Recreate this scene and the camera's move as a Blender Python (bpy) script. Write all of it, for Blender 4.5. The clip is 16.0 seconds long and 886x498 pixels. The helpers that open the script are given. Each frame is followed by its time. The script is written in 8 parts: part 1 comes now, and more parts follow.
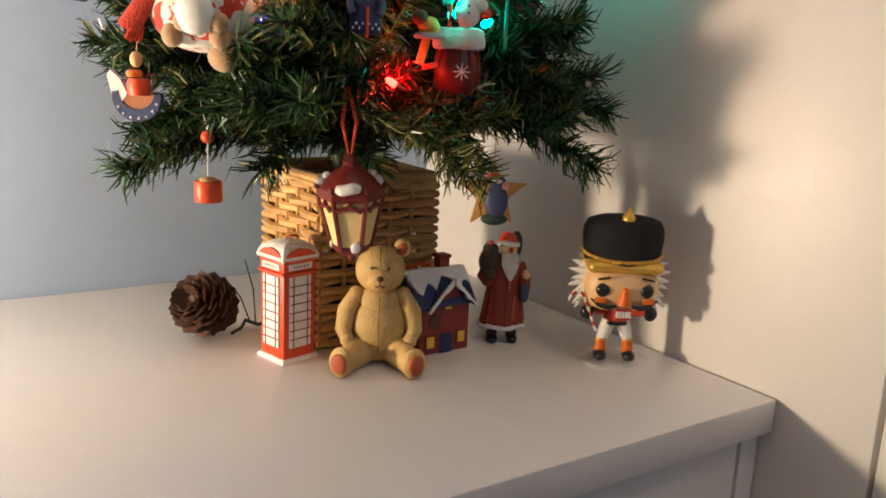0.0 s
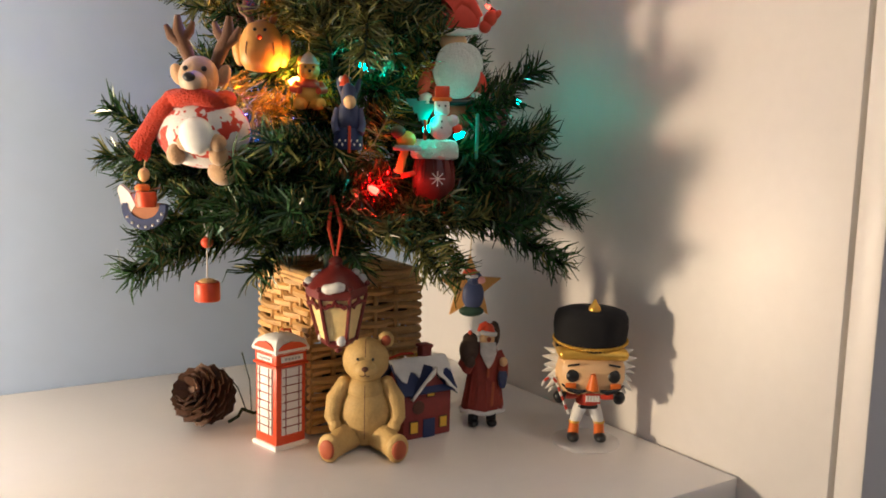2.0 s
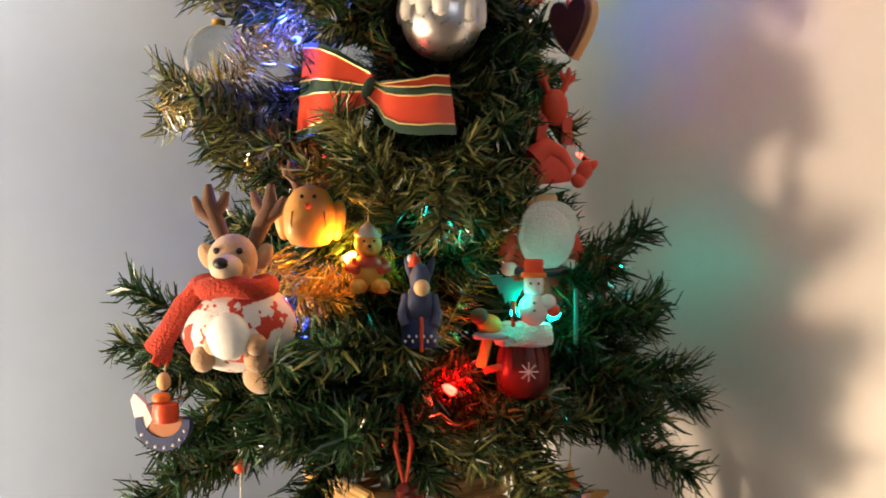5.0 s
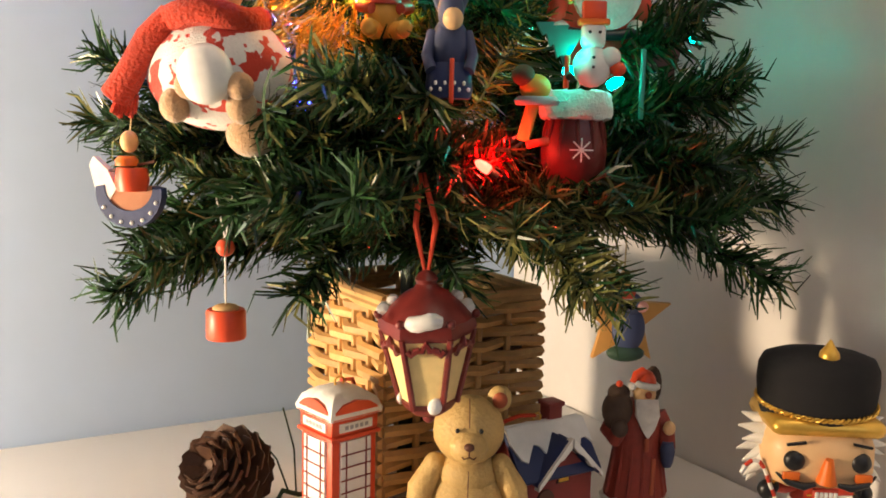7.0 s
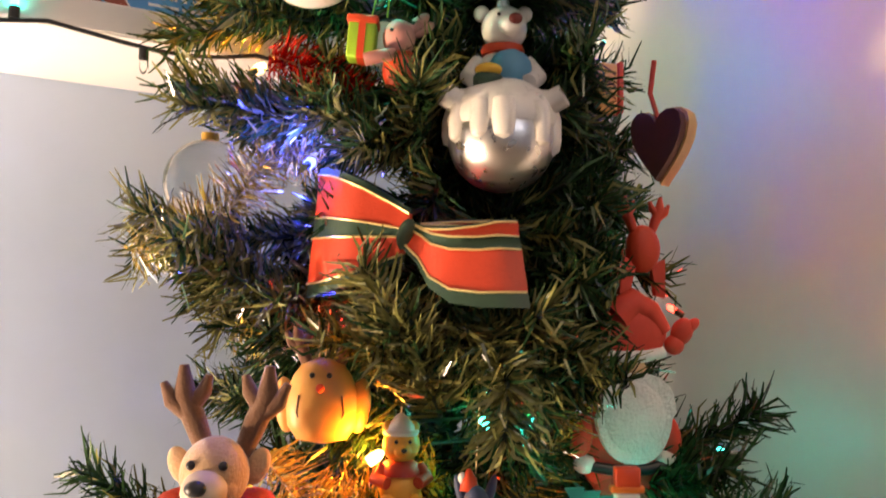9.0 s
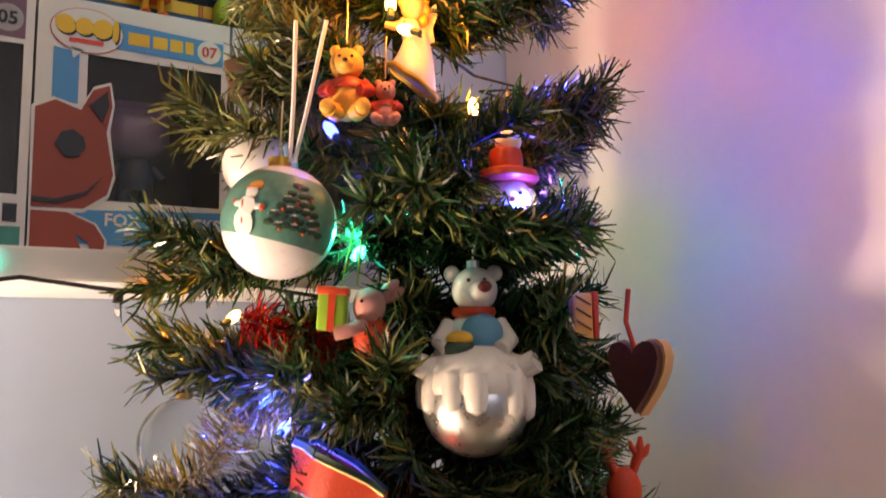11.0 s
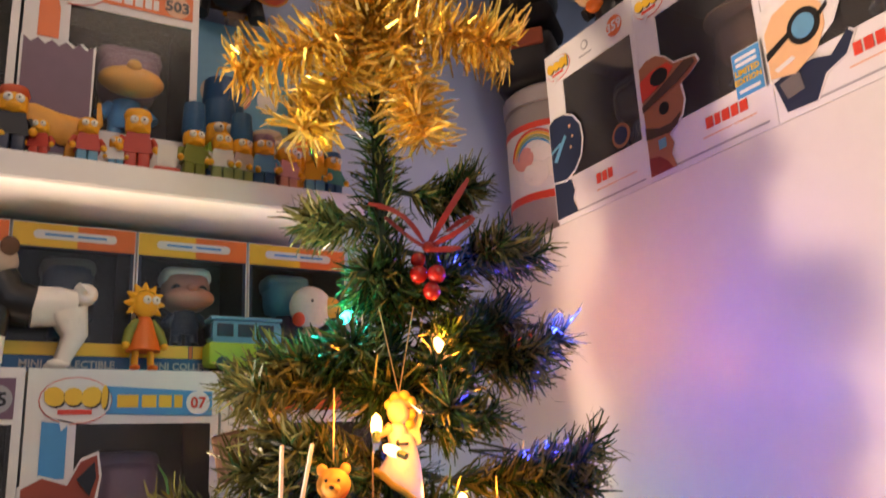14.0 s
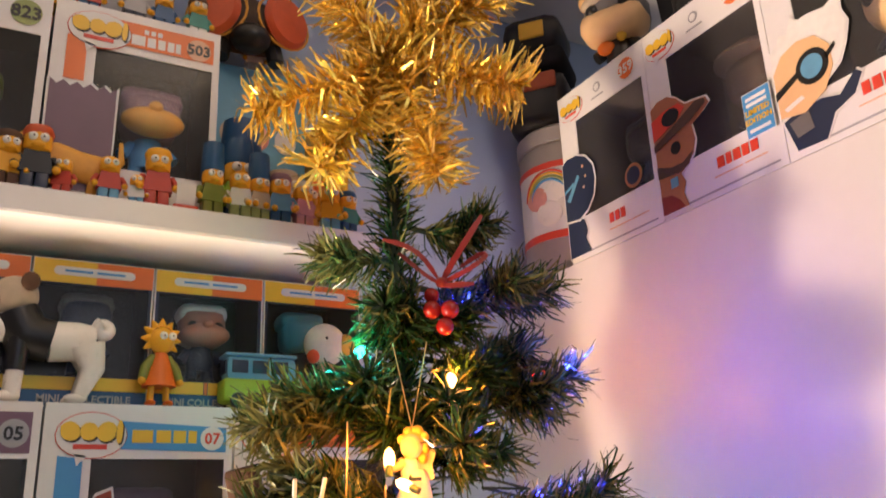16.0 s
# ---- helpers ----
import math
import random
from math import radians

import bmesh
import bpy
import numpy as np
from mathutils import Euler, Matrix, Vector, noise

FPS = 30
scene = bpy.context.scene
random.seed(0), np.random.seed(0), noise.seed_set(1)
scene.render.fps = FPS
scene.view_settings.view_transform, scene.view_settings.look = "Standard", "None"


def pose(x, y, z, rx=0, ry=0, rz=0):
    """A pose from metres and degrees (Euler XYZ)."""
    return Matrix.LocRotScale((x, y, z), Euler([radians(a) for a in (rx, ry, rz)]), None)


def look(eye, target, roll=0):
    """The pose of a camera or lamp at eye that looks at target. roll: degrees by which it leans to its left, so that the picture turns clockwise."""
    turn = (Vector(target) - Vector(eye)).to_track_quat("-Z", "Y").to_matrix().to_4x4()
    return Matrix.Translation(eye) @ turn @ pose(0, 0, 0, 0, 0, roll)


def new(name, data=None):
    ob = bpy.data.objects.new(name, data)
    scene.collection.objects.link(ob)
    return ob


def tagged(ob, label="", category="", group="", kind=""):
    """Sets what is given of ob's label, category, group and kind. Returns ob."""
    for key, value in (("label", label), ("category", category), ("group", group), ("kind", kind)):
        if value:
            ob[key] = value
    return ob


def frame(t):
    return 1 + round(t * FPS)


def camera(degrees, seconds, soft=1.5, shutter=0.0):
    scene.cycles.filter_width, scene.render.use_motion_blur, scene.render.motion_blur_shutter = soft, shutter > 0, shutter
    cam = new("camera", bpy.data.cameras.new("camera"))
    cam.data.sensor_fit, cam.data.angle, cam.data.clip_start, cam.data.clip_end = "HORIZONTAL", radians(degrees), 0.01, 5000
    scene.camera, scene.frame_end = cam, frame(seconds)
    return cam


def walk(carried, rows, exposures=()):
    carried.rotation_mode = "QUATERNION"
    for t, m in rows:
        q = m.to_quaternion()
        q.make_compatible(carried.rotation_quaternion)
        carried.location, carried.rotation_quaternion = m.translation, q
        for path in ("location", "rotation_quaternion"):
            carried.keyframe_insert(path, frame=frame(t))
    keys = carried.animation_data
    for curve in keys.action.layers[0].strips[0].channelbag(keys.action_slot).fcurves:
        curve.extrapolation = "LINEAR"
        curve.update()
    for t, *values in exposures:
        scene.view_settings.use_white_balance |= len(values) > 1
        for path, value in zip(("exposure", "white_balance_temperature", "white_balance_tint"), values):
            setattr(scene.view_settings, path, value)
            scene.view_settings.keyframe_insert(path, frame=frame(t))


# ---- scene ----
cam = camera(55.5, 16.0, 1.7, 0.45)
PATH = [
    (0, (0.048, 0.042, 1.004), (1.14, 1.659, 0.562), 2.6),
    (0.5, (0.047, 0.033, 1.0), (1.158, 1.643, 0.585), 2.5),
    (1, (0.047, 0.021, 1.01), (1.177, 1.619, 0.6), 2.4),
    (1.5, (0.044, 0.004, 1.019), (1.177, 1.628, 0.741), 1.9),
    (2, (0.038, -0.011, 1.023), (1.126, 1.648, 0.771), 1.5),
    (2.5, (0.039, -0.013, 1.031), (1.097, 1.668, 0.795), 1.0),
    (3, (0.026, 0.006, 1.046), (1.086, 1.701, 0.98), 0.9),
    (3.5, (0.018, 0.015, 1.06), (1.104, 1.694, 1.017), 0.9),
    (3.7, (0.03, 0.02, 1.074), (1.112, 1.702, 1.026), 0.7),
    (5.8, (0.095, 0.183, 1.054), (1.065, 1.932, 1.08), 0.5),
    (6, (0.101, 0.192, 1.041), (1.063, 1.946, 1.003), 1.0),
    (6.5, (0.114, 0.192, 1.027), (1.069, 1.942, 0.865), 1.4),
    (7, (0.123, 0.197, 0.996), (1.095, 1.928, 0.753), 1.3),
    (7.5, (0.132, 0.212, 1.018), (1.113, 1.946, 0.837), 1.0),
    (8, (0.127, 0.239, 1.058), (1.121, 1.972, 0.965), 0.7),
    (8.5, (0.127, 0.245, 1.102), (1.114, 1.983, 1.167), 0.7),
    (9, (0.124, 0.235, 1.127), (1.125, 1.961, 1.278), 0.9),
    (9.5, (0.13, 0.228, 1.145), (1.128, 1.952, 1.327), 0.8),
    (9.7, (0.129, 0.225, 1.157), (1.124, 1.947, 1.362), 0.6),
    (11.8, (0.134, 0.222, 1.269), (1.126, 1.936, 1.547), -1.9),
    (12, (0.138, 0.223, 1.282), (1.127, 1.936, 1.575), -2.1),
    (12.5, (0.137, 0.218, 1.303), (1.128, 1.909, 1.701), -2.3),
    (13, (0.128, 0.205, 1.318), (1.125, 1.892, 1.719), -2.2),
    (13.5, (0.127, 0.203, 1.336), (1.118, 1.867, 1.835), -2.3),
    (14, (0.125, 0.194, 1.36), (1.107, 1.851, 1.898), -3.0),
    (14.5, (0.121, 0.18, 1.367), (1.083, 1.807, 2.021), -3.4),
    (15, (0.115, 0.173, 1.376), (1.063, 1.794, 2.064), -3.5),
    (15.5, (0.116, 0.181, 1.369), (1.064, 1.809, 2.042), -3.2),
    (16, (0.124, 0.191, 1.354), (1.063, 1.835, 1.995), -2.6),
]
walk(cam, [(t, look(eye, target, roll)) for t, eye, target, roll in PATH],
     [(0, 0.02, 5900, 9), (2.5, 0.09, 5850, 9), (3.7, 0.12, 6000, 9), (5.8, 0.3, 6200, 10), (7, 0.45, 6100, 9), (8, 0.55, 6350, 14), (8.6, 0.53, 6400, 16), (9.2, 0.38, 6450, 18), (9.7, 0.33, 6450, 18), (12, 0.08, 6350, 21), (15, 0.27, 6250, 17), (16, 0.29, 6200, 16)])


# ---- world and lights ----
world = bpy.data.worlds.new("world")
scene.world = world
world.use_nodes = True
world.node_tree.nodes["Background"].inputs[0].default_value = (0.45, 0.5, 0.7, 1)
world.node_tree.nodes["Background"].inputs[1].default_value = 0.05


def lamp(name, kind, place, power, colour, size=0.05, target=None):
    data = bpy.data.lights.new(name, kind)
    data.energy, data.color = power, colour
    if kind == "AREA":
        data.shape, data.size, data.size_y = "RECTANGLE", size[0], size[1]
    else:
        data.shadow_soft_size = size
    ob = new(name, data)
    ob.matrix_world = look(place, target) if target else pose(*place)
    return ob


# a warm lamp low in the room to the side, and an assumed ceiling lamp
lamp("room_lamp_light", "POINT", (-0.37, 0.662, 0.897), 24, (1.0, 0.73, 0.45), 0.032)
# added upward spot, a fill for the upper wall and shelf undersides
upward = lamp("upward_fill_light", "SPOT", (-0.37, 0.662, 0.9), 27, (1.0, 0.78, 0.55), 0.032, (-0.37, 0.663, 2.0))
upward.data.spot_size, upward.data.spot_blend = radians(130), 0.5
lamp("ceiling_lamp_light", "POINT", (0.38, -0.3, 2.32), 7, (1.0, 0.76, 0.54), 0.15)
# added cool fill behind the camera; no window is built there
lamp("cool_fill_light", "AREA", (0.3, -2.1, 2.1), 5.5, (0.88, 0.9, 0.97), (1.3, 1.2), (0.25, 0.6, 1.1))


# ---- materials ----
def material(name, colour, rough=0.5, metal=0.0, vary=0.12, scale=60.0, bump=0.15, depth=0.0006, fine=0.0, coat=0.0, sheen=0.0, clear=0.0, see=1.45, spread=0.0):
    """A surface with broad stains, fine grain and relief; spread varies it from piece to piece."""
    m = bpy.data.materials.new(name)
    m.use_nodes = True
    tree = m.node_tree
    n, link = tree.nodes, tree.links.new
    out = n["Principled BSDF"]
    out.inputs["Metallic"].default_value = metal
    out.inputs["Coat Weight"].default_value = coat
    out.inputs["Sheen Weight"].default_value = sheen
    out.inputs["Transmission Weight"].default_value = clear
    out.inputs["IOR"].default_value = see
    place = n.new("ShaderNodeTexCoord")
    big = n.new("ShaderNodeTexNoise")
    big.inputs["Scale"].default_value, big.inputs["Detail"].default_value = scale * 0.18, 3
    small = n.new("ShaderNodeTexNoise")
    small.inputs["Scale"].default_value, small.inputs["Detail"].default_value = scale * 3, 5
    for t in (big, small):
        link(place.outputs["Object"], t.inputs["Vector"])
    add = n.new("ShaderNodeMath")
    add.operation = "MULTIPLY_ADD"
    link(small.outputs["Fac"], add.inputs[0])
    add.inputs[1].default_value = 0.5
    link(big.outputs["Fac"], add.inputs[2])
    value = n.new("ShaderNodeMapRange")
    value.inputs["From Min"].default_value, value.inputs["From Max"].default_value = 0.5, 1.0
    value.inputs["To Min"].default_value, value.inputs["To Max"].default_value = 1 - vary, 1 + vary
    link(add.outputs[0], value.inputs["Value"])
    last = value.outputs["Result"]
    if spread:
        geo = n.new("ShaderNodeNewGeometry")
        isle = n.new("ShaderNodeMapRange")
        isle.inputs["To Min"].default_value, isle.inputs["To Max"].default_value = 1 - spread, 1 + spread
        link(geo.outputs["Random Per Island"], isle.inputs["Value"])
        mul = n.new("ShaderNodeMath")
        mul.operation = "MULTIPLY"
        link(last, mul.inputs[0])
        link(isle.outputs["Result"], mul.inputs[1])
        last = mul.outputs[0]
    hue = n.new("ShaderNodeHueSaturation")
    hue.inputs["Color"].default_value = (*colour, 1)
    link(last, hue.inputs["Value"])
    link(hue.outputs["Color"], out.inputs["Base Color"])
    gloss = n.new("ShaderNodeMapRange")
    gloss.inputs["To Min"].default_value, gloss.inputs["To Max"].default_value = max(0.02, rough - 0.1), min(1, rough + 0.1)
    link(small.outputs["Fac"], gloss.inputs["Value"])
    link(gloss.outputs["Result"], out.inputs["Roughness"])
    if bump:
        relief = n.new("ShaderNodeBump")
        relief.inputs["Strength"].default_value, relief.inputs["Distance"].default_value = bump, depth
        link(small.outputs["Fac"], relief.inputs["Height"])
        link(relief.outputs["Normal"], out.inputs["Normal"])
    return m


def glowing(name, colour, strength):
    m = bpy.data.materials.new(name)
    m.use_nodes = True
    out = m.node_tree.nodes["Principled BSDF"]
    out.inputs["Base Color"].default_value = (*colour, 1)
    out.inputs["Emission Color"].default_value = (*colour, 1)
    out.inputs["Emission Strength"].default_value = strength
    out.inputs["Roughness"].default_value = 0.2
    return m


M = {
    "wall": material("blue_wall_paint", (0.38, 0.485, 0.67), 0.75, vary=0.04, scale=12, bump=0.25, depth=0.0008),
    "white": material("white_laminate", (0.78, 0.75, 0.72), 0.38, vary=0.03, scale=30, bump=0.05),
    "shelf": material("white_shelf_board", (0.76, 0.75, 0.75), 0.4, vary=0.03, scale=40, bump=0.05),
    "floor": material("oak_floor", (0.28, 0.19, 0.11), 0.5, vary=0.2, scale=14),
    "ceiling": material("ceiling_paint", (0.78, 0.77, 0.76), 0.8, vary=0.04, scale=20),
    "green": material("dark_green_needles", (0.022, 0.058, 0.018), 0.24, vary=0.3, scale=80, bump=0, spread=0.5),
    "olive": material("olive_green_needles", (0.165, 0.165, 0.05), 0.22, vary=0.3, scale=80, bump=0, spread=0.5),
    "trunk": material("dark_green_wrapped_wire", (0.015, 0.035, 0.015), 0.6),
    "pale_gold": material("pale_gold_foil", (1.0, 0.7, 0.2), 0.18, metal=0.8, vary=0.1, bump=0, spread=0.3),
    "santa_red": material("soft_red_paint", (0.62, 0.055, 0.025), 0.6, vary=0.15, bump=0.2),
    "gold": material("gold_foil", (0.97, 0.68, 0.13), 0.25, metal=0.72, vary=0.15, bump=0, spread=0.35),
    "silver": material("silver_foil", (0.85, 0.83, 0.75), 0.22, metal=1.0, vary=0.1, bump=0, spread=0.3),
    "wicker": material("honey_wicker", (0.6, 0.35, 0.12), 0.5, vary=0.3, scale=50, bump=0.4, spread=0.25),
    "red": material("red_paint", (0.55, 0.035, 0.018), 0.45),
    "snow": material("white_paint", (0.78, 0.77, 0.73), 0.55),
    "felt": material("black_felt", (0.01, 0.01, 0.012), 0.95, bump=0.5),
    "coat_brown": material("brownish_red_coat", (0.25, 0.034, 0.02), 0.55, vary=0.3, scale=90, bump=0.3),
    "sack": material("dark_brown_sack", (0.075, 0.045, 0.03), 0.75, vary=0.3, scale=90, bump=0.6),
    "black": material("black_paint", (0.012, 0.012, 0.013), 0.35),
}


# ---- shape kit ----
class Shape:
    """Collects solids into one mesh, each with its own material."""

    def __init__(self, *mats):
        self.bm, self.mats, self.names = bmesh.new(), list(mats), []
        self.layer = self.bm.faces.layers.int.new("part")

    def part(self, name):
        """What follows belongs to a new part of that name."""
        self.names.append(name)

    def _slot(self, made, mat):
        if self.names:
            for f in {f for v in made for f in v.link_faces}:
                f[self.layer] = len(self.names) - 1
        if mat is not None:
            if mat not in self.mats:
                self.mats.append(mat)
            k = self.mats.index(mat)
            for f in {f for v in made for f in v.link_faces}:
                f.material_index = k
        return made

    def box(self, size, m=Matrix(), mat=None, bevel=0.0):
        made = bmesh.ops.create_cube(self.bm, size=1, matrix=m @ Matrix.Diagonal((*size, 1)))["verts"]
        if bevel:
            edges = list({e for v in made for e in v.link_edges})
            done = bmesh.ops.bevel(self.bm, geom=edges, offset=bevel, segments=2, affect="EDGES", profile=0.5)
            made = list({v for f in done["faces"] for v in f.verts} | {v for v in made if v.is_valid})
        return self._slot(made, mat)

    def ball(self, radii, m=Matrix(), mat=None, u=14, v=10):
        r = radii if isinstance(radii, tuple) else (radii,) * 3
        made = bmesh.ops.create_uvsphere(self.bm, u_segments=u, v_segments=v, radius=1, matrix=m @ Matrix.Diagonal((*r, 1)))["verts"]
        return self._slot(made, mat)

    def cone(self, r1, r2, h, m=Matrix(), mat=None, n=16):
        made = bmesh.ops.create_cone(self.bm, cap_ends=True, segments=n, radius1=r1, radius2=r2, depth=h, matrix=m @ pose(0, 0, h / 2))["verts"]
        return self._slot(made, mat)

    def lathe(self, profile, m=Matrix(), mat=None, n=20, squash=1.0, sides=None):
        """profile: (radius, height) pairs; sides: an n-gon in place of a circle."""
        n = sides or n
        rings = []
        for r, z in profile:
            r = max(r, 1e-5)
            rings.append([self.bm.verts.new(m @ Vector((r * math.cos(6.2832 * i / n), squash * r * math.sin(6.2832 * i / n), z))) for i in range(n)])
        for a, b in zip(rings, rings[1:]):
            for i in range(n):
                self.bm.faces.new((a[i], a[(i + 1) % n], b[(i + 1) % n], b[i]))
        self.bm.faces.new(rings[0][::-1])
        self.bm.faces.new(rings[-1])
        return self._slot([v for r in rings for v in r], mat)

    def tube(self, points, radius, mat=None, n=6):
        """A bent rod through points; radius may be one number or one for each point."""
        points = [Vector(p) for p in points]
        radii = radius if isinstance(radius, (list, tuple)) else [radius] * len(points)
        rings, side = [], None
        for i, p in enumerate(points):
            way = (points[min(i + 1, len(points) - 1)] - points[max(i - 1, 0)]).normalized()
            side = way.orthogonal() if side is None else side - way * side.dot(way)
            side.normalize()
            up = way.cross(side)
            rings.append([self.bm.verts.new(p + radii[i] * (math.cos(6.2832 * k / n) * side + math.sin(6.2832 * k / n) * up)) for k in range(n)])
        for a, b in zip(rings, rings[1:]):
            for i in range(n):
                self.bm.faces.new((a[i], a[(i + 1) % n], b[(i + 1) % n], b[i]))
        self.bm.faces.new(rings[0][::-1])
        self.bm.faces.new(rings[-1])
        return self._slot([v for r in rings for v in r], mat)

    def prism(self, outline, thick, m=Matrix(), mat=None):
        """A flat outline in x and z, thick along y."""
        front = [self.bm.verts.new(m @ Vector((x, -thick / 2, z))) for x, z in outline]
        back = [self.bm.verts.new(m @ Vector((x, thick / 2, z))) for x, z in outline]
        n = len(outline)
        faces = [self.bm.faces.new(front), self.bm.faces.new(back[::-1])]
        for i in range(n):
            faces.append(self.bm.faces.new((front[i], back[i], back[(i + 1) % n], front[(i + 1) % n])))
        return self._slot(front + back, mat)

    def split(self, root, smooth=50):
        """Each named part becomes a mesh of its own under the thing."""
        bmesh.ops.recalc_face_normals(self.bm, faces=self.bm.faces)
        for k, name in enumerate(self.names):
            faces = [f for f in self.bm.faces if f[self.layer] == k]
            verts = list({v: None for f in faces for v in f.verts})
            index = {v: i for i, v in enumerate(verts)}
            data = bpy.data.meshes.new(name)
            data.from_pydata([v.co for v in verts], [], [[index[v] for v in f.verts] for f in faces])
            used = sorted({f.material_index for f in faces})
            for u in used:
                data.materials.append(self.mats[u])
            data.polygons.foreach_set("material_index", [used.index(f.material_index) for f in faces])
            data.polygons.foreach_set("use_smooth", [True] * len(faces))
            data.set_sharp_from_angle(angle=radians(smooth))
            new(name, data).parent = root
        self.bm.free()

    def done(self, name, parent=None, label="", smooth=40):
        bmesh.ops.recalc_face_normals(self.bm, faces=self.bm.faces)
        data = bpy.data.meshes.new(name)
        self.bm.to_mesh(data)
        self.bm.free()
        for mat in self.mats:
            data.materials.append(mat)
        if smooth:
            data.polygons.foreach_set("use_smooth", [True] * len(data.polygons))
            data.set_sharp_from_angle(angle=radians(smooth))
        ob = new(name, data)
        ob.parent = parent
        if label:
            ob["label"] = label
        return ob


def thing(name, m, label, category, group="", kind=""):
    """An empty at the thing's base, which carries its parts."""
    ob = new(name)
    ob.empty_display_size = 0.02
    ob.matrix_world = m
    return tagged(ob, label, category, group, kind)


def structure(name, size, centre, mat, label, bevel=0.0):
    s = Shape(mat)
    s.box(size, bevel=bevel)
    ob = s.done(name)
    ob.location = centre
    return tagged(ob, label, name.split("_")[0], kind="structure")


# ---- structure ----
WALL, SIDE, TOP = 0.81, 0.538, 0.79
structure("floor", (5.2, 5.6, 0.1), (-0.9, 0.3, -0.05), M["floor"], "brown wooden floor of the room")
structure("ceiling", (5.2, 5.6, 0.1), (-0.9, 0.3, 2.45), M["ceiling"], "plain white ceiling of the room")
structure("wall_back", (2.1, 0.1, 2.4), (0.65, WALL + 0.05, 1.2), M["wall"], "pale blue painted wall behind the chest")
structure("wall_east", (0.1, 5.4, 2.4), (1.75, 0.3, 1.2), M["wall"], "pale blue painted side wall")
structure("wall_west", (0.1, 5.4, 2.4), (-3.45, 0.3, 1.2), M["wall"], "pale blue painted far wall")
# unseen alcove walls, added to close the opening left for lamplight
structure("wall_north", (3.0, 0.1, 2.4), (-1.9, 2.95, 1.2), M["wall"], "unseen pale blue wall closing an added alcove")
structure("wall_alcove", (0.1, 2.05, 2.4), (-0.35, 1.94, 1.2), M["wall"], "unseen pale blue return wall of the added alcove")
structure("wall_south", (5.2, 0.1, 2.4), (-0.9, -2.35, 1.2), M["wall"], "pale blue painted wall behind the camera")

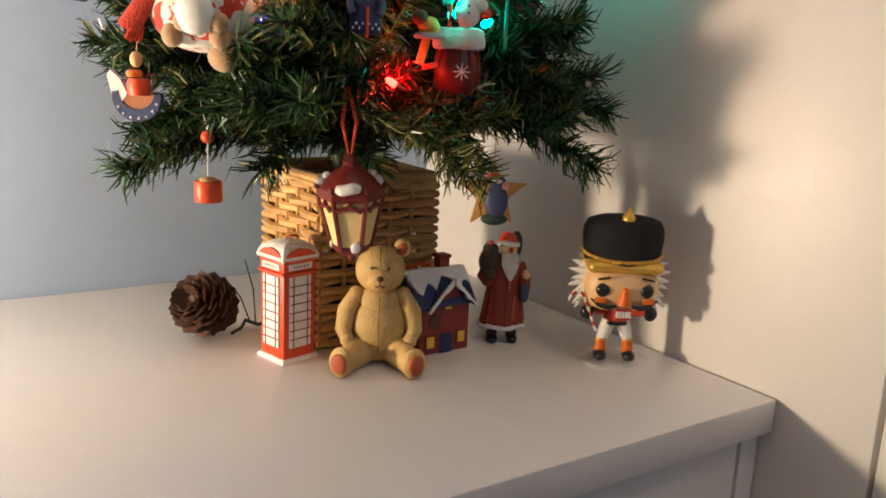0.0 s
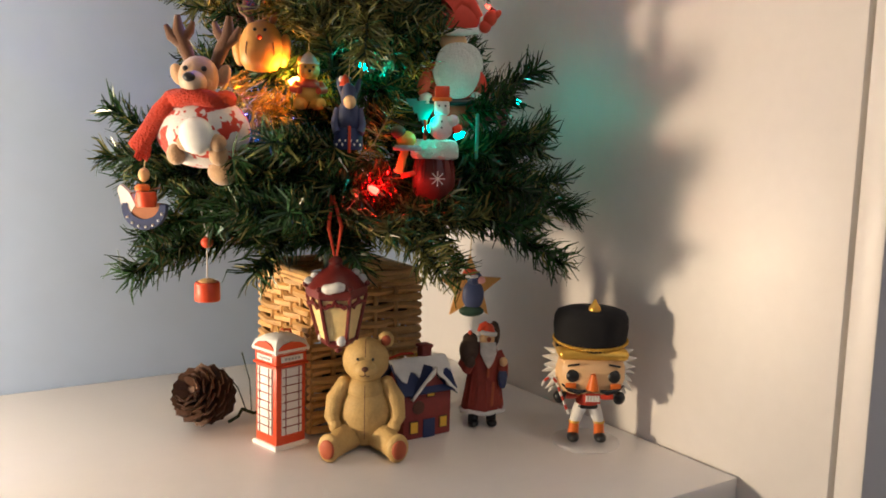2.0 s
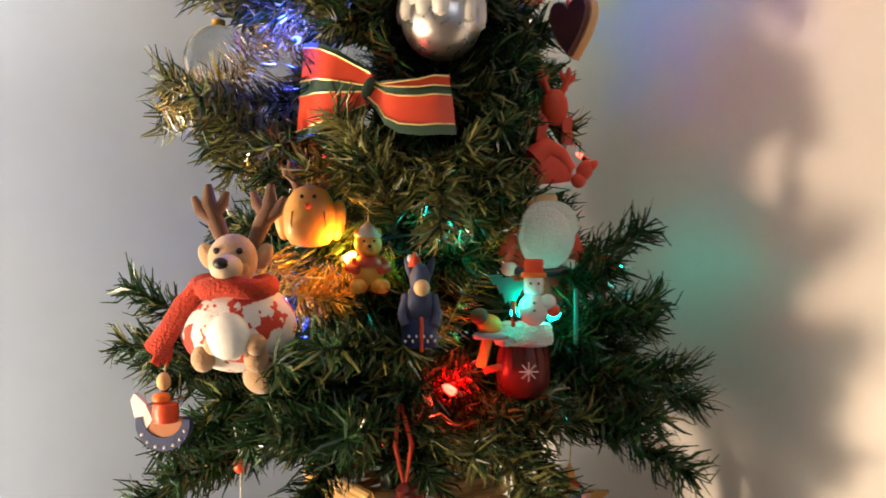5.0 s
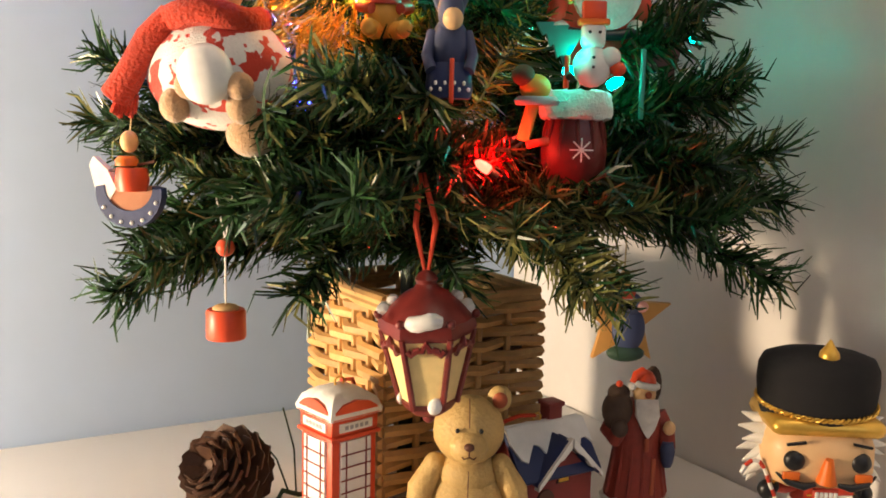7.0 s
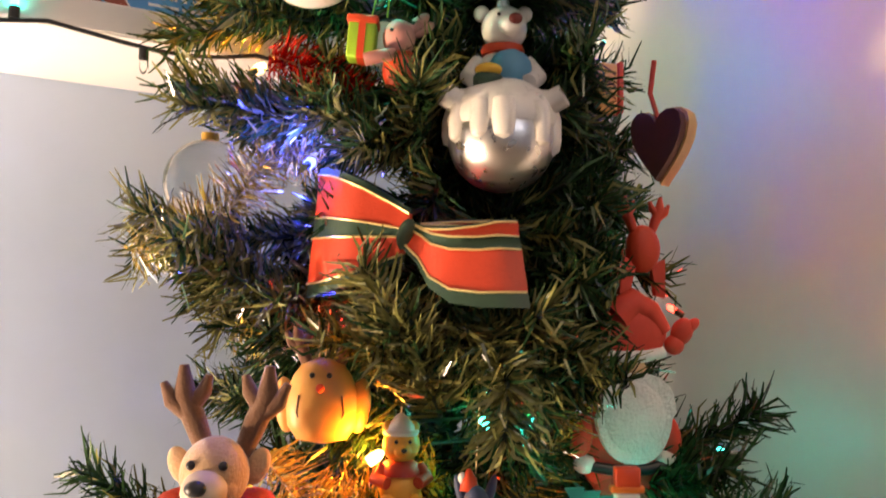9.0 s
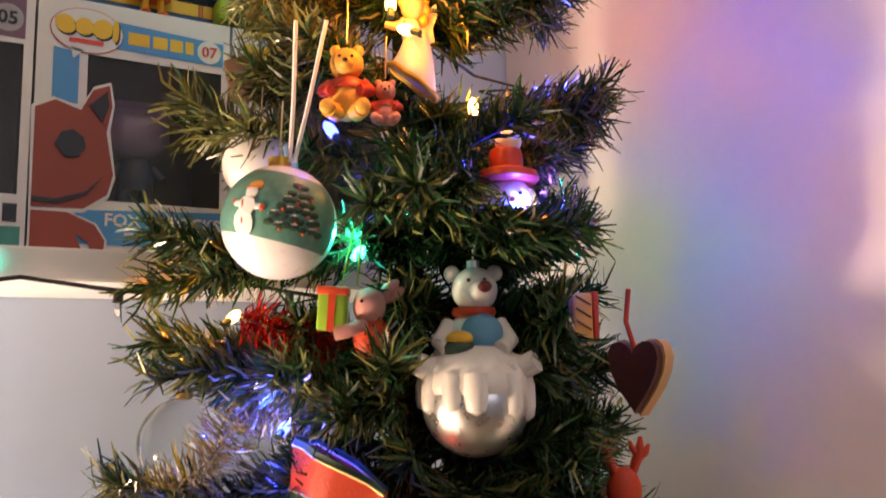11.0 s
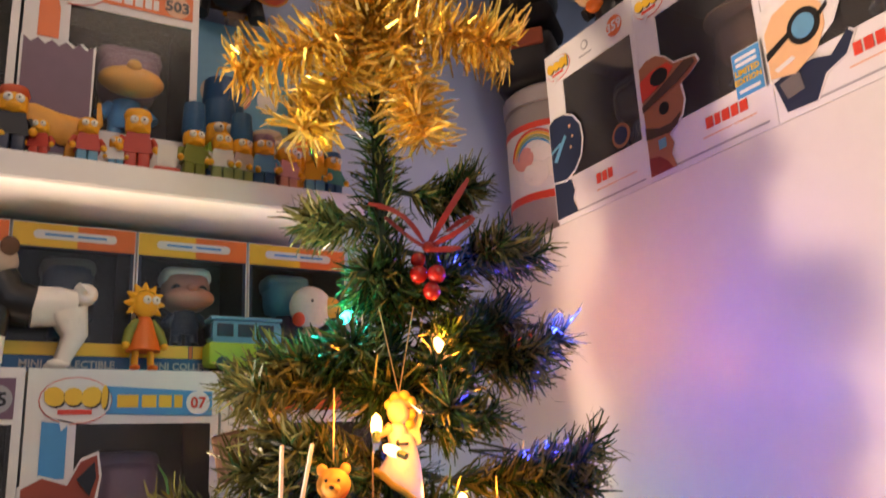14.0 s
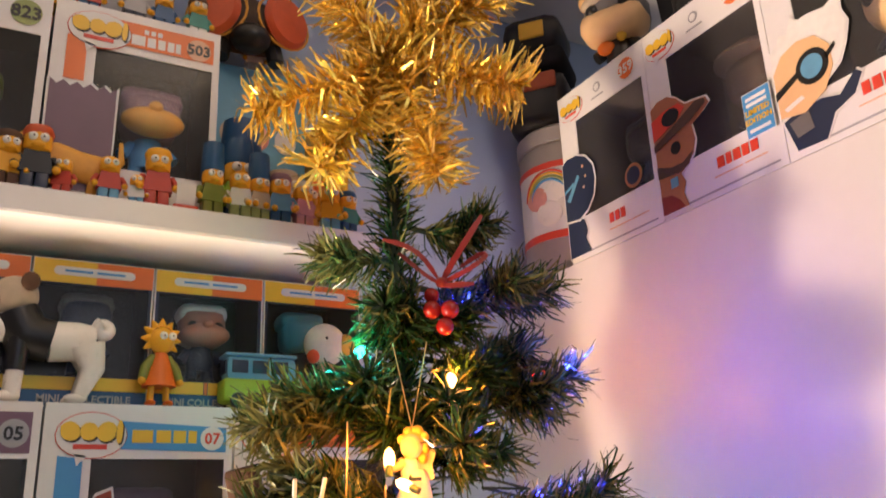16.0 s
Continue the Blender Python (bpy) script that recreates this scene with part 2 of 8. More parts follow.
C = {
    "bear": material("beige_resin", (0.5, 0.335, 0.12), 0.6, vary=0.18, scale=160, bump=0.7, depth=0.001),
    "pad": material("terracotta_paint", (0.36, 0.08, 0.03), 0.6),
    "phone": material("bright_red_resin", (0.66, 0.072, 0.02), 0.4, vary=0.15),
    "horse_red": material("dark_red_painted_wood", (0.13, 0.026, 0.018), 0.45, vary=0.25, scale=40),
    "pick_red": material("dull_red_ribbon", (0.27, 0.022, 0.014), 0.5, vary=0.2, scale=200, bump=0.2),
    "capped": material("shaded_tan_vinyl", (0.40, 0.19, 0.13), 0.5, vary=0.08),
    "maroon": material("maroon_resin", (0.16, 0.022, 0.018), 0.35, vary=0.3),
    "amber_glass": material("cream_translucent_pane", (0.80, 0.62, 0.27), 0.35, vary=0.15),
    "brick": material("brick_red_paint", (0.22, 0.032, 0.026), 0.6, vary=0.2),
    "navy": material("navy_blue_paint", (0.016, 0.03, 0.10), 0.5),
    "yellow": material("yellow_paint", (0.75, 0.44, 0.04), 0.5),
    "skin": material("peach_vinyl", (0.78, 0.50, 0.25), 0.45, vary=0.05, bump=0.03),
    "orange": material("orange_vinyl", (0.72, 0.15, 0.012), 0.45, vary=0.08),
    "gold_paint": material("gold_paint", (0.70, 0.42, 0.07), 0.35, metal=0.6),
    "coat": material("red_vinyl", (0.48, 0.045, 0.02), 0.4),
    "hair": material("grey_white_hair", (0.70, 0.68, 0.64), 0.7, vary=0.2),
    "beard": material("grey_beard", (0.66, 0.63, 0.58), 0.7, vary=0.35),
    "brown": material("brown_sack", (0.11, 0.055, 0.03), 0.75, vary=0.35),
    "cone": material("dark_cone_scale", (0.085, 0.04, 0.022), 0.55, vary=0.4, scale=120, bump=0.5, spread=0.4),
    "wood": material("pale_beech", (0.62, 0.38, 0.16), 0.5, vary=0.15, scale=40),
    "amberwood": material("honey_wood", (0.66, 0.33, 0.08), 0.42, vary=0.15, scale=50),
    "darkwood": material("dark_stained_wood", (0.10, 0.035, 0.02), 0.5, vary=0.3),
    "wool_red": material("red_wool", (0.5, 0.04, 0.012), 0.95, vary=0.35, scale=220, bump=1.0, depth=0.002, sheen=0.1),
    "wool_white": material("white_wool", (0.76, 0.72, 0.68), 0.95, vary=0.12, scale=220, bump=1.0, depth=0.0015, sheen=0.4),
    "plush": material("tan_plush", (0.48, 0.30, 0.16), 0.95, vary=0.2, scale=260, bump=0.8, depth=0.001, sheen=0.5),
    "antler": material("brown_felt", (0.13, 0.06, 0.03), 0.95, vary=0.3, scale=260, bump=0.8, sheen=0.4),
    "ribbon": material("red_ribbon", (0.55, 0.05, 0.014), 0.5, vary=0.08, scale=200, bump=0.3),
    "ribbon_green": material("dark_green_ribbon", (0.025, 0.06, 0.035), 0.5, vary=0.15, scale=200, bump=0.3),
    "ribbon_gold": material("gold_thread_edge", (0.75, 0.58, 0.25), 0.4, metal=0.5),
    "satin": material("satin_silver", (0.86, 0.83, 0.80), 0.3, metal=0.95, vary=0.04, bump=0.05),
    "pearl": material("white_porcelain", (0.80, 0.76, 0.71), 0.3, vary=0.05, bump=0.05, coat=0.3),
    "sky": material("light_blue_paint", (0.12, 0.33, 0.50), 0.5),
    "teal": material("teal_paint", (0.05, 0.26, 0.22), 0.45, vary=0.2),
    "picture": material("green_painted_scene", (0.10, 0.24, 0.19), 0.35, vary=0.35, scale=120),
    "bluegrey": material("blue_grey_resin", (0.05, 0.066, 0.14), 0.55, vary=0.2),
    "pink": material("pink_resin", (0.70, 0.32, 0.27), 0.5),
    "lime": material("lime_green_paint", (0.30, 0.50, 0.03), 0.45),
    "honey": material("honey_yellow_resin", (0.72, 0.36, 0.05), 0.5, vary=0.15),
    "cord": material("white_cord", (0.75, 0.72, 0.68), 0.8),
    "thread": material("gold_thread", (0.55, 0.42, 0.2), 0.4, metal=0.7),
    "cable": material("black_cable", (0.012, 0.012, 0.014), 0.45),
    "glass": material("clear_glass", (1, 1, 1), 0.05, vary=0, bump=0, clear=1.0),
    # transmission just under 1: the diffuse rest imitates a reflected veil
    "film": material("hazy_plastic_film", (0.93, 0.92, 0.9), 0.1, vary=0, bump=0, clear=0.978, see=1.12),
    "card_white": material("white_carton", (0.76, 0.75, 0.74), 0.42, vary=0.03, bump=0.03),
    "orange_red": material("orange_red_plastic", (0.6, 0.095, 0.025), 0.4),
    "clear_disc": material("clear_acrylic_disc", (0.9, 0.9, 0.9), 0.08, vary=0, bump=0),
    "berry": material("deep_red_berry", (0.3, 0.014, 0.01), 0.25),
    "slate": material("dull_grey_vinyl", (0.15, 0.14, 0.135), 0.5),
    "peach": material("printed_peach", (0.72, 0.42, 0.25), 0.4),
    "film_clear": material("glossy_clear_film", (0.93, 0.92, 0.9), 0.06, vary=0, bump=0, clear=0.992, see=1.15),
    # dark base colour carries the shade inside the boxes
    "card_shaded": material("shaded_inner_card", (0.06, 0.05, 0.045), 0.6, vary=0.2, scale=20),
    "print_blue": material("printed_blue", (0.07, 0.30, 0.62), 0.4, vary=0.04),
    "print_orange": material("printed_orange", (0.74, 0.17, 0.03), 0.4, vary=0.04),
    "print_yellow": material("printed_yellow", (0.80, 0.50, 0.03), 0.4, vary=0.04),
    "print_red": material("printed_red", (0.66, 0.06, 0.03), 0.4, vary=0.04),
    "print_tan": material("printed_tan", (0.36, 0.15, 0.07), 0.4, vary=0.1),
    "print_brown": material("printed_fox_brown", (0.30, 0.055, 0.025), 0.4, vary=0.06),
    "print_navy": material("printed_navy", (0.018, 0.028, 0.06), 0.4, vary=0.06),
    "print_purple": material("printed_dusk_purple", (0.16, 0.09, 0.14), 0.4, vary=0.2, scale=15),
    "print_green": material("printed_olive", (0.30, 0.36, 0.12), 0.4),
    "print_grey": material("printed_grey", (0.35, 0.35, 0.37), 0.4),
    "mini_blue": material("printed_deep_blue", (0.02, 0.09, 0.22), 0.4),
    "dusk": material("dusky_mauve_vinyl", (0.26, 0.15, 0.2), 0.5, vary=0.08),
    "sim": material("yellow_vinyl", (0.82, 0.40, 0.015), 0.42, vary=0.05, bump=0.02),
    "tin": material("frosted_plastic", (0.34, 0.31, 0.29), 0.35, vary=0.05),
    "olive_cloth": material("olive_paint", (0.20, 0.22, 0.03), 0.5),
    "fur": material("fawn_paint", (0.50, 0.40, 0.29), 0.55, vary=0.15),
}
M.update(C)


def face(x, y, z, turn=-32):
    """A pose whose front, local -y, looks into the room."""
    return pose(x, y, z, 0, 0, turn)


# ---- chest of drawers, cabinet and shelves ----
def chest_of_drawers():
    w, d, h, x0 = 1.2, 0.453, TOP, SIDE - 1.202
    chest = thing("chest_of_drawers", pose(x0, 0.355, 0), "white laminate chest of drawers with overhanging top", "chest")
    s = Shape(M["white"])
    s.box((w, d, 0.024), pose(w / 2, d / 2, h - 0.012), bevel=0.0015)
    s.done("top", chest)
    for x in (0.009, w - 0.009):
        s = Shape(M["white"])
        s.box((0.018, d - 0.012, h - 0.026), pose(x, d / 2 + 0.004, (h - 0.026) / 2), bevel=0.001)
        s.done("side_panel", chest)
    for col in range(2):
        for row in range(3):
            s = Shape(M["white"])
            s.box((w / 2 - 0.022, 0.018, 0.232), pose(0.02 + (w / 2 - 0.02) * (col + 0.5), 0.019, 0.06 + 0.237 * row + 0.116), bevel=0.002)
            s.done("drawer_front", chest)
    s = Shape(M["white"])
    s.box((w - 0.04, 0.01, h - 0.06), pose(w / 2, d - 0.008, h / 2))
    s.done("back_panel", chest)
    return chest


def cabinet():
    w, d, h = 0.58, 0.52, 1.556
    unit = thing("tall_cabinet", pose(SIDE, 0.288, 0), "tall white laminate cabinet with a plain door", "cabinet")
    for x in (0.009, w - 0.009):
        s = Shape(M["white"])
        s.box((0.018, d, h), pose(x, d / 2, h / 2), bevel=0.001)
        s.done("side_panel", unit)
    for z in (0.05, h - 0.012):
        s = Shape(M["white"])
        s.box((w - 0.038, d - 0.002, 0.018), pose(w / 2, d / 2, z))
        s.done("top_panel" if z > 1 else "bottom_panel", unit)
    s = Shape(M["white"])
    s.box((w - 0.038, 0.006, h - 0.09), pose(w / 2, d - 0.006, h / 2))
    s.done("back_panel", unit)
    s = Shape(M["white"])
    s.box((w - 0.002, 0.019, h - 0.03), pose(w / 2, -0.0125, h / 2 + 0.01), bevel=0.0015)
    door = s.done("door", unit)
    s = Shape(M["satin"])
    s.tube([(w - 0.05, -0.022, 0.8), (w - 0.05, -0.045, 0.8), (w - 0.05, -0.045, 0.95), (w - 0.05, -0.022, 0.95)], 0.005, n=8)
    s.done("handle", door)
    return unit


def wall_shelf(top, thick, depth, x0, x1, label):
    shelf = thing("wall_shelf", pose(x0, WALL, top), label, "shelf", "shelves on the blue wall")
    s = Shape(M["shelf"])
    s.box((x1 - x0, depth, thick), pose((x1 - x0) / 2, -depth / 2 - 0.001, -thick / 2), bevel=0.0015)
    s.done("board", shelf)
    s = Shape(M["card_white"])
    s.box((x1 - x0 - 0.001, 0.0005, thick - 0.0034), pose((x1 - x0) / 2, -depth - 0.00125, -thick / 2))
    s.done("edge_band", shelf, "white laminate edge strip")


chest_of_drawers()
cabinet()
LOW, HIGH = 1.287, 1.556
wall_shelf(LOW, 0.018, 0.112, -0.42, 0.386, "white wall shelf holding window boxes and string lights")
wall_shelf(HIGH, 0.018, 0.112, -0.42, 0.362, "white wall shelf crowded with boxes and toy figures")
wall_shelf(1.872, 0.018, 0.26, -0.42, 0.98, "deep white shelf above the boxes and figures")


# ---- things on the chest ----
def wicker_basket():
    basket = thing("wicker_basket", pose(0.3535, 0.632, TOP), "square honey-coloured woven wicker basket holding the tree", "basket")
    w, d, h = 0.047, 0.05, 0.122
    stakes = []
    for k in range(4):
        for i in range(5):
            f = -1 + 2 * i / 5
            stakes.append([(f * w, -d), (w, f * d), (-f * w, d), (-w, -f * d)][k])
    for x, y in stakes:
        s = Shape(M["wicker"])
        s.tube([(x, y, 0.002), (x, y, h)], 0.0021, n=6)
        s.done("stake", basket)
    n = 18
    for row in range(n):
        z, pts, radii = 0.004 + row * (h - 0.008) / (n - 1), [], 0.0032
        for i, (x, y) in enumerate(stakes):
            push = 0.0042 if (i + row) % 2 else -0.0036
            corner = i % 5 == 0
            out = Vector((x, y)).normalized() if corner else Vector((math.copysign(1, x), 0)) if abs(abs(x) - w) < 1e-6 else Vector((0, math.copysign(1, y)))
            p = Vector((x, y)) + out * (0.003 if corner else push)
            pts.append((p.x, p.y, z + random.uniform(-0.0006, 0.0006)))
        pts.append(pts[0])
        fine = []
        for a, b in zip(pts, pts[1:]):
            fine += [a, tuple((u + v) / 2 for u, v in zip(a, b))]
        s = Shape(M["wicker"])
        s.tube(fine + [pts[0]], radii, n=6)
        s.done("wicker_strand", basket)
    for z in (h, h + 0.004):
        s = Shape(M["wicker"])
        s.tube([(-w, -d, z), (0, -d - 0.002, z), (w, -d, z), (w + 0.002, 0, z), (w, d, z), (0, d + 0.002, z), (-w, d, z), (-w - 0.002, 0, z), (-w, -d, z)], 0.0033, n=8)
        s.done("rim", basket)
    s = Shape(M["brown"])
    s.box((2 * w - 0.01, 2 * d - 0.01, 0.006), pose(0, 0, 0.09))
    s.done("lining", basket)


def phone_box():
    box = thing("phone_box_ornament", pose(0.2795, 0.5785, TOP, 0, 0, 13) @ Matrix.Diagonal((1.08, 1.08, 0.965, 1)), "red british phone box ornament with snowy roof", "ornament")
    a = 0.0125
    s = Shape(M["snow"])
    s.lathe([(0.0198, 0), (0.0203, 0.0012), (0.0196, 0.0028), (0.018, 0.0036)], pose(0, 0, 0, 0, 0, 45), sides=4)
    s.done("snowy_base", box)
    s = Shape(M["phone"])
    s.box((2 * a, 2 * a, 0.0645), pose(0, 0, 0.03475), bevel=0.0012)
    s.box((2 * a + 0.003, 2 * a + 0.003, 0.002), pose(0, 0, 0.0665), bevel=0.0006)
    s.box((2 * a + 0.001, 2 * a + 0.001, 0.009), pose(0, 0, 0.072), bevel=0.001)
    for k in range(4):
        m = pose(0, 0, 0, 0, 0, 90 * k)
        arch = [(-0.013, 0.0765), (0.013, 0.0765)] + [(0.013 * math.cos(t), 0.0765 + 0.0085 * math.sin(t)) for t in (0.5, 1.0, 1.57, 2.14, 2.64)]
        s.prism(arch, 0.003, m @ pose(0, -a - 0.0002, 0))
    s.done("body", box)
    for k in range(4):
        m = pose(0, 0, 0, 0, 0, 90 * k) @ pose(0, -a - 0.0006, 0)
        s = Shape(M["snow"])
        s.box((0.0165, 0.0012, 0.053), m @ pose(0, 0, 0.038))
        window = s.done("window", box)
        s = Shape(M["brick"])
        for i in range(7):
            s.box((0.0165, 0.0008, 0.0006), m @ pose(0, -0.0007, 0.018 + i * 0.0066))
        for x in (-0.0055, 0.0055):
            s.box((0.0005, 0.0008, 0.053), m @ pose(x, -0.0007, 0.038))
        s.done("glazing_bar", window)
        s = Shape(M["snow"])
        s.box((0.018, 0.001, 0.0045), m @ pose(0, -0.0002, 0.0718))
        plate = s.done("sign_plate", box)
        s = Shape(M["print_grey"])
        for i in range(5):
            s.box((0.0018, 0.0006, 0.002), m @ pose(-0.0055 + 0.00275 * i, -0.0007, 0.0718))
        s.done("lettering", plate)
    s = Shape(M["snow"])
    s.lathe([(0.0198, 0.0762), (0.0205, 0.0785), (0.0175, 0.0845), (0.0105, 0.0885), (0.002, 0.09)], pose(0, 0, 0, 0, 0, 45), sides=4)
    s.ball((0.0125, 0.0125, 0.006), pose(0, 0, 0.0838), u=20, v=10)
    s.done("snow_cap", box)
    s = Shape(M["gold_paint"])
    s.tube([(0.0025 * math.cos(t), 0, 0.0915 + 0.0025 * math.sin(t)) for t in np.linspace(0, 6.283, 13)], 0.0005)
    s.done("ring", box)
    s = Shape(M["ribbon"])
    s.tube([(0.001, 0, 0.092), (0.012, 0.006, 0.089), (0.019, 0.012, 0.078), (0.021, 0.014, 0.05), (0.0205, 0.0145, 0.02)], 0.0011, n=5)
    s.done("cord", box)


def resin_bear():
    s = Shape(M["bear"])
    s.ball((0.0225, 0.0185, 0.026), pose(0, 0, 0.0275), u=22, v=14)
    s.ball((0.0165, 0.015, 0.014), pose(0, 0, 0.047))
    s.ball((0.0195, 0.0175, 0.0175), pose(0, -0.002, 0.071), u=22, v=14)
    s.ball((0.0105, 0.009, 0.0085), pose(0, -0.0165, 0.0665))
    for k in (-1, 1):
        s.ball((0.0068, 0.0045, 0.0068), pose(k * 0.0165, 0.001, 0.0865))
        s.ball((0.0042, 0.002, 0.0042), pose(k * 0.0165, -0.0028, 0.0865), M["pad"])
        s.tube([(k * 0.018, -0.001, 0.052), (k * 0.0255, -0.004, 0.04), (k * 0.0275, -0.008, 0.027), (k * 0.0245, -0.012, 0.0215)], [0.0062, 0.0076, 0.0066, 0.0048], n=12)
        s.ball(0.0055, pose(k * 0.0243, -0.0125, 0.021))
        s.ball(0.0066, pose(k * 0.018, -0.001, 0.0515))
        s.tube([(k * 0.012, -0.004, 0.0115), (k * 0.019, -0.017, 0.011), (k * 0.0265, -0.0335, 0.0095)], [0.0115, 0.0105, 0.0085], n=14)
        s.ball((0.0098, 0.005, 0.0112), pose(k * 0.0275, -0.0355, 0.0112, 0, 0, k * 25))
        s.ball((0.0066, 0.0022, 0.0076), pose(k * 0.029, -0.0398, 0.0112, 0, 0, k * 25), M["pad"])
        s.ball(0.0012, pose(k * 0.0062, -0.0194, 0.0755), M["black"])
    s.ball((0.0028, 0.0022, 0.002), pose(0, -0.0252, 0.0692), M["darkwood"])
    s.tube([(0, -0.0262, 0.068), (0, -0.0264, 0.0648), (0.0025, -0.0252, 0.0632), (0.0055, -0.0222, 0.0652)], 0.0004, M["darkwood"])
    s.tube([(0, -0.0264, 0.0648), (-0.0025, -0.0252, 0.0632), (-0.0055, -0.0222, 0.0652)], 0.0004, M["darkwood"])
    s.tube([(0, -0.0195, 0.055), (0, -0.0196, 0.04), (0, -0.0192, 0.024), (0, -0.0165, 0.012)], 0.0003, M["darkwood"])
    s.tube([(0, -0.0195, 0.077), (0, -0.016, 0.084), (0, -0.008, 0.0885)], 0.0003, M["darkwood"])
    ob = s.done("teddy_bear_figurine", smooth=60)
    ob.matrix_world = face(0.3315, 0.5385, TOP, -30) @ Matrix.Diagonal((0.9, 0.9, 0.97, 1))
    tagged(ob, "sitting beige resin teddy bear figurine with stitched seam", "figurine")


def lantern():
    lan = thing("lantern_ornament", face(0.3, 0.522, 0.876, -30) @ pose(0, 0, 0, 3, -2, 0), "maroon hanging street lantern ornament with snow", "ornament")
    s = Shape(M["maroon"])
    s.lathe([(0.0065, 0.0), (0.0105, 0.002), (0.0125, 0.005), (0.0135, 0.007)], sides=6)
    s.done("base_ring", lan)
    s = Shape(M["maroon"])
    s.lathe([(0.0205, 0.0375), (0.0222, 0.0405), (0.0215, 0.0445), (0.019, 0.0455)], sides=6)
    s.done("frame_ring", lan)
    for k in range(6):
        a = radians(60 * k)
        s = Shape(M["maroon"])
        s.tube([(0.0128 * math.cos(a), 0.0128 * math.sin(a), 0.005), (0.0208 * math.cos(a), 0.0208 * math.sin(a), 0.039)], 0.0015, n=6)
        s.ball(0.002, pose(0.0218 * math.cos(a), 0.0218 * math.sin(a), 0.046))
        s.done("post", lan)
        b = a + radians(30)
        u, v = Vector((math.cos(b), math.sin(b), 0)), Vector((-math.sin(b), math.cos(b), 0))
        s = Shape(M["amber_glass"])
        lo, hi = u * 0.0108, u * 0.0175
        quad = [lo - v * 0.0052 + Vector((0, 0, 0.007)), lo + v * 0.0052 + Vector((0, 0, 0.007)), hi + v * 0.0088 + Vector((0, 0, 0.038)), hi - v * 0.0088 + Vector((0, 0, 0.038))]
        vs = [s.bm.verts.new(p) for p in quad] + [s.bm.verts.new(p - u * 0.0012) for p in quad]
        for f in ((0, 1, 2, 3), (7, 6, 5, 4), (0, 4, 5, 1), (1, 5, 6, 2), (2, 6, 7, 3), (3, 7, 4, 0)):
            s.bm.faces.new([vs[i] for i in f])
        s.done("pane", lan, "cream lit-looking pane")
    s = Shape(M["maroon"])
    s.lathe([(0.0205, 0.045), (0.0155, 0.051), (0.0105, 0.0555), (0.0058, 0.058), (0.0045, 0.06), (0.0052, 0.062), (0.0035, 0.0645), (0.001, 0.066)], sides=12)
    s.done("roof", lan)
    for a, half, fall in ((-92, 22, 0.009), (172, 12, 0.007), (30, 14, 0.006), (100, 20, 0.007)):
        # a slab of snow that follows the edge of the roof
        s = Shape(M["snow"])
        s.tube([(0.0195 * math.cos(radians(a + d)), 0.0195 * math.sin(radians(a + d)), 0.0468 + 0.0007 * math.sin(d)) for d in np.linspace(-half, half, 7)], [0.0026, 0.0034, 0.0037, 0.0035, 0.0038, 0.0034, 0.0024], n=10)
        if a > 0:
            s.tube([(0.0155 * math.cos(radians(a + d)), 0.0155 * math.sin(radians(a + d)), 0.0518 + 0.0006 * math.cos(d)) for d in np.linspace(-half * 0.8, half * 0.8, 5)], [0.0012, 0.0026, 0.0024, 0.0027, 0.0012], n=9)
        s.done("roof_snow", lan)
    for a, r in ((-75, 0.0034), (175, 0.0032)):
        s = Shape(M["snow"])
        s.ball((r, r * 0.6, r * 1.15), pose(0.0128 * math.cos(radians(a)), 0.0128 * math.sin(radians(a)), 0.0072, 0, 25, a + 90))
        s.done("base_snow", lan)
    for k in range(6):
        b = radians(60 * k + 30)
        u, v = Vector((math.cos(b), math.sin(b), 0)), Vector((-math.sin(b), math.cos(b), 0))
        s = Shape(M["maroon"])
        s.tube([u * 0.0183 + v * (0.0016 * i) + Vector((0, 0, 0.0372 - 0.0026 * abs(math.sin(i * 1.25)) - 0.0006 * abs(i))) for i in range(-5, 6)], 0.0016, n=6)
        s.done("scroll_trim", lan)
    s = Shape(M["maroon"])
    s.ball((0.003, 0.003, 0.0035), pose(0, 0, -0.0015))
    s.done("finial", lan)
    s = Shape(M["ribbon"])
    s.tube([(-0.0008, 0, 0.0655), (-0.0045, 0.003, 0.085), (-0.002, 0.006, 0.108)], [0.0008, 0.0014, 0.0012], n=6)
    s.tube([(0.0008, 0, 0.0655), (0.0045, 0.003, 0.086), (-0.001, 0.006, 0.108)], [0.0008, 0.0014, 0.0012], n=6)
    s.done("ribbon_loop", lan)


